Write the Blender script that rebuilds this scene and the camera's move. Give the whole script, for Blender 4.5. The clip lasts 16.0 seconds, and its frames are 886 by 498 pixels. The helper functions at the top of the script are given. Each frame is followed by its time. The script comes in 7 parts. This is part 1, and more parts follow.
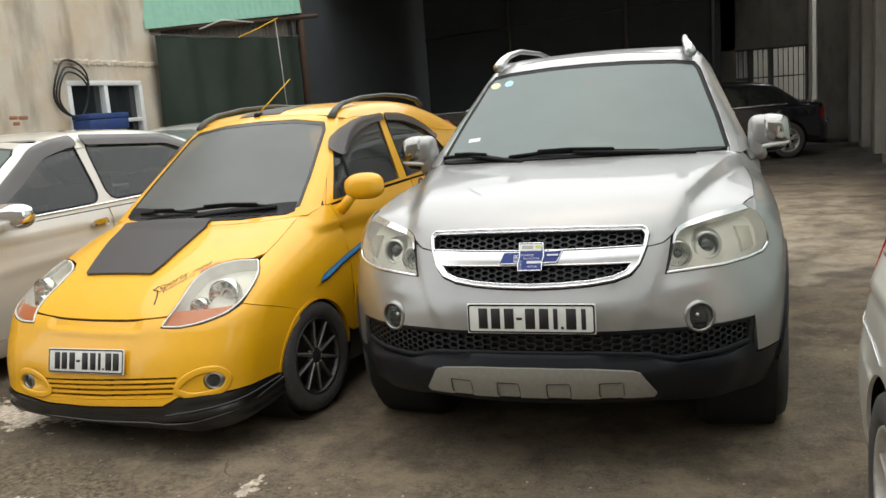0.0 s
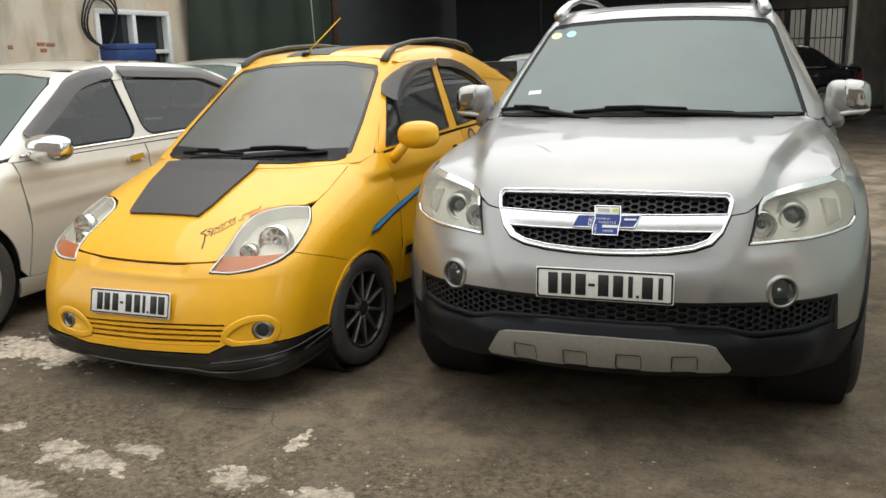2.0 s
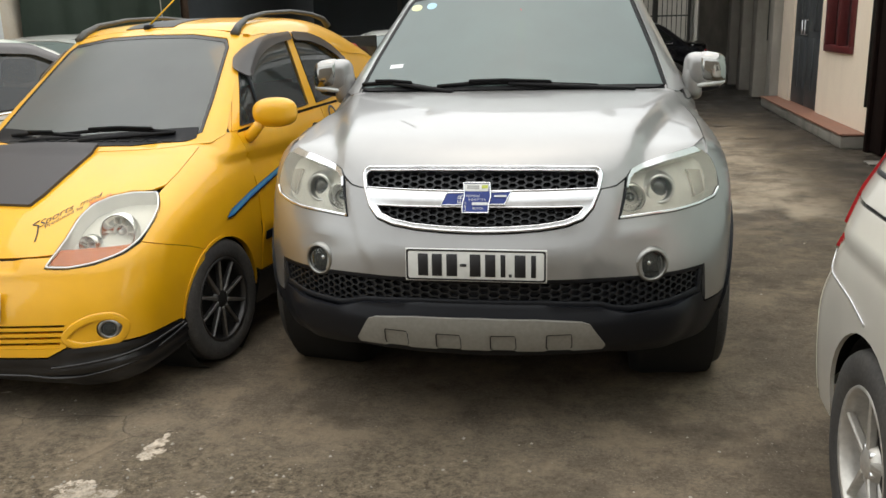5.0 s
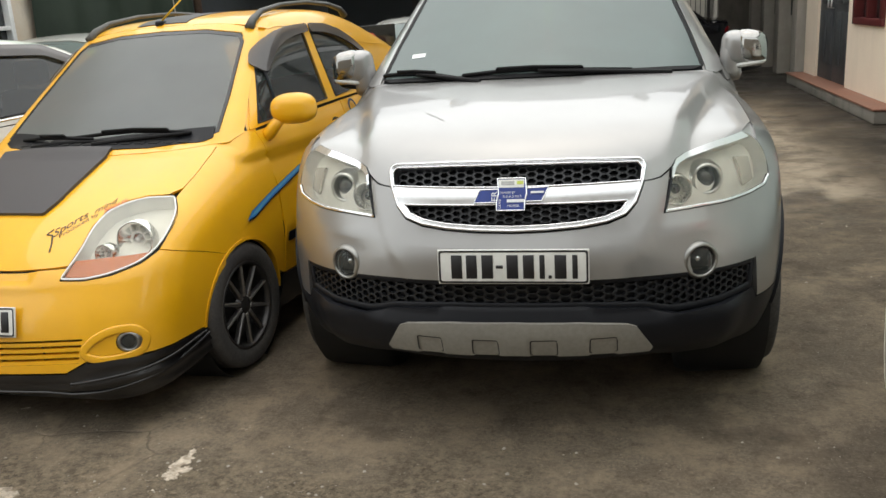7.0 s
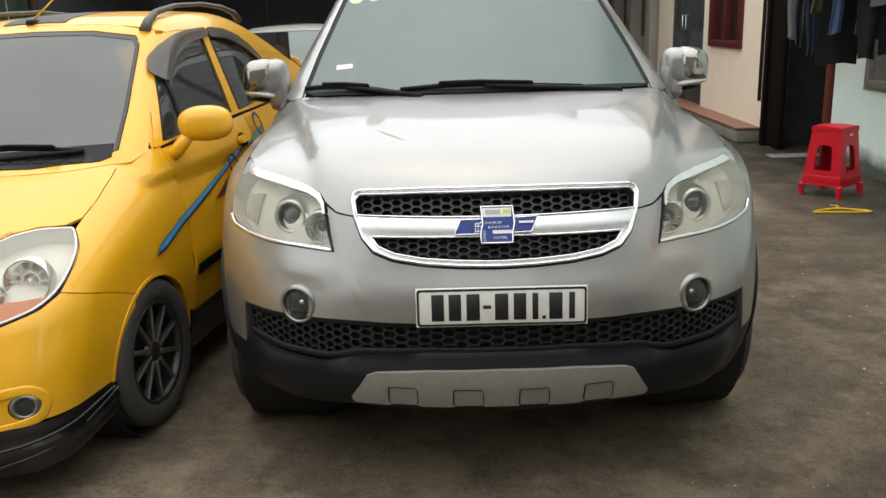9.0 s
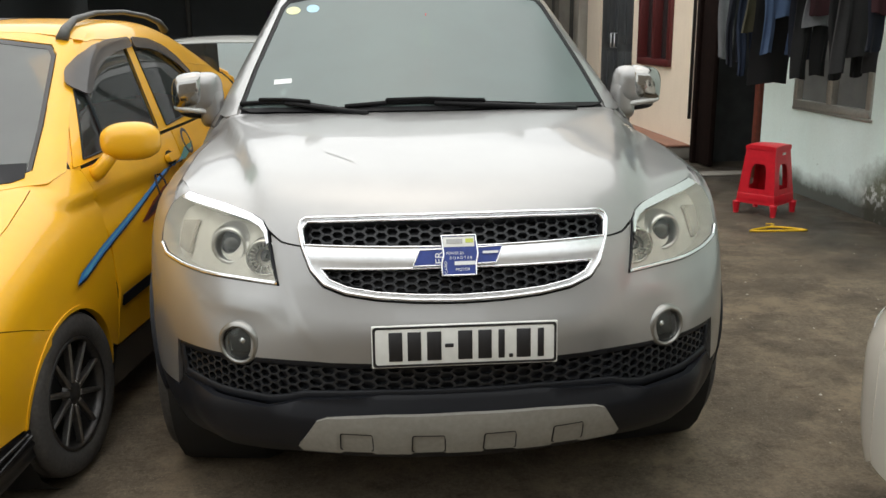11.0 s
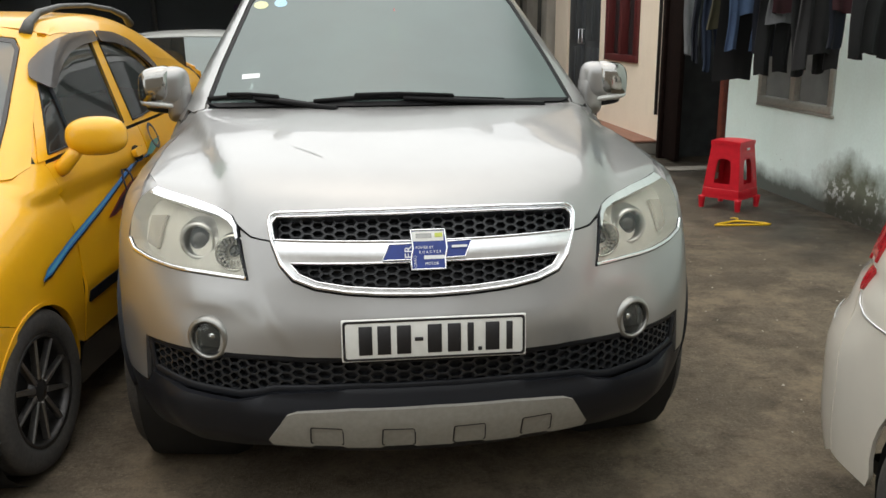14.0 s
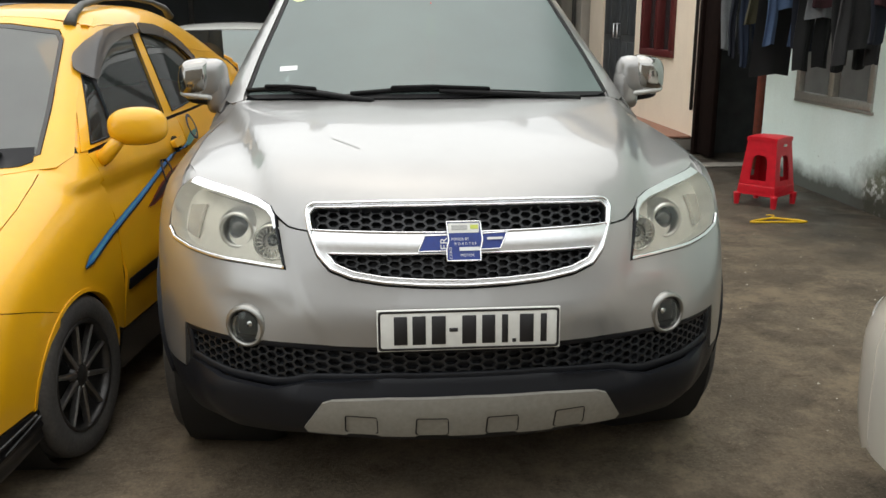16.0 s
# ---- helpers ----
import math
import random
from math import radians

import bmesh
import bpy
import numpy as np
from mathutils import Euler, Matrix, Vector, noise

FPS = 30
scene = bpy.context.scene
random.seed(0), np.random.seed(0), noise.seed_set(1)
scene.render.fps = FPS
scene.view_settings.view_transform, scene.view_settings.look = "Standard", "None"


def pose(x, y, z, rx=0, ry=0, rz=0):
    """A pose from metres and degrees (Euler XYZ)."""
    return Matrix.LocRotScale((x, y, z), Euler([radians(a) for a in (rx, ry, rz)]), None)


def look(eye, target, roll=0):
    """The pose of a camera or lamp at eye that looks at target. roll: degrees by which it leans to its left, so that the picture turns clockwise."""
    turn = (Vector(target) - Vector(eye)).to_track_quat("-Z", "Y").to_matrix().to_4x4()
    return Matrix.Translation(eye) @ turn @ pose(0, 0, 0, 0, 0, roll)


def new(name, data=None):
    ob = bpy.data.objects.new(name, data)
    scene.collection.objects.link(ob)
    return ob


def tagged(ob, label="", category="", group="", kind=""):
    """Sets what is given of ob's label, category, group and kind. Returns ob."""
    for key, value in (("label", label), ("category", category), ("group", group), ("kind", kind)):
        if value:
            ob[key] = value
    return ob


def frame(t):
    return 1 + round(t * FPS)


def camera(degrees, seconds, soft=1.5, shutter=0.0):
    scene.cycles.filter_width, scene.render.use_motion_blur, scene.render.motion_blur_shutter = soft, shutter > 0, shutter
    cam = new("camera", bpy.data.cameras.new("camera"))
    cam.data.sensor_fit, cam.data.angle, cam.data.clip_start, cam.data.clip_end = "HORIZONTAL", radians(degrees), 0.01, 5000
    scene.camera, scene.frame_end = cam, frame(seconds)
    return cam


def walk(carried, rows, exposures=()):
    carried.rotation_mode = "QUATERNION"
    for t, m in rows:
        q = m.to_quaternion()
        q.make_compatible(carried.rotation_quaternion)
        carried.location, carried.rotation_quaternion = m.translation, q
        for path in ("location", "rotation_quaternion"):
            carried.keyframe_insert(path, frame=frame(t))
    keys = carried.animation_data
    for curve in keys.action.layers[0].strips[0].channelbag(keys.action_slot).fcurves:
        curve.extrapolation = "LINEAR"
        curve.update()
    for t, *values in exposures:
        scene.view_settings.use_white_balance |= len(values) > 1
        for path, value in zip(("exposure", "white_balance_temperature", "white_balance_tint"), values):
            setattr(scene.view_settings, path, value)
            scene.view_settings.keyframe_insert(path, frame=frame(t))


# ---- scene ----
cam = camera(54.2, 16.0, 1.5)
PATH = [
    (0, (0.494, 0.355, 1.426), (-0.139, 2.223, 1.096), -4.3),
    (0.5, (0.483, 0.385, 1.428), (-0.192, 2.23, 1.053), -4.2),
    (1, (0.411, 0.401, 1.433), (-0.254, 2.243, 1.026), -3.3),
    (1.5, (0.303, 0.413, 1.436), (-0.36, 2.251, 1.013), -2.4),
    (2, (0.242, 0.432, 1.445), (-0.408, 2.269, 0.997), -1.6),
    (2.5, (0.222, 0.472, 1.431), (-0.385, 2.316, 0.951), -0.5),
    (3, (0.264, 0.544, 1.425), (-0.359, 2.381, 0.938), -0.9),
    (3.5, (0.28, 0.591, 1.433), (-0.288, 2.446, 0.947), -1.4),
    (4, (0.274, 0.595, 1.435), (-0.154, 2.487, 0.946), -0.7),
    (4.2, (0.262, 0.588, 1.431), (-0.117, 2.491, 0.946), -0.6),
    (6.5, (0.122, 0.607, 1.407), (-0.232, 2.499, 0.862), -2.4),
    (7, (0.122, 0.755, 1.418), (-0.273, 2.642, 0.889), -3.5),
    (7.5, (0.082, 0.879, 1.407), (-0.296, 2.773, 0.887), -3.2),
    (8, (-0.145, 0.951, 1.403), (-0.286, 2.879, 0.893), -2.8),
    (8.5, (-0.264, 1.024, 1.428), (-0.312, 2.951, 0.898), -2.5),
    (8.7, (-0.293, 1.036, 1.414), (-0.337, 2.965, 0.888), -2.0),
    (10.8, (-0.361, 1.260, 1.409), (-0.264, 3.199, 0.926), -1.1),
    (11, (-0.399, 1.264, 1.41), (-0.258, 3.198, 0.921), -0.7),
    (11.5, (-0.419, 1.238, 1.41), (-0.228, 3.167, 0.918), -0.5),
    (12, (-0.403, 1.235, 1.412), (-0.19, 3.163, 0.925), -0.4),
    (12.5, (-0.405, 1.231, 1.413), (-0.206, 3.158, 0.915), -0.3),
    (13, (-0.399, 1.238, 1.412), (-0.209, 3.165, 0.91), -1.1),
    (13.5, (-0.392, 1.249, 1.409), (-0.176, 3.173, 0.906), -0.9),
    (14, (-0.4, 1.248, 1.411), (-0.189, 3.173, 0.911), -0.4),
    (14.5, (-0.41, 1.243, 1.411), (-0.235, 3.172, 0.911), -0.3),
    (15, (-0.409, 1.24, 1.414), (-0.276, 3.17, 0.906), -0.2),
    (15.5, (-0.413, 1.241, 1.406), (-0.284, 3.171, 0.897), -0.4),
    (16, (-0.415, 1.233, 1.408), (-0.274, 3.161, 0.896), -0.2),
]
walk(cam, [(t, look(eye, target, roll)) for t, eye, target, roll in PATH])

# ---- world, sun ----
world = bpy.data.worlds.new("overcast_sky")
scene.world = world
world.use_nodes = True
wn, wl = world.node_tree.nodes, world.node_tree.links
sky = wn.new("ShaderNodeTexSky")
sky.sky_type, sky.sun_disc = "NISHITA", False
sky.sun_elevation, sky.sun_rotation = radians(76), radians(-16)
sky.air_density, sky.dust_density = 1.0, 4.0
haze = wn.new("ShaderNodeMixRGB")
haze.inputs[0].default_value = 0.8
haze.inputs[2].default_value = (8.9, 9.0, 8.7, 1)
wl.new(sky.outputs[0], haze.inputs[1])
wl.new(haze.outputs[0], wn["Background"].inputs[0])
wn["Background"].inputs[1].default_value = 0.215

lamp = bpy.data.lights.new("sun", "SUN")
lamp.energy, lamp.angle, lamp.color = 1.1, radians(110), (1.0, 0.97, 0.92)
sun = new("sun", lamp)
sun.matrix_world = look((0, 0, 20), (0 + 1.0, -3.5, 20 - 15.0))

# ---- materials ----
def mat(name, color, rough=0.5, metal=0.0, coat=0.0, grain=0.0, scale=20.0, bump=0.0, dirt=None, dirt_scale=3.0, dirt_amount=0.4, spec=0.5):
    """A principled surface with fine grain, larger stains and relief, in object space."""
    m = bpy.data.materials.new(name)
    m.use_nodes = True
    n, l = m.node_tree.nodes, m.node_tree.links
    b = n["Principled BSDF"]
    b.inputs["Base Color"].default_value = (*color, 1)
    b.inputs["Roughness"].default_value = rough
    b.inputs["Metallic"].default_value = metal
    b.inputs["Coat Weight"].default_value = coat
    b.inputs["Coat Roughness"].default_value = 0.04
    b.inputs["Specular IOR Level"].default_value = spec
    co = n.new("ShaderNodeTexCoord")
    last = None
    if dirt:
        t = n.new("ShaderNodeTexNoise")
        t.inputs["Scale"].default_value, t.inputs["Detail"].default_value, t.inputs["Roughness"].default_value = dirt_scale, 8, 0.65
        r = n.new("ShaderNodeMapRange")
        r.inputs[1].default_value, r.inputs[2].default_value, r.inputs[4].default_value = 0.42, 0.75, dirt_amount
        x = n.new("ShaderNodeMixRGB")
        x.inputs[1].default_value, x.inputs[2].default_value = (*color, 1), (*dirt, 1)
        l.new(co.outputs["Object"], t.inputs["Vector"]), l.new(t.outputs[0], r.inputs[0]), l.new(r.outputs[0], x.inputs[0])
        last = x.outputs[0]
    if grain or bump:
        t = n.new("ShaderNodeTexNoise")
        t.inputs["Scale"].default_value, t.inputs["Detail"].default_value = scale, 6
        l.new(co.outputs["Object"], t.inputs["Vector"])
        if grain:
            r = n.new("ShaderNodeMapRange")
            r.inputs[1].default_value, r.inputs[2].default_value = 0.3, 0.7
            r.inputs[3].default_value, r.inputs[4].default_value = 1 - grain, 1 + grain
            x = n.new("ShaderNodeMixRGB")
            x.blend_type, x.inputs[0].default_value, x.inputs[1].default_value = "MULTIPLY", 1, (*color, 1)
            l.new(t.outputs[0], r.inputs[0]), l.new(r.outputs[0], x.inputs[2])
            if last:
                l.new(last, x.inputs[1])
            last = x.outputs[0]
        if bump:
            u = n.new("ShaderNodeBump")
            u.inputs["Strength"].default_value, u.inputs["Distance"].default_value = 0.6, bump
            l.new(t.outputs[0], u.inputs["Height"]), l.new(u.outputs[0], b.inputs["Normal"])
    if last:
        l.new(last, b.inputs["Base Color"])
    return m


def glass(name, tint, ior=1.5, rough=0.0, dust_haze=0.0, film=(0.45, 0.505, 0.485)):
    """A thin pane: tinted see-through with a mirror gloss by Fresnel, and a diffuse film for dust and painted-in sky
    sheen.
    """
    m = bpy.data.materials.new(name)
    m.use_nodes = True
    n, l = m.node_tree.nodes, m.node_tree.links
    out = n["Material Output"]
    a, g, f, x = n.new("ShaderNodeBsdfTransparent"), n.new("ShaderNodeBsdfGlossy"), n.new("ShaderNodeFresnel"), n.new("ShaderNodeMixShader")
    a.inputs[0].default_value = (*tint, 1)
    g.inputs["Roughness"].default_value = rough
    f.inputs[0].default_value = ior
    l.new(f.outputs[0], x.inputs[0]), l.new(a.outputs[0], x.inputs[1]), l.new(g.outputs[0], x.inputs[2])
    if dust_haze:
        d, y = n.new("ShaderNodeBsdfDiffuse"), n.new("ShaderNodeMixShader")
        t, co, r = n.new("ShaderNodeTexNoise"), n.new("ShaderNodeTexCoord"), n.new("ShaderNodeMapRange")
        t.inputs["Scale"].default_value, t.inputs["Detail"].default_value = 3.0, 5
        r.inputs[3].default_value, r.inputs[4].default_value = dust_haze * 0.7, dust_haze * 1.35
        d.inputs[0].default_value = (*film, 1)
        l.new(co.outputs["Object"], t.inputs["Vector"]), l.new(t.outputs[0], r.inputs[0]), l.new(r.outputs[0], y.inputs[0])
        l.new(x.outputs[0], y.inputs[1]), l.new(d.outputs[0], y.inputs[2])
        x = y
    l.new(x.outputs[0], out.inputs[0])
    return m


def paint(name, color, metal, rough, flake=0.0, coat=1.0, coat_rough=0.04):
    """Car paint: base with metal flake under clear coat, and a little road dust low down in its noise."""
    m = mat(name, color, rough, metal, coat=coat, grain=0.03, scale=6, dirt=tuple(0.75 * c + 0.04 for c in color), dirt_scale=1.6, dirt_amount=0.35)
    m.node_tree.nodes["Principled BSDF"].inputs["Coat Roughness"].default_value = coat_rough
    if flake:
        n, l = m.node_tree.nodes, m.node_tree.links
        t, u, co = n.new("ShaderNodeTexNoise"), n.new("ShaderNodeBump"), n.new("ShaderNodeTexCoord")
        t.inputs["Scale"].default_value = 900
        u.inputs["Strength"].default_value, u.inputs["Distance"].default_value = flake, 0.0005
        l.new(co.outputs["Object"], t.inputs["Vector"]), l.new(t.outputs[0], u.inputs["Height"]), l.new(u.outputs[0], n["Principled BSDF"].inputs["Normal"])
    return m


SILVER = paint("silver_paint", (0.34, 0.338, 0.332), 0.8, 0.38, 0.15, 0.7, 0.05)
YELLOW = paint("yellow_paint", (0.84, 0.43, 0.004), 0.0, 0.4, 0.0, 0.6)
PEARL = paint("pearl_white_paint", (0.66, 0.64, 0.58), 0.1, 0.35)
WHITE_CAR = paint("white_car_paint", (0.62, 0.63, 0.60), 0.1, 0.35)
BLACK_CAR = paint("black_car_paint", (0.008, 0.008, 0.012), 0.0, 0.2)
MATT_BLACK = mat("matt_black_film", (0.046, 0.043, 0.047), 0.5, grain=0.1, scale=300, bump=0.0003)
BLACK_EDGE = mat("black_glass_edge", (0.008, 0.008, 0.009), 0.6, grain=0.1, scale=80, spec=0.2)
LIP_BLACK = mat("gloss_black_plastic", (0.010, 0.010, 0.011), 0.25, dirt=(0.06, 0.055, 0.05), dirt_scale=5, dirt_amount=0.3)
PLASTIC = mat("black_plastic", (0.0085, 0.0095, 0.0125), 0.45, grain=0.12, scale=400, bump=0.0004, dirt=(0.012, 0.012, 0.013), dirt_scale=6, dirt_amount=0.35, spec=0.22)
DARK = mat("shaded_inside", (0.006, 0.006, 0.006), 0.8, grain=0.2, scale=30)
CHROME = mat("chrome", (0.82, 0.83, 0.85), 0.09, 1.0, grain=0.04, scale=40)
SATIN = mat("satin_chrome", (0.78, 0.79, 0.80), 0.28, 1.0, grain=0.04, scale=60)
REFLECTOR = mat("lamp_reflector", (0.80, 0.80, 0.78), 0.16, 1.0, grain=0.05, scale=30)
LAMP_GREY = mat("lamp_bezel", (0.88, 0.87, 0.84), 0.28, 0.0, grain=0.06, scale=30)
SKID = mat("skid_grey_paint", (0.27, 0.262, 0.235), 0.5, 0.2, grain=0.08, scale=70, dirt=(0.22, 0.21, 0.19), dirt_scale=8, dirt_amount=0.35)
RUBBER = mat("tyre_rubber", (0.042, 0.040, 0.038), 0.8, grain=0.25, scale=90, bump=0.001, dirt=(0.085, 0.077, 0.066), dirt_scale=7, dirt_amount=0.5)
MESH_GREY = mat("grille_mesh_plastic", (0.016, 0.0175, 0.020), 0.42, grain=0.15, scale=200, spec=0.4)
ALLOY_DARK = mat("dark_alloy", (0.055, 0.053, 0.052), 0.35, 0.7, grain=0.15, scale=80)
ALLOY = mat("dusty_alloy", (0.55, 0.53, 0.49), 0.4, 0.6, grain=0.12, scale=50, dirt=(0.25, 0.22, 0.18), dirt_scale=6, dirt_amount=0.4)
# the screens' film colour paints in pale sky reflection along with dust
SCREEN = glass("windscreen_glass", (0.40, 0.52, 0.50), 2.05, 0.30, 0.44, (0.235, 0.305, 0.296))
CLEAN_SCREEN = glass("cleaner_windscreen_glass", (0.56, 0.60, 0.60), 1.85, 0.30, 0.28, (0.33, 0.36, 0.35))
TINTED = glass("tinted_glass", (0.10, 0.11, 0.11), 1.6, 0.01, 0.03)
LENS = glass("lamp_lens", (0.93, 0.92, 0.86), 1.42, 0.02, 0.05)
SMOKE = glass("smoked_visor", (0.14, 0.135, 0.14), 1.6, 0.08, 0.22, (0.36, 0.34, 0.335))
CLEAR_SIDE = glass("side_glass", (0.34, 0.38, 0.36), 1.6, 0.01, 0.06)
MACHINED = mat("machined_alloy", (0.27, 0.26, 0.25), 0.30, 0.9, grain=0.15, scale=80)
GLOSS_LIP = mat("polished_black_lip", (0.006, 0.006, 0.007), 0.28, coat=0.25, dirt=(0.03, 0.028, 0.026), dirt_scale=5, dirt_amount=0.3)
ORANGE_LENS = mat("orange_lens", (0.66, 0.20, 0.06), 0.12, coat=0.6, grain=0.1, scale=60)
RED_LENS = mat("red_lens", (0.45, 0.012, 0.02), 0.1, coat=0.8, grain=0.1, scale=60)
PLATE_WHITE = mat("plate_white", (0.72, 0.73, 0.70), 0.4, grain=0.04, scale=40, dirt=(0.5, 0.48, 0.43), dirt_scale=14, dirt_amount=0.3)
INK = mat("black_ink", (0.012, 0.012, 0.014), 0.5, grain=0.1, scale=100)
BLUE = mat("blue_sticker", (0.006, 0.030, 0.22), 0.45, coat=0.15, grain=0.15, scale=80)
WHITE = mat("white_sticker", (0.75, 0.77, 0.78), 0.4, grain=0.04, scale=80)
LIME = mat("yellow_green_sticker", (0.55, 0.62, 0.10), 0.4, grain=0.1, scale=60)
CYAN = mat("light_blue_sticker", (0.12, 0.42, 0.62), 0.4, grain=0.1, scale=60)
SKYBLUE = mat("blue_stripe", (0.035, 0.22, 0.60), 0.35, coat=0.4, grain=0.1, scale=80)
SCRIPT_BROWN = mat("brown_script", (0.12, 0.05, 0.02), 0.5, grain=0.1, scale=60)
RED = mat("red_sticker", (0.55, 0.03, 0.02), 0.4, grain=0.1, scale=60)
TEAL = mat("teal_film", (0.04, 0.20, 0.19), 0.35, coat=0.4, grain=0.1, scale=80)
MAROON_FILM = mat("maroon_film", (0.16, 0.02, 0.02), 0.35, coat=0.4, grain=0.1, scale=80)
NAVY_FILM = mat("navy_film", (0.008, 0.010, 0.035), 0.35, coat=0.4, grain=0.1, scale=80)
PALE_LIME = mat("pale_yellow_sticker", (0.68, 0.72, 0.38), 0.4, grain=0.25, scale=120)
PALE_CYAN = mat("pale_blue_sticker", (0.38, 0.62, 0.78), 0.4, grain=0.25, scale=120)
SEAT_DARK = mat("dark_seat_cloth", (0.03, 0.03, 0.032), 0.85, grain=0.2, scale=150)
SEAT_RED = mat("red_seat_cloth", (0.38, 0.035, 0.012), 0.8, grain=0.2, scale=150)
DASH = mat("dash_grey", (0.10, 0.105, 0.105), 0.7, grain=0.1, scale=120)
HEADLINING = mat("headlining_grey", (0.35, 0.35, 0.33), 0.9, grain=0.08, scale=120)


CLEAR_PLASTIC = mat("clear_grey_plastic", (0.55, 0.55, 0.53), 0.15, 0.3, coat=0.6, grain=0.1, scale=90)
FOG_GLASS = glass("fog_glass", (0.86, 0.87, 0.85), 1.5, 0.03, 0.06)
PROJECTOR = mat("projector_glass", (0.028, 0.030, 0.032), 0.05, 0.0, 0.6, spec=0.8)
FOG_RING = mat("dull_metal_ring", (0.30, 0.30, 0.285), 0.34, 0.9, grain=0.08, scale=60)
DARK_CHROME = mat("darkened_chrome", (0.36, 0.355, 0.34), 0.14, 1.0, grain=0.06, scale=30)
PANES = [SCREEN, CLEAN_SCREEN, TINTED, LENS, FOG_GLASS, CLEAR_SIDE]


# ---- mesh tools ----
def mesh_of(verts, faces, smooth=True):
    me = bpy.data.meshes.new("m")
    me.from_pydata([tuple(map(float, v)) for v in verts], [], [tuple(map(int, f)) for f in faces])
    if smooth:
        me.shade_smooth()
    return me


def part(name, geo, material, parent=None, label=""):
    """One mesh object, from a bmesh or a mesh, under a thing or a part."""
    me = geo
    if isinstance(geo, bmesh.types.BMesh):
        me = bpy.data.meshes.new(name)
        geo.to_mesh(me)
        geo.free()
    me.name = name
    me.materials.clear()
    me.materials.append(material)
    ob = new(name, me)
    ob.parent = parent
    ob.visible_shadow = material not in PANES
    if label:
        tagged(ob, label)
    return ob


def thing(name, m, label, category, group="", kind=""):
    ob = new(name)
    ob.matrix_world = m
    return tagged(ob, label, category, group, kind)


def box(x0, x1, y0, y1, z0, z1, bevel=0.0, segs=2):
    bm = bmesh.new()
    bmesh.ops.create_cube(bm, size=1)
    for v in bm.verts:
        v.co = ((x0 + x1) / 2 + v.co.x * (x1 - x0), (y0 + y1) / 2 + v.co.y * (y1 - y0), (z0 + z1) / 2 + v.co.z * (z1 - z0))
    if bevel:
        bmesh.ops.bevel(bm, geom=bm.edges[:], offset=bevel, segments=segs, profile=0.5, affect="EDGES")
        for f in bm.faces:
            f.smooth = True
    return bm


def merge(*bms):
    out = bms[0]
    for b in bms[1:]:
        me = bpy.data.meshes.new("t")
        b.to_mesh(me)
        b.free()
        out.from_mesh(me)
        bpy.data.meshes.remove(me)
    return out


def lathe(profile, segs=40, axis="x"):
    """Turn (r, h) round an axis; h runs along it."""
    verts, faces = [], []
    k = len(profile)
    for i in range(segs):
        a = 2 * math.pi * i / segs
        for r, h in profile:
            p = (h, r * math.cos(a), r * math.sin(a))
            if axis == "y":
                p = (r * math.cos(a), h, r * math.sin(a))
            if axis == "z":
                p = (r * math.cos(a), r * math.sin(a), h)
            verts.append(p)
    for i in range(segs):
        for j in range(k - 1):
            a, b = i * k + j, ((i + 1) % segs) * k + j
            faces.append((a, a + 1, b + 1, b))
    return mesh_of(verts, faces)


def tube(points, radius, segs=8, closed=False):
    """A rod of round section along points; radius a number or one per point."""
    P = [Vector(p) for p in points]
    n = len(P)
    rad = radius if isinstance(radius, (list, tuple)) else [radius] * n
    verts, faces = [], []
    up = Vector((0, 0, 1))
    for i, p in enumerate(P):
        a, b = P[(i - 1) % n if closed else max(i - 1, 0)], P[(i + 1) % n if closed else min(i + 1, n - 1)]
        d = (b - a).normalized()
        s = d.cross(up if abs(d.z) < 0.95 else Vector((1, 0, 0))).normalized()
        u = s.cross(d)
        for k in range(segs):
            t = 2 * math.pi * k / segs
            verts.append(p + rad[i] * (math.cos(t) * s + math.sin(t) * u))
    for i in range(n if closed else n - 1):
        j = (i + 1) % n
        for k in range(segs):
            q = (k + 1) % segs
            faces.append((i * segs + k, i * segs + q, j * segs + q, j * segs + k))
    if not closed:
        faces += [tuple(range(segs))[::-1], tuple((n - 1) * segs + k for k in range(segs))]
    return mesh_of(verts, faces)


def moved(me, m):
    me.transform(m)
    return me


def joined(meshes):
    bm = bmesh.new()
    for me in meshes:
        bm.from_mesh(me)
        bpy.data.meshes.remove(me)
    return bm


# ---- car shapes ----
def curve(points):
    """A smooth monotone-ish curve through (u, v) points."""
    u = np.array([p[0] for p in points], float)
    v = np.array([p[1] for p in points], float)
    d = np.diff(v) / np.diff(u)
    m = np.concatenate(([d[0]], (d[1:] + d[:-1]) / 2, [d[-1]]))
    m[1:-1] = np.where(d[1:] * d[:-1] <= 0, 0, m[1:-1])

    def f(x):
        x = np.clip(np.asarray(x, float), u[0], u[-1])
        i = np.clip(np.searchsorted(u, x) - 1, 0, len(u) - 2)
        h = u[i + 1] - u[i]
        t = (x - u[i]) / h
        return (1 + 2 * t) * (1 - t) ** 2 * v[i] + t * (1 - t) ** 2 * h * m[i] + t * t * (3 - 2 * t) * v[i + 1] + t * t * (t - 1) * h * m[i + 1]

    return f


def smax(a, b, k):
    h = np.maximum(k - np.abs(a - b), 0) / k
    return np.maximum(a, b) + h * h * k / 4


def step01(x, a, b):
    t = np.clip((x - a) / (b - a), 0, 1)
    return t * t * (3 - 2 * t)


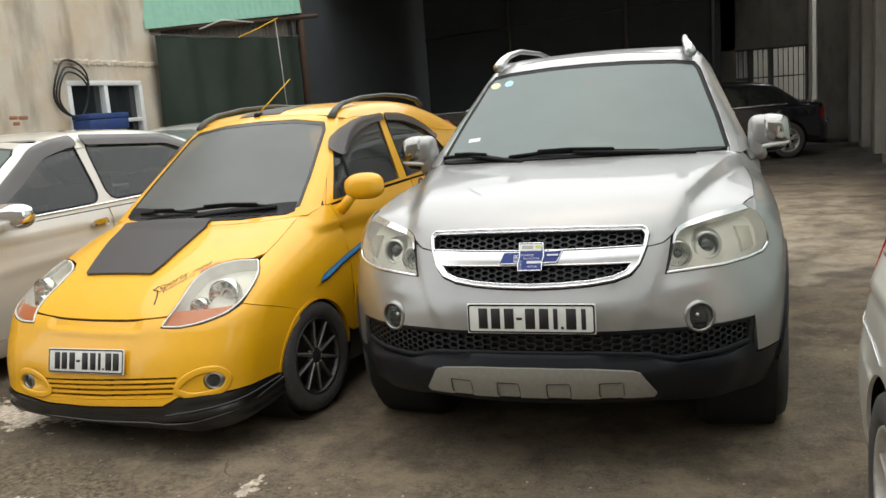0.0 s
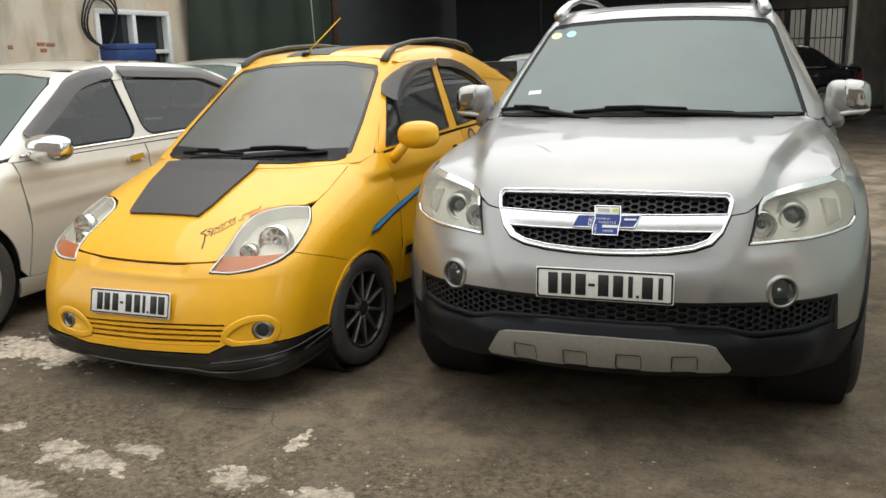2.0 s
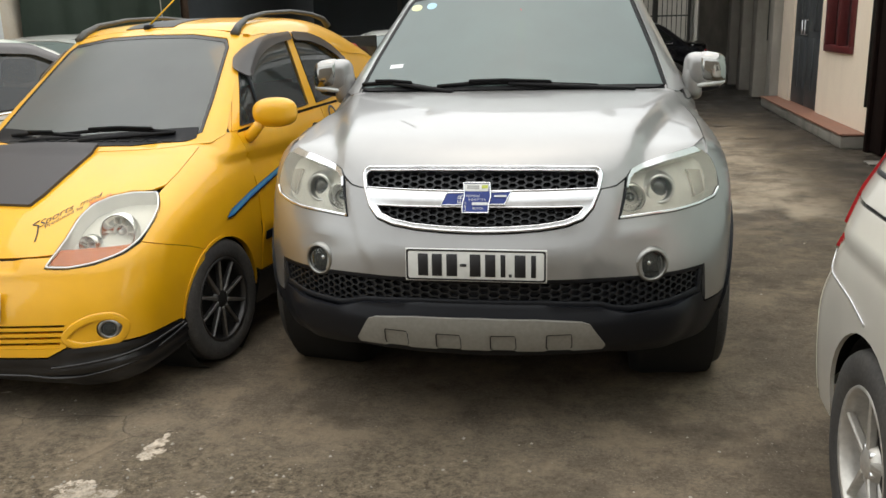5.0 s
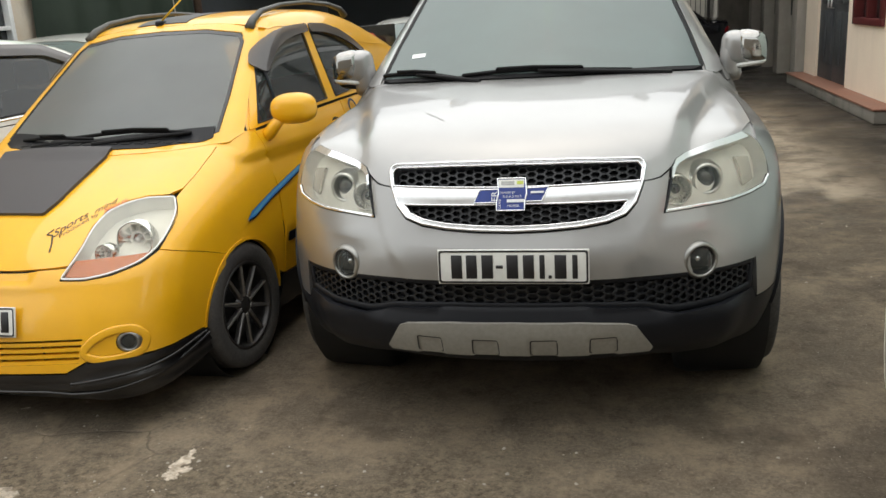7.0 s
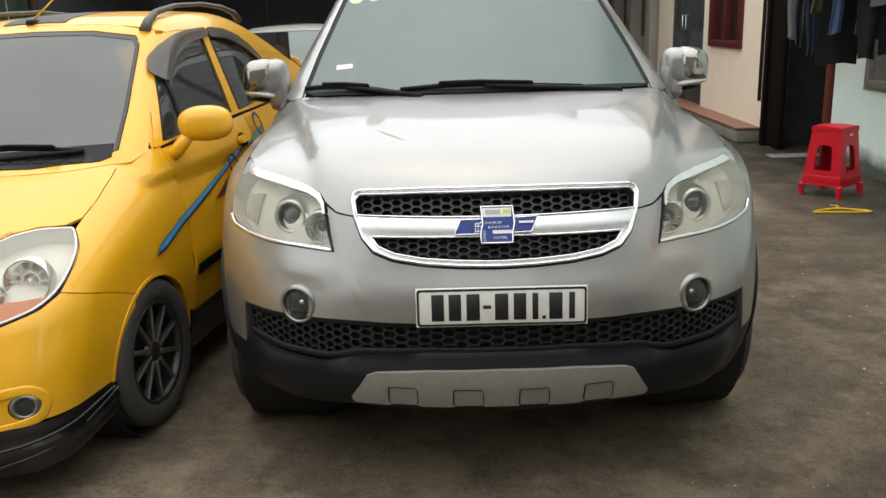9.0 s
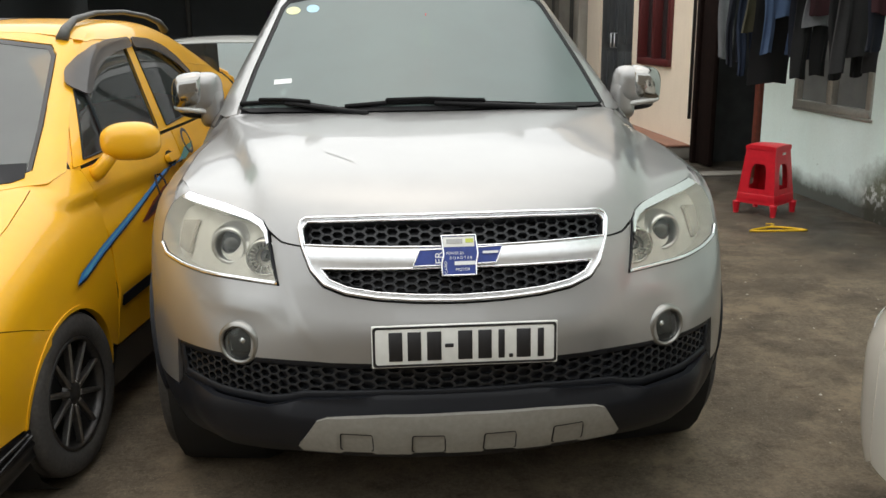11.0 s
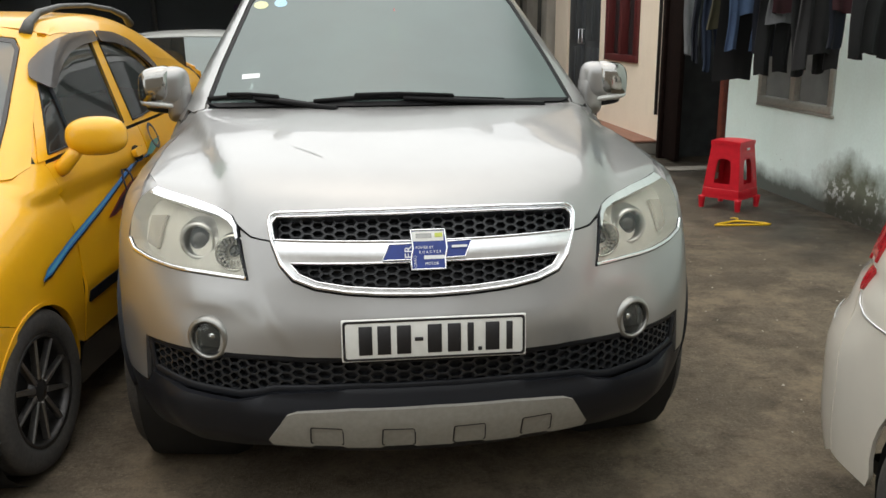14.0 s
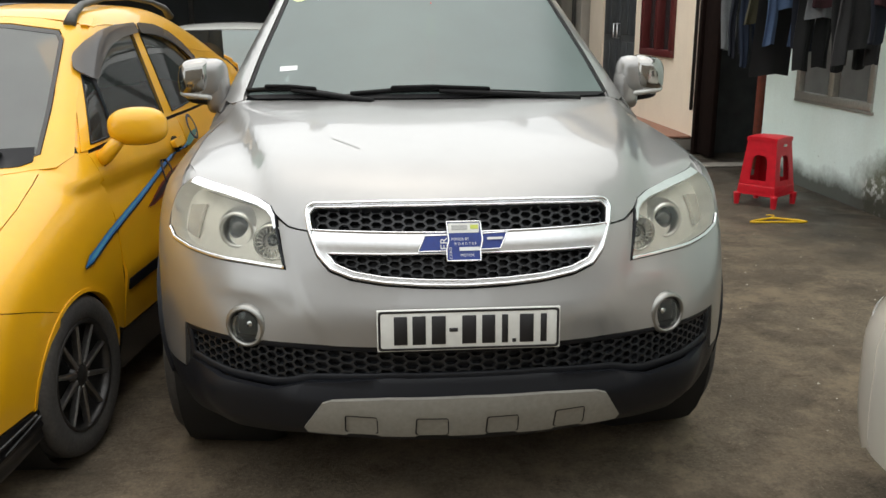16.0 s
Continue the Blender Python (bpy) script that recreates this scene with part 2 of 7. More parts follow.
class Shape:
    """A car's outer skin as where field(x, y, z) = 0; y runs from the nose to the tail."""

    def __init__(self, field, corner=0.42, radius=0.5):
        self.field, self.a, self.R = field, corner, radius

    def meet(self, P, D, reach=3.0):
        """First points where rays from P along D enter the skin; a ray that misses gives its nearest point."""
        t = np.linspace(0, reach, 110)
        lo, hi = np.zeros(len(P)), np.zeros(len(P))
        done = np.zeros(len(P), bool)
        before = self.field(*P.T)
        least, best = before.copy(), np.zeros(len(P))
        for i in range(1, len(t)):
            now = self.field(*(P + D * t[i]).T)
            fresh = ~done & (now <= 0) & (before > 0)
            lo[fresh], hi[fresh] = t[i - 1], t[i]
            done |= fresh
            near = now < least
            least[near], best[near] = now[near], t[i]
            before = now
        lo, hi = np.where(done, lo, best), np.where(done, hi, best)
        for _ in range(18):
            mid = (lo + hi) / 2
            within = self.field(*(P + D * mid[:, None]).T) <= 0
            hi = np.where(within, mid, hi)
            lo = np.where(within, lo, mid)
        return P + D * hi[:, None]

    def normal(self, P):
        e = 0.003
        g = np.stack([self.field(*(P + e * np.eye(3)[i]).T) - self.field(*(P - e * np.eye(3)[i]).T) for i in range(3)], 1)
        return g / np.maximum(np.linalg.norm(g, axis=1)[:, None], 1e-9)

    def rays(self, way, U):
        """Start and direction of the rays for flat coordinates U: 'wrap' (arc length, z), 'tail' likewise from behind, 'left'/'right' (y, z), 'top' (x, y)."""
        u, v = U[:, 0], U[:, 1]
        z0 = np.zeros(len(u))
        if way in ("wrap", "tail"):
            c = np.clip(u, -self.a, self.a)
            f = (u - c) / self.R
            d = np.stack([np.sin(f), -np.cos(f), z0], 1)
            s = np.stack([c, z0 + self.R, v], 1) + d * 1.6
            if way == "tail":
                s[:, 1] = self.length - s[:, 1]
                d = d * (1, -1, 1)
            return s, -d
        if way == "top":
            return np.stack([u, v, z0 + 2.2], 1), np.stack([z0, z0, z0 - 1], 1)
        k = 1 if way == "left" else -1
        return np.stack([z0 + k * 1.4, u, v], 1), np.stack([z0 - k, z0, z0], 1)

    def at(self, way, U, off=0.0):
        U = np.asarray(U, float).reshape(-1, 2)
        P = self.meet(*self.rays(way, U))
        return P + off * self.normal(P)

    def flat(self, p):
        """(arc, z) of a place on the front."""
        x, y, z = p
        if abs(x) <= self.a:
            return x, z
        return math.copysign(self.a + self.R * math.atan2(abs(x) - self.a, self.R - y), x), z


def dense(loop, gap=0.02, closed=True):
    P = [np.array(p, float) for p in loop]
    out = []
    for a, b in zip(P, P[1:] + (P[:1] if closed else [])):
        k = max(1, int(np.ceil(np.linalg.norm(b - a) / gap)))
        out += [a + (b - a) * i / k for i in range(k)]
    if not closed:
        out.append(P[-1])
    return np.array(out)


def rounded(loop, r=0.02, n=5):
    """The corners of a closed loop rounded off; r one number or one per corner."""
    P = [np.array(p, float) for p in loop]
    out = []
    for i, p in enumerate(P):
        a, b = P[i - 1] - p, P[(i + 1) % len(P)] - p
        rr = r[i] if isinstance(r, (list, tuple)) else r
        k = min(rr, 0.45 * np.linalg.norm(a), 0.45 * np.linalg.norm(b))
        a, b = p + a / np.linalg.norm(a) * k, p + b / np.linalg.norm(b) * k
        for j in range(n + 1):
            t = j / n
            out.append((1 - t) ** 2 * a + 2 * t * (1 - t) * p + t * t * b)
    return out


def ring(cx, cy, rx, ry, n=28):
    return [(cx + rx * math.cos(2 * math.pi * i / n), cy + ry * math.sin(2 * math.pi * i / n)) for i in range(n)]


def mirrored(loop):
    return [(-p[0], p[1]) for p in loop][::-1]


def inside(Q, loop):
    x, y = Q[:, 0], Q[:, 1]
    hit = np.zeros(len(Q), bool)
    L = np.array(loop, float)
    for (x0, y0), (x1, y1) in zip(L, np.roll(L, -1, 0)):
        if y0 != y1:
            hit ^= ((y0 > y) != (y1 > y)) & (x < (x1 - x0) * (y - y0) / (y1 - y0) + x0)
    return hit


def inset(loop, d):
    """A closed loop moved inwards by d."""
    L = np.array(loop, float)
    area = np.sum(L[:, 0] * np.roll(L[:, 1], -1) - np.roll(L[:, 0], -1) * L[:, 1])
    t = np.roll(L, -1, 0) - np.roll(L, 1, 0)
    t /= np.maximum(np.linalg.norm(t, axis=1)[:, None], 1e-9)
    n = np.stack([-t[:, 1], t[:, 0]], 1) * (1 if area > 0 else -1)
    return L + n * d


def flat_mesh(outer, holes=(), gap=0.03, edge=0.02):
    """Triangles of a flat outline with holes, with grid points inside."""
    from mathutils import geometry
    loops = [dense(outer, edge)] + [dense(h, edge) for h in holes]
    lo, hi = loops[0].min(0), loops[0].max(0)
    gx, gy = np.meshgrid(np.arange(lo[0] + gap / 2, hi[0], gap), np.arange(lo[1] + gap / 2, hi[1], gap))
    G = np.stack([gx.ravel(), gy.ravel()], 1)
    keep = inside(G, loops[0])
    for h in loops[1:]:
        keep &= ~inside(G, h)
    allb = np.concatenate(loops)
    G = G[keep]
    if len(G):
        d = np.min(np.linalg.norm(G[:, None] - allb[None], axis=2), axis=1)
        G = G[d > gap * 0.45]
    V, E = [], []
    for L in loops:
        k = len(V)
        V += [Vector(p) for p in L]
        E += [(k + i, k + (i + 1) % len(L)) for i in range(len(L))]
    V += [Vector(p) for p in G]
    vo, _, fo, _, _, _ = geometry.delaunay_2d_cdt(V, E, [], 0, 1e-6)
    U = np.array([tuple(v) for v in vo])
    F = np.array([f for f in fo])
    C = U[F].mean(1)
    ok = inside(C, loops[0])
    for h in loops[1:]:
        ok &= ~inside(C, h)
    tri = U[F]
    long = np.max(np.linalg.norm(tri - np.roll(tri, 1, 1), axis=2), axis=1)
    twice = np.abs((tri[:, 1, 0] - tri[:, 0, 0]) * (tri[:, 2, 1] - tri[:, 0, 1]) - (tri[:, 1, 1] - tri[:, 0, 1]) * (tri[:, 2, 0] - tri[:, 0, 0]))
    F = F[ok & (twice / np.maximum(long, 1e-9) > 0.0005)]
    a, b, c = U[F[:, 0]], U[F[:, 1]], U[F[:, 2]]
    flip = (b - a)[:, 0] * (c - a)[:, 1] - (b - a)[:, 1] * (c - a)[:, 0] < 0
    F[flip] = F[flip][:, ::-1]
    return U, F


def skin(shape, way, outer, holes=(), off=0.0, lip=0.012, gap=0.03, edge=0.02, bulge=None):
    """A panel of the skin: a flat outline thrown on to the shape, with its edge turned in by lip. bulge: extra height from flat coordinates."""
    U, F = flat_mesh(outer, holes, gap, edge)
    P = shape.meet(*shape.rays(way, U))
    N = shape.normal(P)
    P = P + N * off
    if bulge is not None:
        P = P + N * bulge(U)[:, None]
    verts, faces = list(P), [tuple(f) for f in F]
    if faces:
        a, b, c = P[F[:, 0]], P[F[:, 1]], P[F[:, 2]]
        if np.sum(np.cross(b - a, c - a) * N[F[:, 0]]) < 0:
            faces = [f[::-1] for f in faces]
    if lip:
        edges = {}
        for f in faces:
            for i in range(3):
                e = (f[i], f[(i + 1) % 3])
                if (e[1], e[0]) in edges:
                    del edges[(e[1], e[0])]
                else:
                    edges[e] = 1
        k = {}
        for e in edges:
            for i in e:
                if i not in k:
                    k[i] = len(verts)
                    verts += [P[i], P[i] - N[i] * lip]
        faces += [(k[b], k[a], k[a] + 1, k[b] + 1) for a, b in edges]
    return mesh_of(verts, faces)


def strip(shape, way, line, width, height=0.006, off=0.0, closed=False, gap=0.015):
    """A raised moulding of half-round section along a flat line on the skin."""
    L = dense(line, gap, closed)
    P = shape.at(way, L, off)
    N = shape.normal(P)
    n = len(P)
    T = np.roll(P, -1, 0) - np.roll(P, 1, 0)
    if not closed:
        T[0], T[-1] = P[1] - P[0], P[-1] - P[-2]
    S = np.cross(T, N)
    S /= np.maximum(np.linalg.norm(S, axis=1)[:, None], 1e-9)
    verts, faces = [], []
    sec = [(-0.5, -0.2), (-0.5, 0.5), (-0.3, 0.9), (0, 1), (0.3, 0.9), (0.5, 0.5), (0.5, -0.2)]
    k = len(sec)
    for i in range(n):
        verts += [P[i] + S[i] * a * width + N[i] * b * height for a, b in sec]
    for i in range(n if closed else n - 1):
        j = (i + 1) % n
        faces += [(i * k + q, i * k + q + 1, j * k + q + 1, j * k + q) for q in range(k - 1)]
    if not closed:
        faces += [tuple(range(k)), tuple((n - 1) * k + q for q in range(k))[::-1]]
    return mesh_of(verts, faces)


def honeycomb(shape, way, outer, cell, stretch, off, bar=0.25, depth=0.02):
    """A net of hexagonal bars that fills an outline, standing at off over the skin."""
    L = np.array(outer, float)
    lo, hi = L.min(0), L.max(0)
    w, h = cell * stretch, cell
    verts, faces = [], []
    row, y = 0, lo[1]
    while y < hi[1]:
        x = lo[0] + (0.75 * w if row % 2 else 0)
        while x < hi[0]:
            if inside(np.array([(x, y)]), L)[0]:
                k = len(verts)
                six = [(x + w * a, y + h * b) for a, b in ((0.5, 0), (0.25, 0.5), (-0.25, 0.5), (-0.5, 0), (-0.25, -0.5), (0.25, -0.5))]
                verts += six + [(x + (p[0] - x) * (1 - bar), y + (p[1] - y) * (1 - bar)) for p in six]
                faces += [(k + i, k + (i + 1) % 6, k + 6 + (i + 1) % 6, k + 6 + i) for i in range(6)]
            x += 1.5 * w
        y += h / 2
        row += 1
    V = np.array(verts)
    P = shape.meet(*shape.rays(way, V))
    N = shape.normal(P)
    n = len(V)
    fs = []
    for a, b, c, d in faces:
        fs += [(a, b, c, d), (d, c, c + n, d + n)]
    return mesh_of(list(P + N * off) + list(P + N * (off - depth)), fs, smooth=False)


def egg(cx, cy, cz, rx, ry, rz, ex=1.0, ey=1.0, ez=1.0, lean=0.0):
    """A rounded block: a sphere squared off by its exponents, its ends raised or lowered by lean."""
    bm = bmesh.new()
    bmesh.ops.create_uvsphere(bm, u_segments=28, v_segments=18, radius=1)
    sq = lambda a, e: math.copysign(abs(a) ** e, a)
    for v in bm.verts:
        x, y, z = v.co
        v.co = (cx + rx * sq(x, ex), cy + ry * sq(y, ey), cz + rz * sq(z, ez) + lean * sq(x, ex))
    for f in bm.faces:
        f.smooth = True
    return bm


def both(loop):
    """A half outline from the middle outwards and back to the middle, closed by its mirror image."""
    return list(loop) + [(-p[0], p[1]) for p in loop[::-1] if abs(p[0]) > 1e-6]


def lettering(text, size, spread=1.0):
    """Flat triangles of a word in the built-in font: points and faces."""
    cu = bpy.data.curves.new("word", "FONT")
    cu.body, cu.size, cu.space_character = text, size, spread
    ob = bpy.data.objects.new("word", cu)
    me = ob.to_mesh()
    U = np.array([v.co[:2] for v in me.vertices])
    F = [tuple(p.vertices) for p in me.polygons]
    ob.to_mesh_clear()
    bpy.data.objects.remove(ob)
    return U, F


def decal(shape, way, U, F, off=0.004):
    P = shape.at(way, U, off)
    N = shape.normal(P)
    a, b, c = (P[F[0][i]] for i in range(3))
    if np.dot(np.cross(b - a, c - a), N[F[0][0]]) < 0:
        F = [f[::-1] for f in F]
    return mesh_of(P, F)


def number_plate(m, chars, label):
    """A long white plate with a dark rim; its characters are plain bars."""
    plate = thing("number_plate", m, label, "number plate")
    part("plate", box(-0.235, 0.235, -0.004, 0.004, -0.055, 0.055, 0.003), PLATE_WHITE, plate)
    U, F = flat_mesh(rounded([(-0.232, -0.052), (0.232, -0.052), (0.232, 0.052), (-0.232, 0.052)], 0.01), [rounded([(-0.226, -0.046), (0.226, -0.046), (0.226, 0.046), (-0.226, 0.046)], 0.008)], 0.05, 0.05)
    part("border", mesh_of([(u, -0.0052, v) for u, v in U], F), INK, plate, "thin black border line")
    for x, w, z, h in chars:
        part("bar", box(x - w / 2, x + w / 2, -0.0065, -0.004, z - h / 2, z + h / 2, 0.0012, 1), INK, plate)
    return plate


# ---- wheels ----
def wheel(parent, m, r, width, rim_r, spokes, twin, rim_mat, spoke_mat=None):
    """A wheel under a car: tyre with tread grooves, rim, spokes, hub cap. The outer face looks along +x."""
    w = width / 2
    prof = [(rim_r * 0.98, -w * 0.8), (rim_r * 1.06, -w), (r * 0.9, -w), (r * 0.98, -w * 0.82)]
    for g in (-0.45, 0.0, 0.45):
        prof += [(r, g * w - 0.012), (r - 0.008, g * w - 0.005), (r - 0.008, g * w + 0.005), (r, g * w + 0.012)]
    prof += [(r * 0.98, w * 0.82), (r * 0.95, w * 0.95), (r * 0.9, w), (r * 0.84, w * 1.02), (rim_r * 1.12, w * 1.0), (rim_r * 1.03, w * 0.92), (rim_r * 0.98, w * 0.8)]
    tyre = part("tyre", lathe(prof, 56), RUBBER, parent)
    tyre.matrix_local = m
    rim = part("rim", joined([lathe([(rim_r * 1.02, w * 0.9), (rim_r * 1.0, w * 0.96), (rim_r * 0.95, w * 0.9), (rim_r * 0.93, w * 0.55), (rim_r * 0.9, -w * 0.5), (rim_r * 0.3, -w * 0.55)], 48)]), rim_mat, tyre)
    part("brake", lathe([(0.0, w * 0.15), (rim_r * 0.62, w * 0.15), (rim_r * 0.66, w * 0.1), (rim_r * 0.66, 0)], 32), DARK, tyre)
    for i in range(spokes):
        for k in ((-1, 1) if twin else (0,)):
            a = 2 * math.pi * i / spokes
            bm = box(-0.012, 0.012, -1, 1, 0, 1)
            for v in bm.verts:
                f = v.co.z
                q = rim_r * (0.2 + 0.76 * f)
                half = rim_r * (0.040 if not twin else 0.06) * (1.3 - 0.4 * f)
                y = (half if v.co.y > 0 else -half) + k * rim_r * (0.03 + 0.13 * f)
                v.co = (w * (0.72 - 0.05 * (1 - f)) + v.co.x, y, q)
            bmesh.ops.bevel(bm, geom=bm.edges[:], offset=0.004, segments=1, affect="EDGES")
            bm.transform(Matrix.Rotation(a, 4, "X"))
            part("spoke", bm, spoke_mat or rim_mat, rim)
    part("hub_cap", lathe([(0.0, w * 0.86), (rim_r * 0.12, w * 0.85), (rim_r * 0.17, w * 0.8), (rim_r * 0.24, w * 0.74), (rim_r * 0.28, w * 0.55)], 28), rim_mat, rim)
    for i in range(5):
        a = 2 * math.pi * (i + 0.5) / 5
        part("wheel_nut", moved(lathe([(0, w * 0.78), (0.009, w * 0.78), (0.01, w * 0.6)], 6), Matrix.Translation((0, rim_r * 0.21 * math.sin(a), rim_r * 0.21 * math.cos(a)))), SATIN, rim)
    return tyre


# ---- yard surfaces ----
def ground_material():
    """Old damp concrete: grey-brown, patched, with pale chips, dark oil stains, cracks and wet gloss."""
    m = bpy.data.materials.new("old_concrete_ground")
    m.use_nodes = True
    n, l = m.node_tree.nodes, m.node_tree.links
    b = n["Principled BSDF"]
    b.inputs["Specular IOR Level"].default_value = 0.2
    co = n.new("ShaderNodeTexCoord")

    def noise_tex(scale, detail, rough=0.6, vec=None):
        t = n.new("ShaderNodeTexNoise")
        t.inputs["Scale"].default_value, t.inputs["Detail"].default_value, t.inputs["Roughness"].default_value = scale, detail, rough
        l.new(vec or co.outputs["Object"], t.inputs["Vector"])
        return t.outputs[0]

    def ramp(v, a, c, lo=0.0, hi=1.0):
        r = n.new("ShaderNodeMapRange")
        r.inputs[1].default_value, r.inputs[2].default_value, r.inputs[3].default_value, r.inputs[4].default_value = a, c, lo, hi
        l.new(v, r.inputs[0])
        return r.outputs[0]

    def mix(f, a, c, mode="MIX"):
        x = n.new("ShaderNodeMixRGB")
        x.blend_type = mode
        for i, v in ((0, f), (1, a), (2, c)):
            if isinstance(v, (int, float)):
                x.inputs[i].default_value = v
            elif isinstance(v, tuple):
                x.inputs[i].default_value = (*v, 1)
            else:
                l.new(v, x.inputs[i])
        return x.outputs[0]

    def math_node(op, a, c):
        x = n.new("ShaderNodeMath")
        x.operation = op
        for i, v in ((0, a), (1, c)):
            if isinstance(v, (int, float)):
                x.inputs[i].default_value = v
            else:
                l.new(v, x.inputs[i])
        return x.outputs[0]

    big, mid, fine = noise_tex(0.45, 6), noise_tex(2.6, 8, 0.7), noise_tex(70, 5, 0.75)
    col = mix(ramp(big, 0.35, 0.65), (0.098, 0.086, 0.069), (0.160, 0.141, 0.113))
    col = mix(ramp(mid, 0.47, 0.70, 0, 0.85), col, (0.062, 0.054, 0.044))
    col = mix(ramp(noise_tex(1.1, 6, 0.65), 0.54, 0.70, 0, 0.8), col, (0.215, 0.190, 0.152))
    col = mix(ramp(noise_tex(9, 6, 0.7), 0.52, 0.66, 0, 0.55), col, mix(1.0, col, (1.55, 1.5, 1.45), "MULTIPLY"))
    col = mix(ramp(noise_tex(14, 6, 0.7), 0.53, 0.66, 0, 0.7), col, mix(1.0, col, (0.55, 0.54, 0.52), "MULTIPLY"))
    col = mix(ramp(fine, 0.40, 0.70, 0.0, 0.75), col, mix(1.0, col, (0.35, 0.35, 0.35), "MULTIPLY"))
    col = mix(ramp(noise_tex(110, 3, 0.6), 0.62, 0.70, 0.0, 0.5), col, (0.30, 0.27, 0.22))
    sep = n.new("ShaderNodeSeparateXYZ")
    l.new(co.outputs["Object"], sep.inputs[0])
    # paler band across the lane behind the suv's nose, with damp streaks
    wob = ramp(noise_tex(0.9, 4), 0.3, 0.7, -0.5, 0.5)
    lane = math_node("MULTIPLY", ramp(math_node("ADD", sep.outputs[1], wob), 6.75, 6.95), ramp(math_node("ADD", sep.outputs[1], wob), 13.5, 10.5))
    lane = math_node("MULTIPLY", lane, ramp(sep.outputs[0], 2.1, 1.7))
    col = mix(math_node("MULTIPLY", lane, ramp(mid, 0.62, 0.44, 0.25, 0.9)), col, (0.34, 0.31, 0.26))
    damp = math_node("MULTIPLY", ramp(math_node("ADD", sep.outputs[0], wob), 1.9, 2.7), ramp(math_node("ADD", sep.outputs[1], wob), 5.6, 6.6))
    # broken pale surface at the front edge of the yard
    ragged = math_node("ADD", math_node("MULTIPLY", math_node("SUBTRACT", noise_tex(15.0, 10, 0.68), 0.5), 1.5), math_node("MULTIPLY", math_node("SUBTRACT", noise_tex(4.0, 4, 0.6), 0.5), 1.1))
    near = None
    for cx, cy, rx, ry in ((-2.20, 2.86, 0.10, 0.05), (-2.00, 2.77, 0.13, 0.075), (-1.86, 2.90, 0.11, 0.035), (-1.37, 2.80, 0.085, 0.075), (-1.02, 2.80, 0.11, 0.06), (-2.12, 2.50, 0.22, 0.10), (-1.33, 3.16, 0.035, 0.12), (-2.52, 2.94, 0.05, 0.04), (-0.62, 2.72, 0.07, 0.04), (-3.10, 3.72, 0.40, 0.16)):
        dx, dy = math_node("DIVIDE", math_node("SUBTRACT", sep.outputs[0], cx), rx), math_node("DIVIDE", math_node("SUBTRACT", sep.outputs[1], cy), ry)
        d = math_node("SQRT", math_node("ADD", math_node("MULTIPLY", dx, dx), math_node("MULTIPLY", dy, dy)), 0.0)
        near = d if near is None else math_node("MINIMUM", near, d)
    chips = ramp(math_node("ADD", near, math_node("MULTIPLY", ragged, 3.2)), 1.02, 0.96)
    specks = math_node("MULTIPLY", ramp(noise_tex(9, 9, 0.7), 0.64, 0.66), ramp(near, 6.0, 2.0))
    chips = math_node("MAXIMUM", chips, specks)
    flaked = mix(ramp(noise_tex(26, 8, 0.8), 0.40, 0.58), (0.24, 0.215, 0.18), (0.56, 0.53, 0.48))
    # dusty film over darker patches
    dust_haze = math_node("MULTIPLY", ramp(noise_tex(3.4, 10, 0.72), 0.47, 0.62, 0, 0.75), ramp(noise_tex(0.8, 4), 0.38, 0.60, 0.35, 1.0))
    col = mix(dust_haze, col, (0.215, 0.182, 0.138))
    grime = ramp(noise_tex(1.6, 9, 0.7), 0.52, 0.66, 0, 0.7)
    col = mix(grime, col, (0.050, 0.043, 0.034))
    # worn rough band near the front edge
    band = math_node("MULTIPLY", ramp(math_node("ADD", sep.outputs[1], math_node("MULTIPLY", wob, 0.5)), 3.35, 2.95), ramp(math_node("ADD", sep.outputs[0], wob), 0.3, -0.6))
    band = math_node("MULTIPLY", band, ramp(noise_tex(3.2, 8, 0.75), 0.36, 0.52, 0, 0.95))
    grit = ramp(noise_tex(30, 10, 0.85), 0.42, 0.60)
    col = mix(band, col, mix(grit, (0.052, 0.044, 0.033), (0.30, 0.265, 0.205)))
    col = mix(chips, col, flaked)
    # brighter tint to the west, dusty brown to the east
    drift = ramp(math_node("ADD", sep.outputs[0], wob), 0.2, 1.4)
    col = mix(drift, mix(1.0, col, (1.22, 1.13, 1.02), "MULTIPLY"), mix(1.0, col, (1.12, 1.02, 0.90), "MULTIPLY"))
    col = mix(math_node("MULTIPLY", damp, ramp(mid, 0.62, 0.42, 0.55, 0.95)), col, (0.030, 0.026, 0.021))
    # damp dirt under the shed, with the roof's shade painted into its colour
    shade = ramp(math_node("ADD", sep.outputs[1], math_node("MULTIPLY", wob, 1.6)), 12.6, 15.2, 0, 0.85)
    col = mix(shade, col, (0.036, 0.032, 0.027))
    # cracks
    v = n.new("ShaderNodeTexVoronoi")
    v.feature = "DISTANCE_TO_EDGE"
    v.inputs["Scale"].default_value = 1.1
    bend = mix(0.35, co.outputs["Object"], noise_tex(2.2, 5), "ADD")
    l.new(bend, v.inputs["Vector"])
    crack = math_node("MULTIPLY", ramp(v.outputs[0], 0.010, 0.002), math_node("MULTIPLY", ramp(noise_tex(0.7, 3), 0.48, 0.6), ramp(sep.outputs[1], 3.6, 3.2)))
    col = mix(math_node("MULTIPLY", crack, 0.35), col, (0.03, 0.028, 0.025))
    l.new(col, b.inputs["Base Color"])
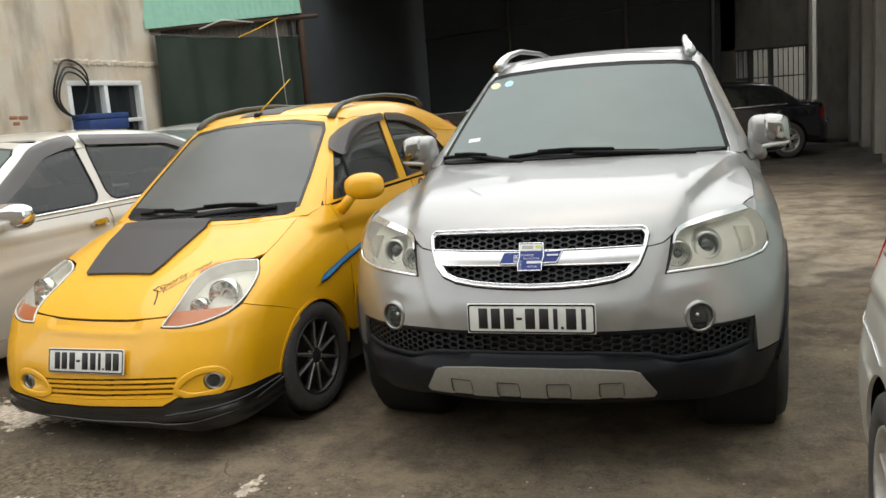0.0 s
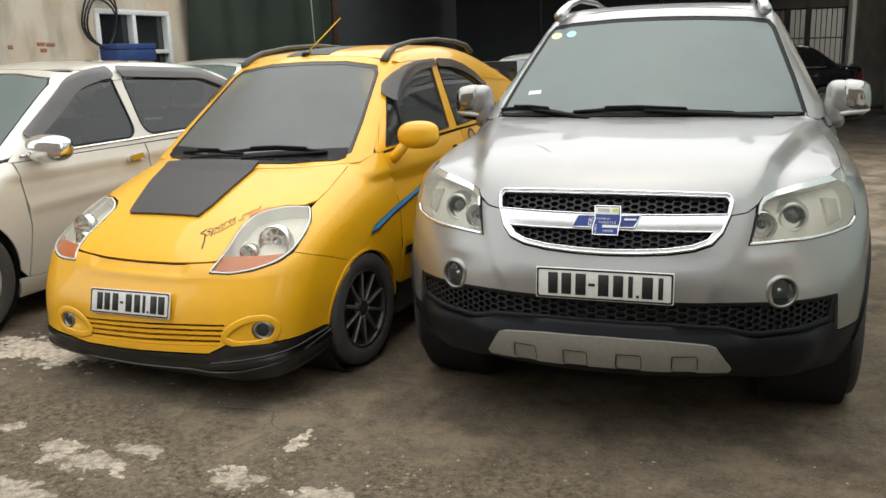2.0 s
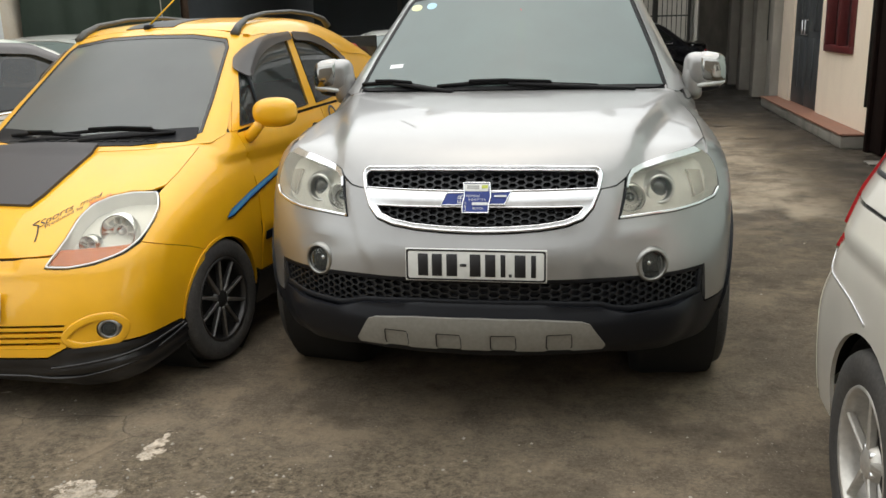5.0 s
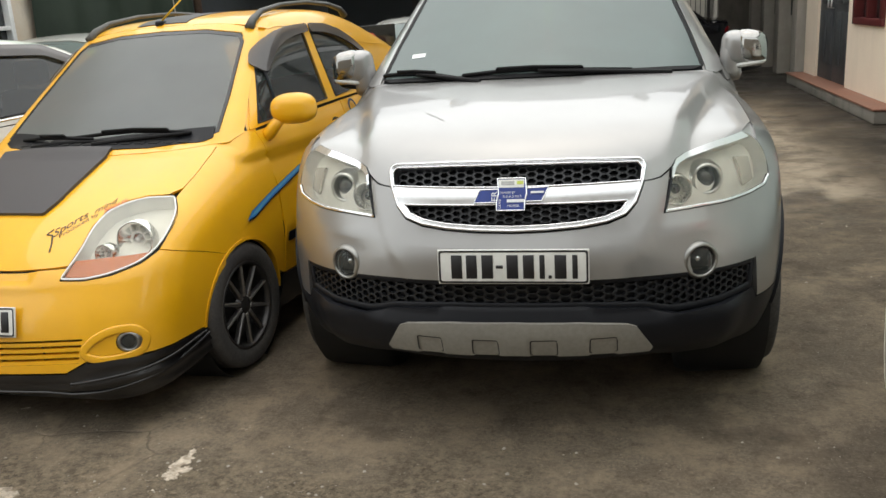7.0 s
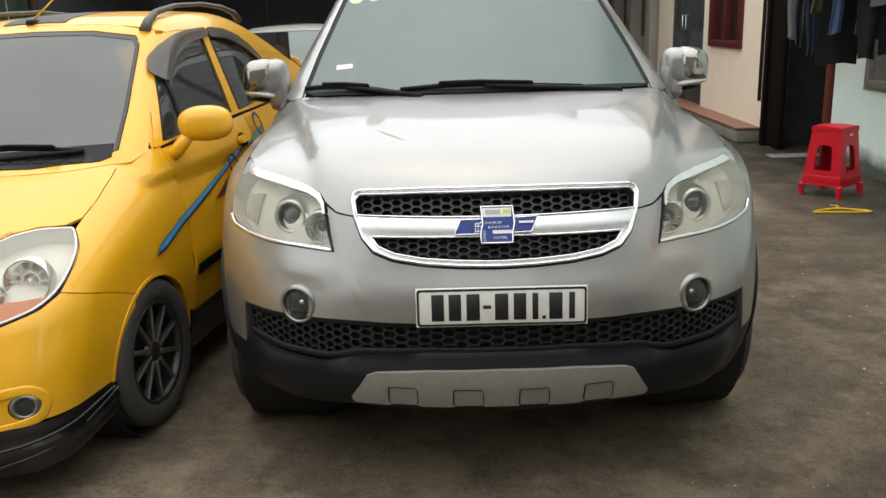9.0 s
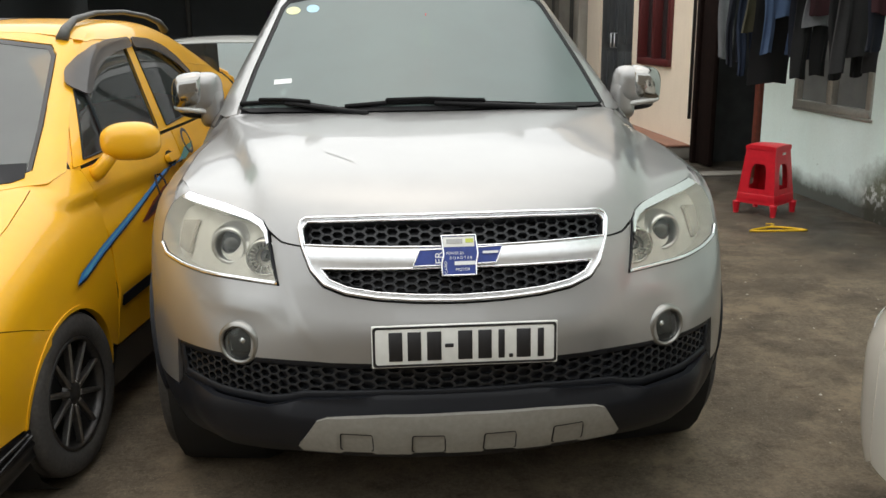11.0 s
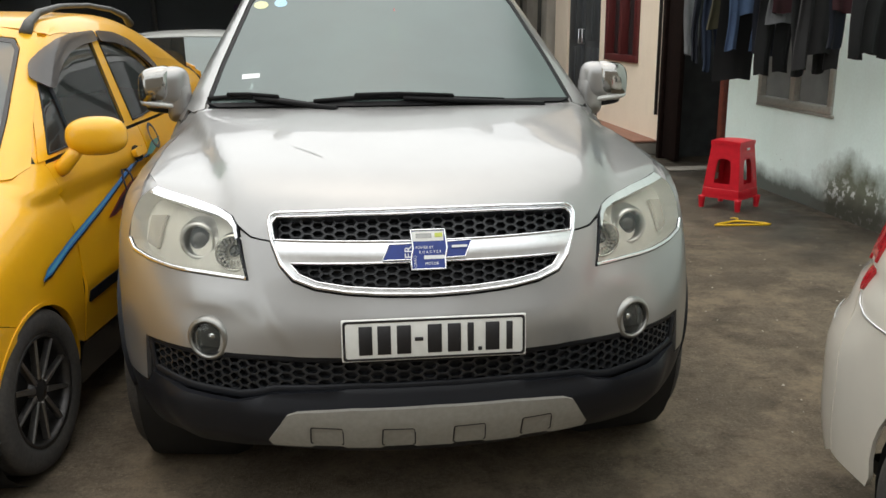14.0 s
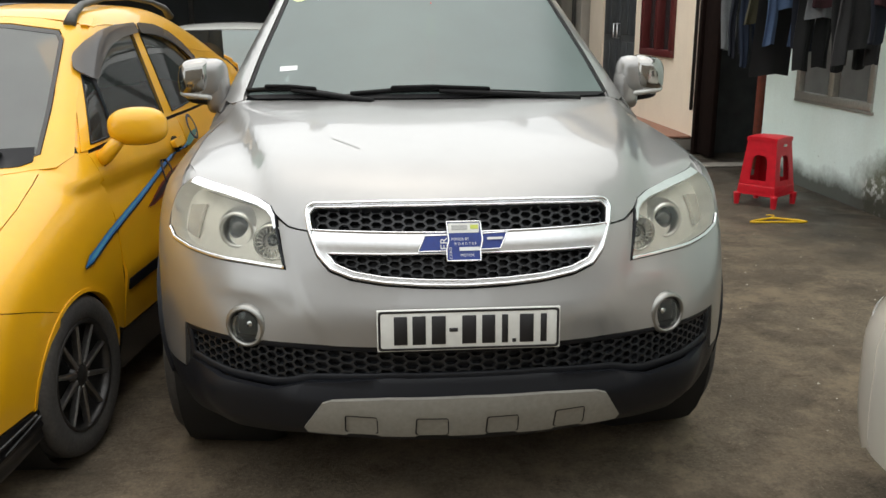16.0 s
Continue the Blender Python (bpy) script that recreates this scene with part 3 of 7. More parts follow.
    wet = math_node("MULTIPLY", ramp(noise_tex(0.8, 5), 0.44, 0.58), ramp(sep.outputs[1], 5.5, 7.5))
    l.new(ramp(wet, 0, 1, 0.82, 0.30), b.inputs["Roughness"])
    u = n.new("ShaderNodeBump")
    u.inputs["Strength"].default_value, u.inputs["Distance"].default_value = 0.9, 0.010
    h = math_node("ADD", math_node("MULTIPLY", mid, 0.9), math_node("ADD", math_node("MULTIPLY", fine, 0.45), math_node("MULTIPLY", math_node("MULTIPLY", grit, band), 0.5)))
    h = math_node("SUBTRACT", math_node("ADD", h, math_node("MULTIPLY", chips, 0.5)), math_node("MULTIPLY", crack, 0.6))
    l.new(h, u.inputs["Height"]), l.new(u.outputs[0], b.inputs["Normal"])
    return m


def plaster(name, base, stain, low, streak=1.0, moss=None):
    """Painted render with rain streaks, patches and fine relief; moss: colour of growth in blotches near the foot."""
    m = mat(name, base, 0.85, grain=0.025, scale=45, bump=0.0007, dirt=stain, dirt_scale=1.3, dirt_amount=0.8)
    n, l = m.node_tree.nodes, m.node_tree.links
    b = n["Principled BSDF"]
    now = b.inputs["Base Color"].links[0].from_socket
    co, mp, t, r, x = n.new("ShaderNodeTexCoord"), n.new("ShaderNodeMapping"), n.new("ShaderNodeTexNoise"), n.new("ShaderNodeMapRange"), n.new("ShaderNodeMixRGB")
    mp.inputs["Scale"].default_value = (2.2, 2.2, 0.7)
    t.inputs["Scale"].default_value, t.inputs["Detail"].default_value = 1.6, 8
    r.inputs[1].default_value, r.inputs[2].default_value, r.inputs[4].default_value = 0.48, 0.70, 0.6 * streak
    x.inputs[2].default_value = (*low, 1)
    l.new(co.outputs["Object"], mp.inputs[0]), l.new(mp.outputs[0], t.inputs["Vector"]), l.new(t.outputs[0], r.inputs[0]), l.new(r.outputs[0], x.inputs[0]), l.new(now, x.inputs[1])
    now = x.outputs[0]
    if moss:
        # one dark growth at the foot, ragged by noise, with white salts in it, and a thin dirty line along the ground
        def node(op, p, q=0.0, w=None):
            k = n.new("ShaderNodeMath")
            k.operation = op
            for i, v in enumerate((p, q)):
                if isinstance(v, float):
                    k.inputs[i].default_value = v
                else:
                    l.new(v, k.inputs[i])
            return k.outputs[0]

        def rough_noise(scale, detail=8):
            k = n.new("ShaderNodeTexNoise")
            k.inputs["Scale"].default_value, k.inputs["Detail"].default_value, k.inputs["Roughness"].default_value = scale, detail, 0.68
            l.new(co.outputs["Object"], k.inputs["Vector"])
            return k.outputs[0]

        def span(v, lo, hi, top=1.0):
            k = n.new("ShaderNodeMapRange")
            k.inputs[1].default_value, k.inputs[2].default_value, k.inputs[4].default_value = lo, hi, top
            l.new(v, k.inputs[0])
            return k.outputs[0]

        def over(mask, below, color):
            k = n.new("ShaderNodeMixRGB")
            k.inputs[2].default_value = (*color, 1)
            l.new(mask, k.inputs[0]), l.new(below, k.inputs[1])
            return k.outputs[0]

        sep = n.new("ShaderNodeSeparateXYZ")
        l.new(co.outputs["Object"], sep.inputs[0])
        dy, dz = node("DIVIDE", node("SUBTRACT", sep.outputs[1], 7.02), 0.62), node("DIVIDE", node("SUBTRACT", sep.outputs[2], 0.10), 0.40)
        far = node("SQRT", node("ADD", node("MULTIPLY", dy, dy), node("MULTIPLY", dz, dz)))
        far = node("ADD", far, node("MULTIPLY", node("SUBTRACT", rough_noise(2.4), 0.5), 1.1))
        now = over(span(far, 1.0, 0.55, 0.92), now, moss)
        salt = node("MULTIPLY", span(rough_noise(11.0), 0.53, 0.58), span(far, 0.85, 0.5))
        now = over(node("MULTIPLY", salt, span(sep.outputs[2], 0.32, 0.20)), now, (0.80, 0.82, 0.78))
        foot = node("ADD", sep.outputs[2], node("MULTIPLY", node("SUBTRACT", rough_noise(3.5), 0.5), 0.22))
        now = over(span(foot, 0.24, 0.09, 0.92), now, (0.035, 0.033, 0.022))
        specks = node("MULTIPLY", span(rough_noise(16.0), 0.66, 0.70), span(sep.outputs[2], 0.7, 0.2, 0.7))
        x2 = n.new("ShaderNodeMixRGB")
        x2.inputs[2].default_value = (*moss, 1)
        l.new(specks, x2.inputs[0]), l.new(now, x2.inputs[1])
        now = x2.outputs[0]
    l.new(now, b.inputs["Base Color"])
    return m


GROUND = ground_material()
OLD_PLASTER = plaster("weathered_plaster", (0.60, 0.535, 0.44), (0.52, 0.37, 0.21), (0.20, 0.165, 0.125), 1.0)
DULL = plaster("dull_block", (0.30, 0.27, 0.23), (0.2, 0.18, 0.15), (0.14, 0.12, 0.10), 0.8)
CREAM = plaster("cream_wall", (0.88, 0.75, 0.60), (0.80, 0.67, 0.53), (0.66, 0.55, 0.43), 0.35)
MINT = plaster("pale_mint_wall", (0.80, 0.92, 0.88), (0.72, 0.84, 0.79), (0.66, 0.73, 0.67), 0.4, (0.085, 0.083, 0.040))
BARE = plaster("bare_concrete", (0.24, 0.22, 0.19), (0.13, 0.12, 0.10), (0.08, 0.075, 0.065), 0.9)
PALE_CONCRETE = plaster("pale_concrete", (0.42, 0.39, 0.34), (0.28, 0.25, 0.21), (0.18, 0.16, 0.14), 0.8)
RED_TILE = mat("red_floor_tile", (0.27, 0.125, 0.08), 0.55, grain=0.12, scale=30, dirt=(0.20, 0.12, 0.09), dirt_scale=3, dirt_amount=0.5)
NET = mat("black_shade_net", (0.050, 0.057, 0.062), 0.9, grain=0.35, scale=220, dirt=(0.072, 0.080, 0.088), dirt_scale=1.0, dirt_amount=0.7)
TARP = mat("dark_green_tarp", (0.012, 0.024, 0.014), 0.7, grain=0.2, scale=160, dirt=(0.03, 0.045, 0.03), dirt_scale=1.5, dirt_amount=0.6)
SHEET = mat("grey_corrugated_sheet", (0.20, 0.185, 0.16), 0.6, 0.3, grain=0.12, scale=20, dirt=(0.12, 0.085, 0.06), dirt_scale=2, dirt_amount=0.6)
GREEN_ROOF = mat("pale_green_sheet", (0.27, 0.52, 0.40), 0.6, grain=0.06, scale=12, dirt=(0.22, 0.42, 0.33), dirt_scale=1.2, dirt_amount=0.5)
RUST = mat("rusty_steel", (0.10, 0.065, 0.045), 0.75, 0.3, grain=0.3, scale=40)
STEEL = mat("painted_steel", (0.11, 0.11, 0.105), 0.55, 0.4, grain=0.15, scale=50)
UPVC = mat("white_window_frame", (0.74, 0.75, 0.74), 0.4, grain=0.04, scale=30, dirt=(0.5, 0.48, 0.43), dirt_scale=5, dirt_amount=0.35)
DARK_PANE = mat("dark_window_pane", (0.02, 0.024, 0.026), 0.08, coat=0.5, grain=0.2, scale=2)
ALU = mat("aluminium_frame", (0.42, 0.41, 0.38), 0.4, 0.7, grain=0.1, scale=40)
GREY_PANE = mat("frosted_pane", (0.15, 0.155, 0.15), 0.2, coat=0.3, grain=0.15, scale=5)
MAROON = mat("maroon_window_frame", (0.10, 0.015, 0.015), 0.45, grain=0.15, scale=30)
DOOR_GREY = mat("dark_grey_door", (0.05, 0.055, 0.06), 0.5, grain=0.2, scale=15, dirt=(0.10, 0.10, 0.10), dirt_scale=3, dirt_amount=0.5)
DOOR_BROWN = mat("dark_brown_door", (0.010, 0.005, 0.004), 0.75, grain=0.25, scale=18, spec=0.1)
PAINTED_POST = mat("pale_post", (0.55, 0.53, 0.48), 0.6, grain=0.08, scale=20, dirt=(0.35, 0.32, 0.27), dirt_scale=3, dirt_amount=0.5)
HOSE = mat("black_hose", (0.015, 0.015, 0.016), 0.5, grain=0.2, scale=60)
BLUE_BOX = mat("blue_tin", (0.015, 0.05, 0.20), 0.55, grain=0.2, scale=25, dirt=(0.05, 0.06, 0.09), dirt_scale=6, dirt_amount=0.5)
BRICK = mat("bare_brick", (0.33, 0.14, 0.085), 0.85, grain=0.25, scale=60, bump=0.003)
STOOL_RED = mat("red_plastic", (0.60, 0.012, 0.025), 0.35, grain=0.08, scale=25, spec=0.4)
HANGER_YELLOW = mat("yellow_plastic", (0.75, 0.45, 0.01), 0.35, grain=0.05, scale=40)
LIT_WALL = mat("sunlit_far_wall", (0.50, 0.47, 0.41), 0.9, grain=0.05, scale=4)


def structure(name, geo, material, label=""):
    return tagged(part(name, geo, material, None), label, "", "", "structure")


# one ground sheet out to the horizon, slightly uneven
bm = bmesh.new()
bmesh.ops.create_grid(bm, x_segments=2, y_segments=2, size=400)
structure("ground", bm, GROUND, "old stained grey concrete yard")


def slab_wall(x0, x1, y0, y1, z0, z1, bevel=0.0):
    return box(x0, x1, y0, y1, z0, z1, bevel)


# left: weathered house wall along x = -7 with a window
HX = -7.0
bm = bmesh.new()
wall = merge(box(HX - 0.25, HX, 2.0, 8.95, 0, 6), box(HX - 0.25, HX, 10.35, 10.95, 0, 6), box(HX - 0.25, HX, 8.95, 10.35, 0, 0.95), box(HX - 0.25, HX, 8.95, 10.35, 2.03, 6))
bm.free()
wall_w = structure("wall_west", wall, OLD_PLASTER, "weathered peeling plaster wall")
structure("shed_link", box(-7.2, -7.05, 10.97, 13.7, 0, 5.0), NET)
structure("wall_west_end", box(HX - 6, HX - 0.25, 10.7, 10.95, 0, 6), OLD_PLASTER)
win = tagged(new("window_1"), "white sliding window with dark panes", "window", "", "structure")
for a, c, d, e in ((8.95, 10.35, 1.97, 2.03), (8.95, 10.35, 0.95, 1.01)):
    part("window_frame", box(HX - 0.12, HX + 0.02, a, c, d, e, 0.006), UPVC, win)
for a in (8.95, 9.60, 10.29):
    part("window_frame", box(HX - 0.12, HX + 0.024, a, a + 0.07, 1.01, 1.97, 0.006), UPVC, win)
part("window_rail", box(HX - 0.10, HX + 0.018, 9.02, 10.29, 1.50, 1.55, 0.005), UPVC, win)
for a, c in ((9.02, 9.60), (9.67, 10.29)):
    for d, e in ((1.01, 1.50), (1.55, 1.97)):
        part("pane", box(HX - 0.07, HX - 0.06, a, c, d, e), DARK_PANE, win)
ledge = bmesh.new()
rnd = random.Random(31)
rows = []
for i in range(61):
    y = 8.8 + 2.1 * i / 60
    d, e, o = 0.05 * rnd.random() ** 2, 0.035 * rnd.random(), 0.010 + 0.026 * rnd.random() * (0.3 + abs(math.sin(1.7 * i)))
    rows.append([ledge.verts.new(c) for c in ((HX - 0.01, y, 2.285 + d * 0.5), (HX + o, y, 2.262 + d * 0.4), (HX + o * 0.9, y, 2.238 - e * 0.5), (HX - 0.01, y, 2.215 - e))])
for a, b in zip(rows, rows[1:]):
    for i in range(3):
        ledge.faces.new((a[i], b[i], b[i + 1], a[i + 1]))
structure("lintel", ledge, OLD_PLASTER, "broken edge of old plaster over a window")
for y, z, a in ((8.02, 1.60, 0.12), (8.15, 1.595, 0.14), (8.06, 1.535, 0.10), (7.62, 1.57, 0.07), (7.35, 1.52, 0.09)):
    part("brick", box(HX - 0.01, HX + 0.004, y, y + a, z, z + 0.045, 0.012, 3), BRICK, wall_w)
hose = thing("hose_coil", pose(HX + 0.06, 8.98, 1.93), "coil of black hose hanging on wall", "hose")
for i, r in enumerate((0.34, 0.30, 0.27)):
    part("loop", tube([(0.012 * i + 0.02 * math.sin(3 * a), (r + 0.02 * math.sin(2 * a + i)) * math.cos(a) * 0.85, (r + 0.015 * math.cos(a + i)) * math.sin(a) - 0.03 * i) for a in [2 * math.pi * j / 40 for j in range(40)]], 0.012, 6, True), HOSE, hose)
crate = thing("blue_crate", pose(HX + 0.14, 9.32, 1.42), "worn blue metal box at the window", "box")
part("body", box(-0.13, 0.13, -0.36, 0.36, 0, 0.13, 0.01), BLUE_BOX, crate)
part("lid", box(-0.135, 0.135, -0.365, 0.365, 0.135, 0.20, 0.008), BLUE_BOX, crate)
part("bracket", box(-0.13, 0.13, -0.3, 0.3, -0.03, 0.0), STEEL, crate)


def corrugated(width, height, pitch, depth, mt, name):
    """A wavy metal sheet in the x-z plane."""
    k = int(width / pitch) * 6
    verts = [(i * width / k, depth * math.sin(2 * math.pi * i / 6), z) for z in (0, height) for i in range(k + 1)]
    faces = [(i, i + 1, k + 2 + i, k + 1 + i) for i in range(k)]
    return mesh_of(verts, faces)


# lean-to with dark tarp beside the house
tdir = Matrix.Translation((HX + 0.02, 10.90, 0)) @ Matrix.Rotation(radians(72), 4, "Z")
tarp = thing("tarpaulin", tdir @ Matrix.Translation((-0.22, -0.14, 0)), "dark green tarpaulin hung under the lean-to", "tarpaulin")
nx, nz = 30, 16
verts = [(2.80 * i / nx, 0.05 * math.sin(i * 0.9) + 0.04 * math.sin(i * 0.35 + j * 0.3) - 0.12 * (1 - j / nz) * 0.2, 0.05 + (2.58 + 0.04 * i / nx - 0.03 * math.sin(math.pi * i / nx)) * j / nz) for j in range(nz + 1) for i in range(nx + 1)]
part("sheet", mesh_of(verts, [(j * (nx + 1) + i, j * (nx + 1) + i + 1, (j + 1) * (nx + 1) + i + 1, (j + 1) * (nx + 1) + i) for j in range(nz) for i in range(nx)]), TARP, tarp)
part("rope", tube([(-0.05, -0.03, 2.64), (1.3, -0.03, 2.62), (2.85, -0.03, 2.68)], 0.008, 5), STEEL, tarp)
lean = thing("lean_to", tdir, "lean-to of corrugated sheet with pale green roof edge", "lean-to")
part("cladding", moved(corrugated(2.9, 1.3, 0.08, 0.012, SHEET, "c"), Matrix.Translation((0, 0.12, 2.35))), SHEET, lean)
slope = Matrix.Identity(4)
slope[2][0] = 0.11
part("roof_sheet", moved(corrugated(3.0, 2.6, 0.12, 0.006, GREEN_ROOF, "c"), Matrix.Translation((-0.3, -0.10, 2.715)) @ slope @ Matrix.Rotation(radians(-7), 4, "X")), GREEN_ROOF, lean)
part("roof_beam", tube([(-0.2, -0.04, 2.72), (3.1, -0.04, 3.02)], 0.04, 6), RUST, lean)
part("post", tube([(2.75, 0, 0), (2.75, 0, 6)], 0.06, 10), RUST, lean)
part("post", tube([(2.62, 0.05, 0), (2.62, 0.05, 6)], 0.035, 8), STEEL, lean)
part("cable", tube([(1.95, -0.26, 2.9), (1.99, -0.26, 2.2), (2.03, -0.26, 1.2)], 0.008, 5), PAINTED_POST, lean)
part("cable", tube([(0.5, -0.24, 2.72), (0.9, -0.26, 2.86), (1.5, -0.26, 2.84)], 0.012, 5), PAINTED_POST, lean)
part("cable", tube([(1.2, -0.24, 2.62), (1.6, -0.26, 2.76), (2.0, -0.26, 2.92)], 0.010, 5), HANGER_YELLOW, lean)

# black shade-net screen and dark shed behind the cars
shed = structure("wall_north_net", box(-6.2, 0.35, 20.0, 20.06, 0.9, 4.9), NET, "black shade netting stretched across a shed")
structure("wall_north_base", box(-6.3, 0.33, 20.08, 20.25, 0, 0.95), BARE)
for x in (-4.2, -1.6, 0.2):
    structure("net_post", tube([(x, 19.95, 0), (x, 19.95, 4.85)], 0.05, 8), STEEL)
for z in (2.9, 4.0):
    structure("net_rail", tube([(-6.2, 19.96, z), (0.3, 19.96, z + 0.35)], 0.025, 6), STEEL)
structure("shed_roof", box(-6.5, 2.25, 15.0, 26.0, 4.9, 5.0), STEEL)
structure("net_valance", box(-6.2, 2.6, 15.0, 15.05, 3.6, 4.88), NET, "black netting hung from the shed roof edge")
structure("shed_side", box(-6.6, -6.4, 13.6, 26.0, 0, 4.95), NET)
board = structure("banner", box(-2.6, -0.2, 19.86, 19.89, 1.15, 1.85), mat("red_blue_banner", (0.05, 0.012, 0.02), 0.7, grain=0.3, scale=3, dirt=(0.01, 0.03, 0.09), dirt_scale=1.2, dirt_amount=1.0), "dark red and blue cloth banner")

# far gate with upright bars, bright street behind
gate = tagged(new("gate"), "tall steel gate with upright bars", "gate", "", "structure")
for i in range(14):
    x = 0.71 + i * 0.108
    part("bar", tube([(x, 22.0, 0.1), (x, 22.0, 2.12)], 0.011, 6), STEEL, gate)
for x in (0.99, 1.415, 2.19):
    part("gate_stile", box(x - 0.045, x + 0.045, 21.96, 22.04, 0.05, 2.12), STEEL, gate)
for z in (0.12, 1.46, 2.10):
    part("rail", box(0.66, 2.24, 21.975, 22.025, z, z + 0.035), STEEL, gate)
part("white_panel", box(0.67, 0.95, 22.05, 22.08, 1.46, 2.12), mat("white_gate_panel", (0.80, 0.79, 0.84), 0.6, grain=0.1, scale=6), gate)
structure("gate_header", box(-0.3, 2.25, 21.9, 22.2, 2.14, 5.0), BARE)
structure("gate_pier", box(-3.0, 0.66, 21.9, 22.2, 0, 5.0), BARE)
structure("gate_wall", merge(box(2.40, 3.1, 21.9, 22.2, 0, 5.0), box(0.66, 0.95, 22.1, 22.2, 0, 1.46)), BARE)
structure("far_wall", box(-1.5, 5.5, 27.0, 27.2, 0, 4.5), LIT_WALL, "bright wall across the street")
structure("gate_post", box(2.20, 2.27, 21.7, 21.82, 0, 4.6, 0.01), PAINTED_POST)
tub = thing("plastic_bin", pose(2.38, 21.2, 0), "small blue plastic bin standing by the gate", "bin")
part("body", lathe([(0.0, 0.02), (0.13, 0.02), (0.135, 0.0), (0.17, 0.46), (0.18, 0.47), (0.18, 0.50), (0.165, 0.50), (0.13, 0.05), (0.0, 0.05)], 28, "z"), BLUE_BOX, tub)

# right: long low house with terrace, x = 3
structure("terrace", merge(box(2.76, 3.6, 10.54, 15.45, 0, 0.14, 0.012), box(2.75, 3.3, 9.40, 9.60, 0, 0.02, 0.008)), BARE, "mossy concrete terrace step")
structure("terrace_tiles", box(2.745, 3.4, 10.525, 15.47, 0.14, 0.165, 0.006), RED_TILE, "worn red terrace tiles")
east = structure("wall_east", merge(box(3.0, 3.2, 10.35, 11.25, 0.16, 5.2), box(3.0, 3.2, 11.25, 12.5, 0.16, 0.97), box(3.0, 3.2, 11.25, 12.5, 2.25, 5.2), box(3.0, 3.2, 12.5, 12.85, 0.16, 5.2), box(3.0, 3.2, 12.85, 14.6, 2.4, 5.2), box(3.0, 3.2, 14.6, 15.4, 0.16, 5.2)), CREAM, "cream painted house wall")
# end wall coloured dark: the passage's shade is painted in
structure("wall_east_end", box(3.2, 5.2, 10.35, 10.5, 0, 5.2), mat("shade_painted_passage_wall", (0.045, 0.05, 0.05), 0.85, grain=0.3, scale=8, dirt=(0.02, 0.018, 0.017), dirt_scale=2, dirt_amount=0.7))
win = tagged(new("window_2"), "maroon framed window with bars", "window", "", "structure")
for a, c, d, e in ((11.25, 12.5, 0.97, 1.05), (11.25, 12.5, 2.17, 2.25), (11.25, 11.36, 1.05, 2.17), (12.39, 12.5, 1.05, 2.17), (11.83, 11.92, 1.05, 2.17)):
    part("window_frame", box(2.96, 3.12, a, c, d, e, 0.006), MAROON, win)
for a, c in ((11.36, 11.83), (11.92, 12.39)):
    part("pane", box(3.06, 3.07, a, c, 1.05, 2.17), DARK_PANE, win)
door = tagged(new("door_1"), "dark grey panelled double door standing closed", "door", "", "structure")
for a, c in ((12.87, 13.70), (13.72, 14.58)):
    leaf = part("door_leaf", box(3.03, 3.09, a, c, 0.17, 2.38, 0.005), DOOR_GREY, door)
    for z0, z1 in ((0.40, 1.1), (1.2, 2.25)):
        for b0, b1 in ((a + 0.08, (a + c) / 2 - 0.03), ((a + c) / 2 + 0.03, c - 0.08)):
            part("door_panel", box(3.018, 3.035, b0, b1, z0, z1, 0.006), DOOR_GREY, leaf)
    part("door_handle", tube([(3.0, (13.62 if a < 13 else 13.80), 1.15), (2.96, (13.62 if a < 13 else 13.80), 1.15), (2.96, (13.62 if a < 13 else 13.80), 1.35), (3.0, (13.62 if a < 13 else 13.80), 1.35)], 0.012, 6), SATIN, leaf)
structure("drain_pipe", tube([(2.97, 10.50, 0.45), (2.97, 10.50, 5.0)], 0.02, 8), HOSE)
for i, y in enumerate((15.6, 17.2, 18.8, 20.4)):
    structure("pier", box(2.9, 3.2, y, y + 0.4, 0, 5.2, 0.01), PALE_CONCRETE)
structure("wall_east_far", box(3.12, 3.3, 15.4, 24.0, 0, 5.2), PALE_CONCRETE)
for y in (16.1, 17.7, 19.3):
    win = tagged(new("window_3"), "dark barred window under the shed roof", "window", "", "structure")
    part("pane", box(3.08, 3.11, y, y + 0.95, 1.0, 2.4), DARK_PANE, win)
    for i in range(5):
        part("bar", tube([(3.06, y + 0.1 + 0.19 * i, 1.0), (3.06, y + 0.1 + 0.19 * i, 2.4)], 0.012, 6), STEEL, win)
structure("eaves", box(2.75, 5.4, 9.9, 24.5, 4.4, 4.5), STEEL)
structure("wall_reel", moved(lathe([(0.0, -0.06), (0.05, -0.06), (0.055, -0.05), (0.06, -0.02), (0.10, -0.02), (0.105, -0.01), (0.10, 0.0), (0.0, 0.0)], 24, "x"), pose(3.11, 20.6, 0.30)), HOSE)

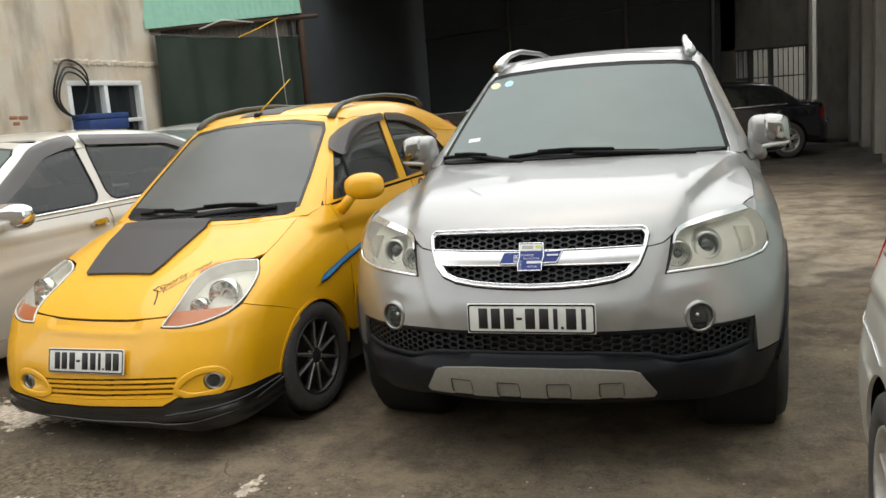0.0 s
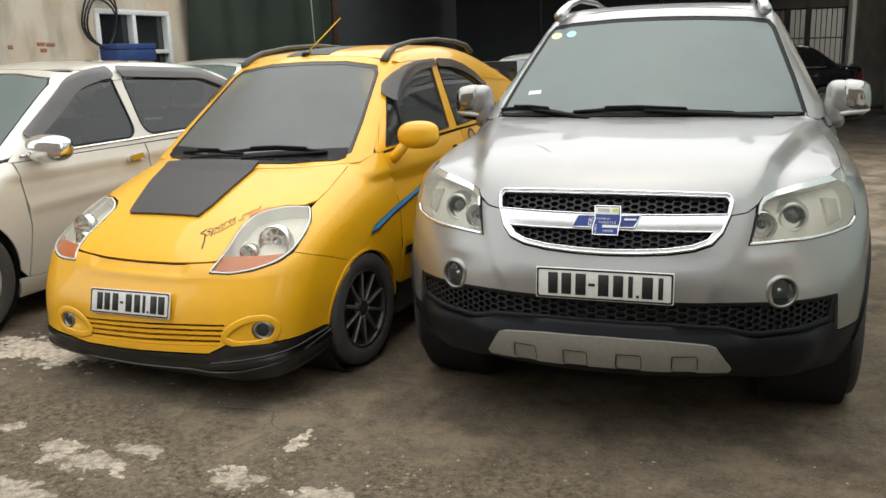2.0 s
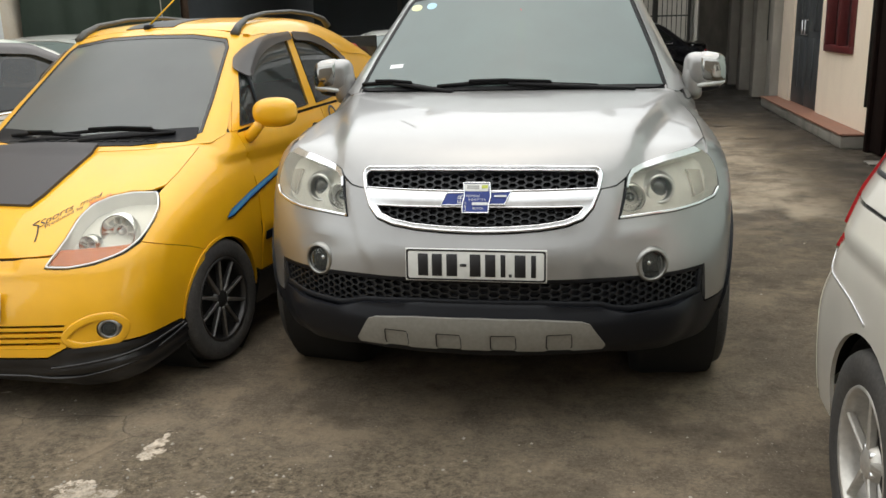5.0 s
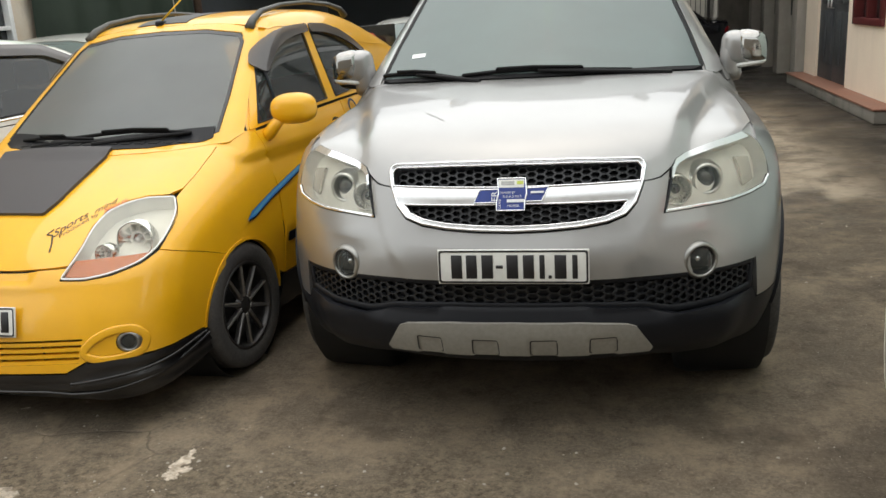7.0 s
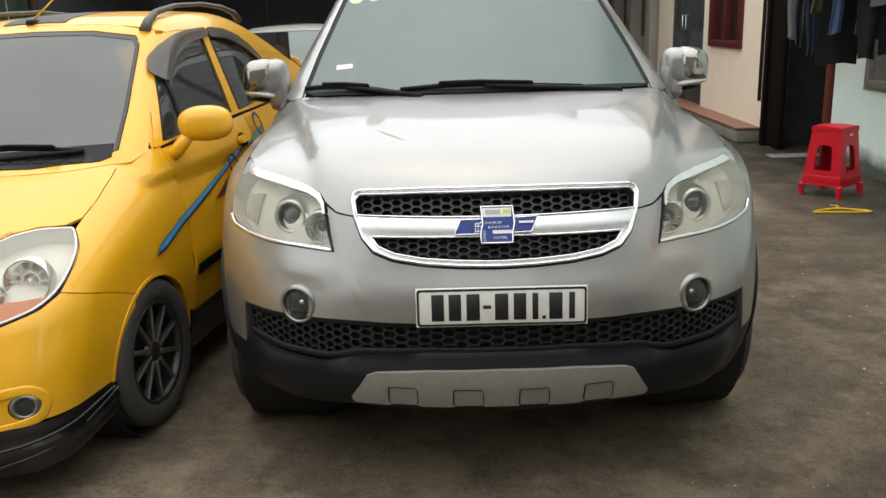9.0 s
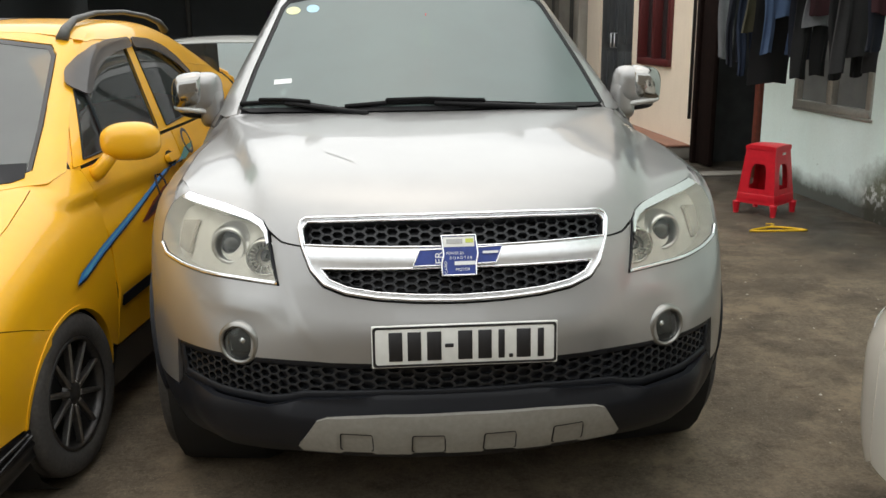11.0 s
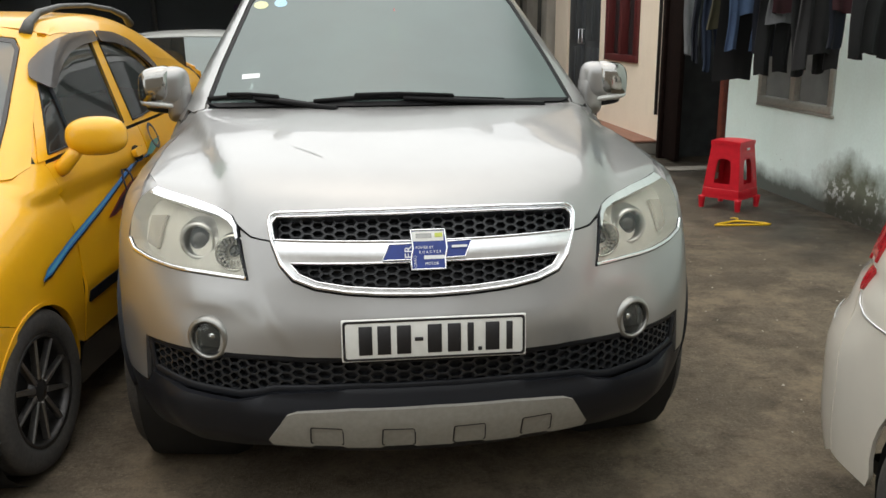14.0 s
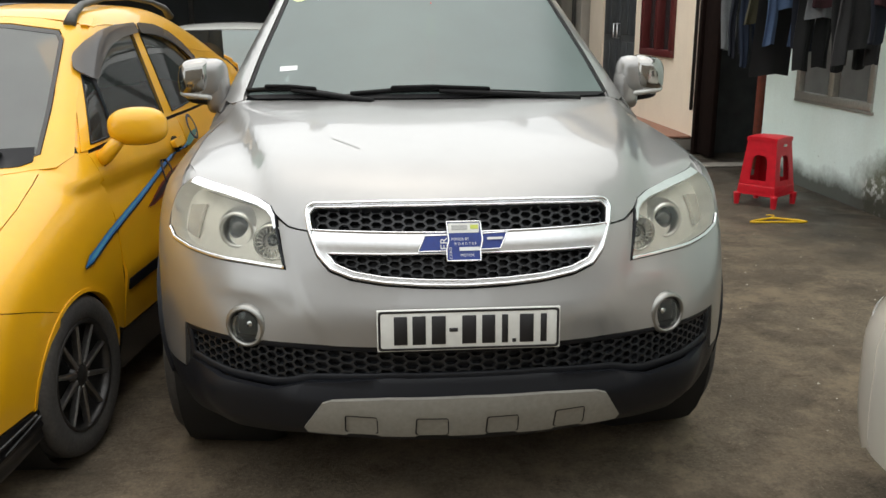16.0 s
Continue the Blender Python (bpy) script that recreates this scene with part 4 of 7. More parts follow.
# right: mint wall with window, passage between the houses
mint = structure("wall_mint", merge(box(3.22, 3.42, 1.0, 7.42, 0, 5.0), box(3.22, 3.42, 7.42, 8.62, 0, 0.74), box(3.22, 3.42, 7.42, 8.62, 1.75, 5.0), box(3.22, 3.42, 8.62, 9.25, 0, 5.0)), MINT, "pale mint wall with moss stains at its foot")
structure("wall_mint_return", box(3.42, 5.4, 9.05, 9.25, 0, 5.0), MINT)
# near-black sheet that stands for the shade deep in the passage
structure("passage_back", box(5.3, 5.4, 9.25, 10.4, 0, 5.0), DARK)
win = tagged(new("window_4"), "aluminium sliding window with grey panes", "window", "", "structure")
for a, c, d, e in ((7.42, 8.62, 0.74, 0.80), (7.42, 8.62, 1.69, 1.75), (7.42, 7.48, 0.80, 1.69), (8.56, 8.62, 0.80, 1.69), (7.98, 8.06, 0.80, 1.69)):
    part("window_frame", box(3.20, 3.30, a, c, d, e, 0.004), ALU, win)
for a, c in ((7.48, 7.98), (8.06, 8.56)):
    part("pane", box(3.25, 3.258, a, c, 0.80, 1.69), GREY_PANE, win)
structure("window_sill", box(3.205, 3.23, 7.40, 8.64, 0.715, 0.738, 0.004), ALU)
door = tagged(new("door_2"), "narrow dark brown door leaf standing open", "door", "", "structure")
part("door_leaf", box(2.98, 3.03, 9.90, 10.34, 0.02, 4.2, 0.006), DOOR_BROWN, door)
part("door_post", box(2.94, 3.02, 10.27, 10.35, 0.0, 5.0, 0.006), DOOR_BROWN, door)
part("door_post", box(3.18, 3.26, 9.28, 9.36, 0.0, 5.0, 0.006), mat("red_brown_post", (0.16, 0.035, 0.02), 0.5, grain=0.2, scale=20), door)
structure("house_roof_east", box(3.0, 8.0, 1.0, 24.0, 5.2, 5.3), STEEL)

# unseen added blocks behind the camera: cut south light, and glass and paint mirror them
structure("south_light_block", merge(box(-14, -4, -13, -9, 0, 8.8), box(-3.9, 3.8, -14, -9.6, 0, 8.2), box(4.0, 12, -13, -9, 0, 9.2)), DULL, "unseen added blocks that hold back south light")


# ---- small things on the right ----
def stool(m):
    """A tall moulded stool: tapered body with arched openings, four ribbed feet, slotted seat."""
    st = thing("plastic_stool", m, "red moulded plastic stool standing on wet concrete", "stool")
    top, low, h = 0.115, 0.165, 0.54
    bm = bmesh.new()
    bmesh.ops.create_grid(bm, x_segments=8, y_segments=8, size=top + 0.008)
    for v in bm.verts:
        v.co.z = h - 0.006 * (v.co.x ** 2 + v.co.y ** 2) / top ** 2
    r = bmesh.ops.extrude_face_region(bm, geom=bm.faces[:])
    for v in [g for g in r["geom"] if isinstance(g, bmesh.types.BMVert)]:
        v.co.z -= 0.03
    part("seat", bm, STOOL_RED, st)
    for i in range(4):
        U, F = flat_mesh([(-0.5, 0.16), (0.5, 0.16), (0.5, 1.0), (-0.5, 1.0)], [rounded([(-0.24, 0.38), (0.24, 0.38), (0.24, 0.74), (-0.24, 0.74)], [0.02, 0.02, 0.14, 0.14])], 0.12, 0.05)
        verts = []
        for dpt in (0.0, 0.008):
            for u, v in U:
                half = low + (top - low) * v - dpt
                verts.append((u * 2 * half, -half, v * (h - 0.01)))
        n = len(U)
        me = mesh_of(verts, [tuple(f) for f in F] + [tuple(k + n for k in f[::-1]) for f in F], False)
        side = part("side_panel", me, STOOL_RED, st)
        side.matrix_local = Matrix.Rotation(i * math.pi / 2, 4, "Z")
        part("shelf_rail", box(-low * 0.9, low * 0.9, -low * 0.94, -low * 0.90, 0.16 * h, 0.30 * h, 0.004), STOOL_RED, side)
        if i == 0:
            part("label", box(-0.03, 0.01, -top - 0.022, -top - 0.016, h * 0.86, h * 0.89), PLATE_WHITE, side, "small pale paper label")
    for a in (-1, 1):
        for c in (-1, 1):
            rings = []
            for k in range(5):
                z = 0.17 * h * (1 - k / 4.5)
                rings += [(0.030 - 0.002 * k, z), (0.026 - 0.002 * k, z - 0.012)]
            leg = part("leg", joined([lathe([(0, 0.18 * h)] + rings + [(0.02, 0.0), (0, 0.0)], 14, "z")]), STOOL_RED, st)
            leg.matrix_local = pose(a * (low - 0.012), c * (low - 0.012), 0)
    return st


stool(pose(2.60, 7.72, 0, 0, 0, 38))

hanger = thing("clothes_hanger", pose(2.41, 7.08, 0.008, 0, 0, -4), "yellow plastic clothes hanger lying on ground", "hanger")
part("frame", tube([(-0.20, -0.03, 0), (-0.17, 0.0, 0.002), (-0.03, 0.075, 0.002), (0.03, 0.075, 0.002), (0.17, 0.0, 0.002), (0.20, -0.03, 0), (0.17, -0.035, 0), (-0.17, -0.035, 0)], 0.008, 8, True), HANGER_YELLOW, hanger)
part("hook", tube([(0, 0.075, 0.002), (0, 0.11, 0.003), (0.025, 0.13, 0.004), (0.035, 0.155, 0.004), (0.015, 0.175, 0.004), (-0.015, 0.17, 0.004)], 0.005, 8), HANGER_YELLOW, hanger)


def garment(name, m, width, length, color, label, legs=False, sleeves=False, taper=0.0):
    """A piece of laundry hung by its top: two cloth layers with folds, trouser legs or sleeves as they hang."""
    g = thing(name, m, label, name.replace("_", " "), "laundry on the line")
    cloth = mat(name + "_cloth", color, 0.9, grain=0.18, scale=180, bump=0.0008, dirt=tuple(c * 0.6 for c in color), dirt_scale=6, dirt_amount=0.5)
    seed = random.random() * 10

    def sheet(x0, x1, z0, z1, tp, nm, deep=0.03):
        verts, faces = [], []
        nu, nv = 16, 12
        for s in (-1, 1):
            for j in range(nv + 1):
                f = j / nv
                for i in range(nu + 1):
                    e = i / nu
                    c, hw = (x0 + x1) / 2, (x1 - x0) / 2 * (1 + tp * f)
                    fold = 0.018 * f * math.sin(e * 9 + seed + 2 * f) + 0.012 * math.sin(e * 4 + seed * 2 + 5 * f)
                    edge = math.sqrt(max(0, 1 - (2 * e - 1) ** 2))
                    verts.append((c + (2 * e - 1) * hw + 0.01 * math.sin(f * 6 + seed), s * deep * edge * (0.5 + 0.5 * f) + fold, z0 + (z1 - z0) * f + 0.012 * math.sin(e * 5 + seed) * f))
            k0 = 0 if s < 0 else (nu + 1) * (nv + 1)
            for j in range(nv):
                for i in range(nu):
                    q = (k0 + j * (nu + 1) + i, k0 + j * (nu + 1) + i + 1, k0 + (j + 1) * (nu + 1) + i + 1, k0 + (j + 1) * (nu + 1) + i)
                    faces.append(q if s > 0 else q[::-1])
        return part(nm, mesh_of(verts, faces), cloth, g)

    w = width / 2
    if legs:
        sheet(-w, w, 0, -length * 0.3, 0.0, "waist")
        sheet(-w, -0.01, -length * 0.29, -length, -0.12, "trouser_leg")
        sheet(0.01, w, -length * 0.29, -length * 0.98, -0.12, "trouser_leg")
    else:
        sheet(-w, w, 0, -length, taper, "body")
    if sleeves:
        for s in (-1, 1):
            sheet(s * w * 1.02 - 0.05, s * w * 1.02 + 0.05, -0.02, -length * (0.85 if sleeves is True else sleeves), -0.1, "sleeve", 0.035)
    part("hanger", tube([(-w * 0.8, 0, -0.015), (0, 0, 0.06), (w * 0.8, 0, -0.015)], 0.005, 6), HOSE, g)
    part("hook", tube([(0, 0, 0.06), (0, 0, 0.10), (0.02, 0, 0.13)], 0.003, 5), SATIN, g)
    return g


LINE_Z = 2.02
line = structure("washing_line", tube([(2.85, 5.2, LINE_Z + 0.12), (2.85, 10.3, LINE_Z + 0.12)], 0.006, 6), STEEL)
DENIM_PALE = (0.05, 0.085, 0.16)
NAVY, BLACKC, DENIM, GREYC, MAROONC, OLIVE, PALE = (0.004, 0.006, 0.014), (0.003, 0.003, 0.0035), (0.009, 0.018, 0.040), (0.014, 0.0135, 0.014), (0.030, 0.004, 0.007), (0.05, 0.044, 0.022), (0.17, 0.175, 0.185)


# loose grit and pebbles on the worn concrete
rng = np.random.default_rng(5)
verts, faces = [], []
for i in range(1300):
    px, py = rng.uniform(-3.0, 0.9), rng.uniform(2.4, 3.5)
    if i % 3:
        px, py = rng.normal(-1.15, 0.55), rng.normal(2.72, 0.20)
    if rng.uniform() < 0.2:
        px, py = rng.uniform(0.9, 2.8), rng.uniform(2.5, 7.5)
    size = 0.0018 + 0.007 * rng.uniform() ** 5
    k = len(verts)
    turn = rng.uniform(0, 6.28)
    for j in range(4):
        q = turn + j * math.pi / 2 + rng.uniform(-0.4, 0.4)
        verts.append((px + size * math.cos(q), py + size * math.sin(q), 0.0))
    verts.append((px + 0.3 * size * math.cos(turn), py, size * rng.uniform(0.5, 0.9)))
    faces += [(k, k + 1, k + 4), (k + 1, k + 2, k + 4), (k + 2, k + 3, k + 4), (k + 3, k, k + 4)]
tagged(part("gravel", mesh_of(verts, faces, False), mat("pale_grit", (0.34, 0.31, 0.26), 0.9, grain=0.4, scale=12)), "loose pale grit scattered on worn concrete", "gravel", "", "stuff")


# ---- the silver suv ----
suv_front = curve([(0.16, 0.22), (0.28, 0.10), (0.36, 0.04), (0.46, 0.015), (0.60, 0.02), (0.70, 0.045), (0.80, 0.085), (0.92, 0.15), (1.0, 0.22), (1.2, 0.6)])
suv_hood = curve([(0.0, 0.86), (0.16, 0.935), (0.35, 1.00), (0.7, 1.062), (1.05, 1.100), (1.3, 1.113), (4.5, 1.12)])
suv_side = curve([(0.15, 0.78), (0.30, 0.845), (0.45, 0.89), (0.60, 0.898), (0.75, 0.90), (0.90, 0.88), (1.02, 0.85), (1.2, 0.80)])
suv_roof = curve([(1.4, 1.50), (1.9, 1.615), (2.3, 1.66), (2.9, 1.675), (3.6, 1.65), (4.4, 1.57)])


def suv_field(x, y, z):
    a = np.abs(x)
    front = suv_front(z) + 0.43 * a * a + 1.5 * np.maximum(a - 0.6, 0) ** 2 - y
    edge = 0.385 + 0.25 * np.clip(y, 0, 1.4)
    top = z - (suv_hood(y) - 0.075 * a * a - 0.30 * np.maximum(a - 0.62, 0) ** 2 + 0.042 * (1 - step01(a, edge + 0.015, edge + 0.095)) - 0.010)
    arch = 0.012 * np.exp(-((y - 0.9) / 0.45) ** 2)
    side = a - (suv_side(z) + arch - 0.02 * np.maximum(0.9 - y, 0))
    low = smax(smax(front, top, 0.07), smax(side, 0.16 - z, 0.05), 0.10)
    low = np.maximum(low, y - 4.6)
    screen = (1.0 + (z - 1.10) * 1.72 + 0.60 * a * a - y) * 0.5
    cab = smax(smax(screen, z - (suv_roof(y) - 0.07 * a * a), 0.05), a - (0.845 - (z - 1.05) * 0.46), 0.09)
    cab = np.maximum(np.maximum(cab, y - 4.45 + 0.5 * (z - 1.1)), 1.0 - z)
    return np.minimum(low, cab)


SUV = Shape(suv_field, 0.42, 0.5)
SUV.length = 4.6
SUV_STRAIGHT = Shape(suv_field, 3.0, 1.0)


def wrap_to_top(shape, loop):
    return [(p[0], p[1]) for p in shape.at("wrap", loop)]


def seats_and_dash(car, x, y, z, width, seat_mat, wheel_side, rows=2):
    """What shows through the glass: dashboard, steering wheel, seats with headrests, floor."""
    part("dashboard", box(-width, width, y - 0.32, y + 0.12, z - 0.32, z - 0.02, 0.06, 3), DASH, car)
    part("steering_wheel", moved(lathe([(0.165 + 0.016 * math.cos(a), 0.016 * math.sin(a)) for a in [i * math.pi / 4 for i in range(9)]], 32, "y"), pose(wheel_side, y + 0.28, z - 0.06, -25)), SEAT_DARK, car)
    for r in range(rows):
        for s in (-1, 1):
            back = part("seat_back", box(-0.23, 0.23, -0.06, 0.06, 0, 0.58, 0.05, 3), seat_mat, car)
            back.matrix_local = pose(s * x, y + 0.85 + 0.85 * r, z - 0.42, -12)
            part("headrest", box(-0.13, 0.13, -0.05, 0.05, 0.61, 0.78, 0.045, 3), seat_mat, back)
            part("seat_cushion", box(s * x - 0.24, s * x + 0.24, y + 0.35 + 0.85 * r, y + 0.85 + 0.85 * r, z - 0.55, z - 0.38, 0.05, 3), seat_mat, car)
    part("cabin_floor", box(-width, width, y - 0.3, y + 1.9, z - 0.72, z - 0.68), DARK, car)


def wiper(car, pts, blade):
    """A wiper: arm, and a blade of rubber with bow and clips."""
    arm = part("wiper_arm", tube(pts, [0.013] + [0.009] * (len(pts) - 2) + [0.007], 8), BLACK_EDGE, car)
    part("wiper_blade", joined([tube(blade, 0.009, 6), tube([(p[0], p[1] - 0.014, p[2] + 0.012) for p in blade[1:-1]], 0.007, 6)] + [tube([blade[i], (blade[i][0], blade[i][1] - 0.014, blade[i][2] + 0.012)], 0.006, 5) for i in range(1, len(blade) - 1)]), BLACK_EDGE, arm)


def suv():
    car = thing("suv", pose(-0.2, 3.31, 0, 0, 0, 0.8), "silver metallic suv with honeycomb grille and black lower bumper", "car", "parked cars")
    S, G = SUV, SUV_STRAIGHT
    # front outlines as (arc, height)
    lamp_half = [(1.19, 0.962), (0.90, 0.946), (0.67, 0.926), (0.60, 0.915), (0.568, 0.895), (0.497, 0.772), (0.68, 0.778), (0.85, 0.781), (1.0, 0.788), (1.12, 0.800), (1.17, 0.822), (1.195, 0.87), (1.20, 0.93)]
    surround = both([(0, 0.737), (0.11, 0.739), (0.21, 0.744), (0.29, 0.754), (0.345, 0.772), (0.378, 0.806), (0.403, 0.866), (0.411, 0.905), (0.405, 0.922), (0.388, 0.931), (0.2, 0.938), (0, 0.940)])
    upper = both([(0, 0.868), (0.392, 0.868), (0.397, 0.902), (0.385, 0.916), (0.2, 0.923), (0, 0.925)])
    lower = both([(0, 0.755), (0.11, 0.757), (0.21, 0.762), (0.285, 0.772), (0.33, 0.788), (0.352, 0.810), (0, 0.816)])
    mouth = both([(0, 0.505), (0.20, 0.502), (0.41, 0.486), (0.47, 0.471), (0.535, 0.462), (0.75, 0.468), (0.94, 0.486), (0.965, 0.572), (0.75, 0.573), (0.55, 0.575), (0.24, 0.582), (0, 0.584)])
    # inner dark shell
    part("inner_shell", skin(S, "wrap", [(-1.2, 0.32), (1.2, 0.32), (1.2, 0.93), (-1.2, 0.93)], [surround, mouth, lamp_half, mirrored(lamp_half)], -0.014, 0, 0.05, 0.04), DARK, car)
    part("upper_shell", skin(S, "top", [(-0.8, 0.60), (-0.56, 0.36), (-0.42, 0.27), (0.42, 0.27), (0.56, 0.36), (0.8, 0.60), (0.8, 4.5), (-0.8, 4.5)], [[(-0.7, 1.2), (0.7, 1.2), (0.62, 4.3), (-0.62, 4.3)]], -0.016, 0, 0.06, 0.05), DARK, car)
    # hood
    front = [(0, 0.944), (0.2, 0.942), (0.392, 0.935), (0.410, 0.924), (0.4165, 0.904), (0.409, 0.868), (0.45, 0.871), (0.49, 0.876), (0.562, 0.902), (0.60, 0.921), (0.67, 0.932), (0.90, 0.952), (1.19, 0.969)]
    half = wrap_to_top(S, dense(front, 0.02, False)) + [(0.788, 0.62), (0.790, 0.90), (0.775, 1.15), (0.742, 1.345), (0.60, 1.245), (0.45, 1.160), (0.3, 1.098), (0.15, 1.060), (0, 1.048)]
    seam = [(0.791, 0.51), (0.7915, 0.62), (0.7935, 0.90), (0.7785, 1.153), (0.7385, 1.334)]
    part("hood", skin(S, "top", both(half), (), 0.0, 0.014, 0.022, 0.014), SILVER, car)
    # bumper skin
    fascia = [(0, 0.732), (0.11, 0.734), (0.21, 0.739), (0.295, 0.749), (0.352, 0.768), (0.385, 0.804), (0.409, 0.863), (0.45, 0.866), (0.487, 0.870), (0.541, 0.888), (0.489, 0.766), (0.68, 0.771), (0.85, 0.774), (1.0, 0.781), (1.125, 0.792), (1.18, 0.815), (1.2, 0.85), (1.2, 0.44), (0.99, 0.44), (0.972, 0.577), (0.75, 0.578), (0.55, 0.580), (0.24, 0.587), (0, 0.589)]
    fogs = [ring(0.647, 0.611, 0.05, 0.047), ring(-0.647, 0.611, 0.05, 0.047)]
    swell = lambda U: 0.010 * np.exp(-(((np.abs(U[:, 0]) - 0.63) / 0.16) ** 2 + ((U[:, 1] - 0.715 - 0.05 * (np.abs(U[:, 0]) - 0.63)) / 0.03) ** 2)) + 0.008 * np.exp(-((U[:, 1] - 0.66) / 0.045) ** 2) * np.exp(-(np.abs(U[:, 0]) / 0.5) ** 4) + 0.005 * (1 - step01(np.abs(U[:, 0]) - 0.62 * (U[:, 1] - 0.77), 0.455, 0.49))
    part("bumper", skin(S, "wrap", both(fascia), fogs, 0.0, 0.014, 0.022, 0.014, swell), SILVER, car)
    # black lower bumper
    black = [(0, 0.318), (0.43, 0.314), (0.55, 0.296), (0.9, 0.285), (1.2, 0.28), (1.2, 0.434), (0.985, 0.434), (0.95, 0.474), (0.75, 0.460), (0.535, 0.455), (0.47, 0.464), (0.41, 0.480), (0.2, 0.5015), (0, 0.5045)]
    skid_half = [(0, 0.362), (0.41, 0.353), (0.420, 0.366), (0.370, 0.438), (0.345, 0.447), (0.2, 0.459), (0, 0.464)]
    ledge = lambda U: (0.030 * step01(U[:, 1], 0.470, 0.452) + 0.010 * step01(U[:, 1], 0.500, 0.494) * step01(U[:, 1], 0.452, 0.470)) * (1 - step01(np.abs(U[:, 0]), 0.75, 0.95)) * (1 - 0.6 * step01(U[:, 1], 0.37, 0.29))
    part("lower_bumper", skin(S, "wrap", both(black), (), 0.0, 0.02, 0.022, 0.014, ledge), PLASTIC, car, "matt black plastic lower bumper")
    slots = [rounded([(c - 0.042, 0.366), (c + 0.042, 0.366), (c + 0.040, 0.412), (c - 0.040, 0.412)], 0.006) for c in (-0.27, -0.09, 0.09, 0.27)]
    sunk = lambda U: -0.005 * sum(step01(np.abs(U[:, 0] - c), 0.043, 0.037) for c in (-0.27, -0.09, 0.09, 0.27)) * step01(U[:, 1], 0.414, 0.406)
    skid = part("skid_plate", skin(S, "wrap", both(skid_half), (), 0.040, 0.016, 0.009, 0.009, sunk), SKID, car, "painted grey skid plate with four recesses")
    for s in slots:
        part("recess_edge", strip(S, "wrap", s[6:] + s[:6], 0.0035, 0.001, 0.0385), PLASTIC, skid)
    # grille
    grille = part("grille_surround", skin(S, "wrap", surround, [upper, lower], 0.012, 0.03, 0.02, 0.012, lambda U: 0.006 * np.exp(-((U[:, 1] - 0.843) / 0.014) ** 2)), SATIN, car, "chrome grille surround with centre bar")
    part("grille_rim", joined([strip(S, "wrap", inset(surround, 0.004), 0.009, 0.008, 0.013, True), strip(S, "wrap", inset(upper, -0.002), 0.006, 0.006, 0.013, True), strip(S, "wrap", inset(lower, -0.002), 0.006, 0.006, 0.013, True)]), CHROME, grille)
    part("upper_mesh", honeycomb(S, "wrap", upper, 0.019, 2.0, -0.004, 0.22), MESH_GREY, grille)
    part("lower_mesh", honeycomb(S, "wrap", lower, 0.019, 2.0, -0.004, 0.22), MESH_GREY, grille)
    part("grille_back", skin(S, "wrap", surround, (), -0.024, 0, 0.04, 0.03), PLASTIC, grille)
    part("bumper_mesh", honeycomb(S, "wrap", mouth, 0.024, 1.9, -0.012, 0.2, 0.025), MESH_GREY, car)
    part("mesh_back", skin(S, "wrap", inset(mouth, -0.03), (), -0.030, 0, 0.05, 0.03), PLASTIC, car)
    part("mesh_frame", strip(S, "wrap", mouth, 0.024, 0.006, -0.010, True), PLASTIC, car)
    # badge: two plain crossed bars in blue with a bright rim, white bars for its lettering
    wings = [(-0.118, 0.820), (0.092, 0.824), (0.112, 0.862), (-0.100, 0.857)]
    badge = part("badge", skin(S, "wrap", wings, (), 0.022, 0.012, 0.02, 0.012), BLUE, car, "blue cross-shaped sticker badge with chrome rim")
    block = [(-0.046, 0.797), (0.040, 0.797), (0.040, 0.822), (0.046, 0.846), (0.042, 0.887), (-0.044, 0.887), (-0.040, 0.846), (-0.046, 0.822)]
    part("centre_block", skin(S, "wrap", block, (), 0.0265, 0.014, 0.02, 0.012), BLUE, badge)
    part("pale_top", skin(S, "wrap", [(-0.040, 0.862), (0.038, 0.862), (0.039, 0.884), (-0.041, 0.884)], (), 0.0272, 0.001, 0.02, 0.012), PLATE_WHITE, badge)
    part("badge_rim", joined([strip(S, "wrap", block, 0.005, 0.004, 0.025, True), strip(S, "wrap", wings, 0.004, 0.003, 0.021, True)]), CHROME, badge)
    for x, z, w, h, mt in ((-0.012, 0.874, 0.040, 0.010, FOG_RING), (0.026, 0.875, 0.020, 0.009, LIME), (0.078, 0.8475, 0.040, 0.0055, WHITE), (0.012, 0.8245, 0.052, 0.0085, WHITE)):
        part("bar", skin(S, "wrap", [(x - w / 2, z - h / 2), (x + w / 2, z - h / 2), (x + w / 2, z + h / 2), (x - w / 2, z + h / 2)], (), 0.0284, 0.001, 0.05, 0.03), mt, badge)
    for text, size, spread, x, z, turn in (("POWER BY", 0.0088, 1.06, -0.034, 0.8445, False), ("ROADTER", 0.0092, 1.55, -0.026, 0.8335, False), ("MOTOR", 0.0095, 1.05, -0.012, 0.8065, False), ("CARO", 0.0098, 1.1, -0.033, 0.8005, True), ("ER", 0.026, 1.0, -0.044, 0.823, True)):
        U, F = lettering(text, size, spread)
        U = np.stack([x - U[:, 1], z + U[:, 0]], 1) if turn else U + (x, z)
        part("lettering", decal(S, "wrap", U, F, 0.0288), WHITE, badge, "white lettering")
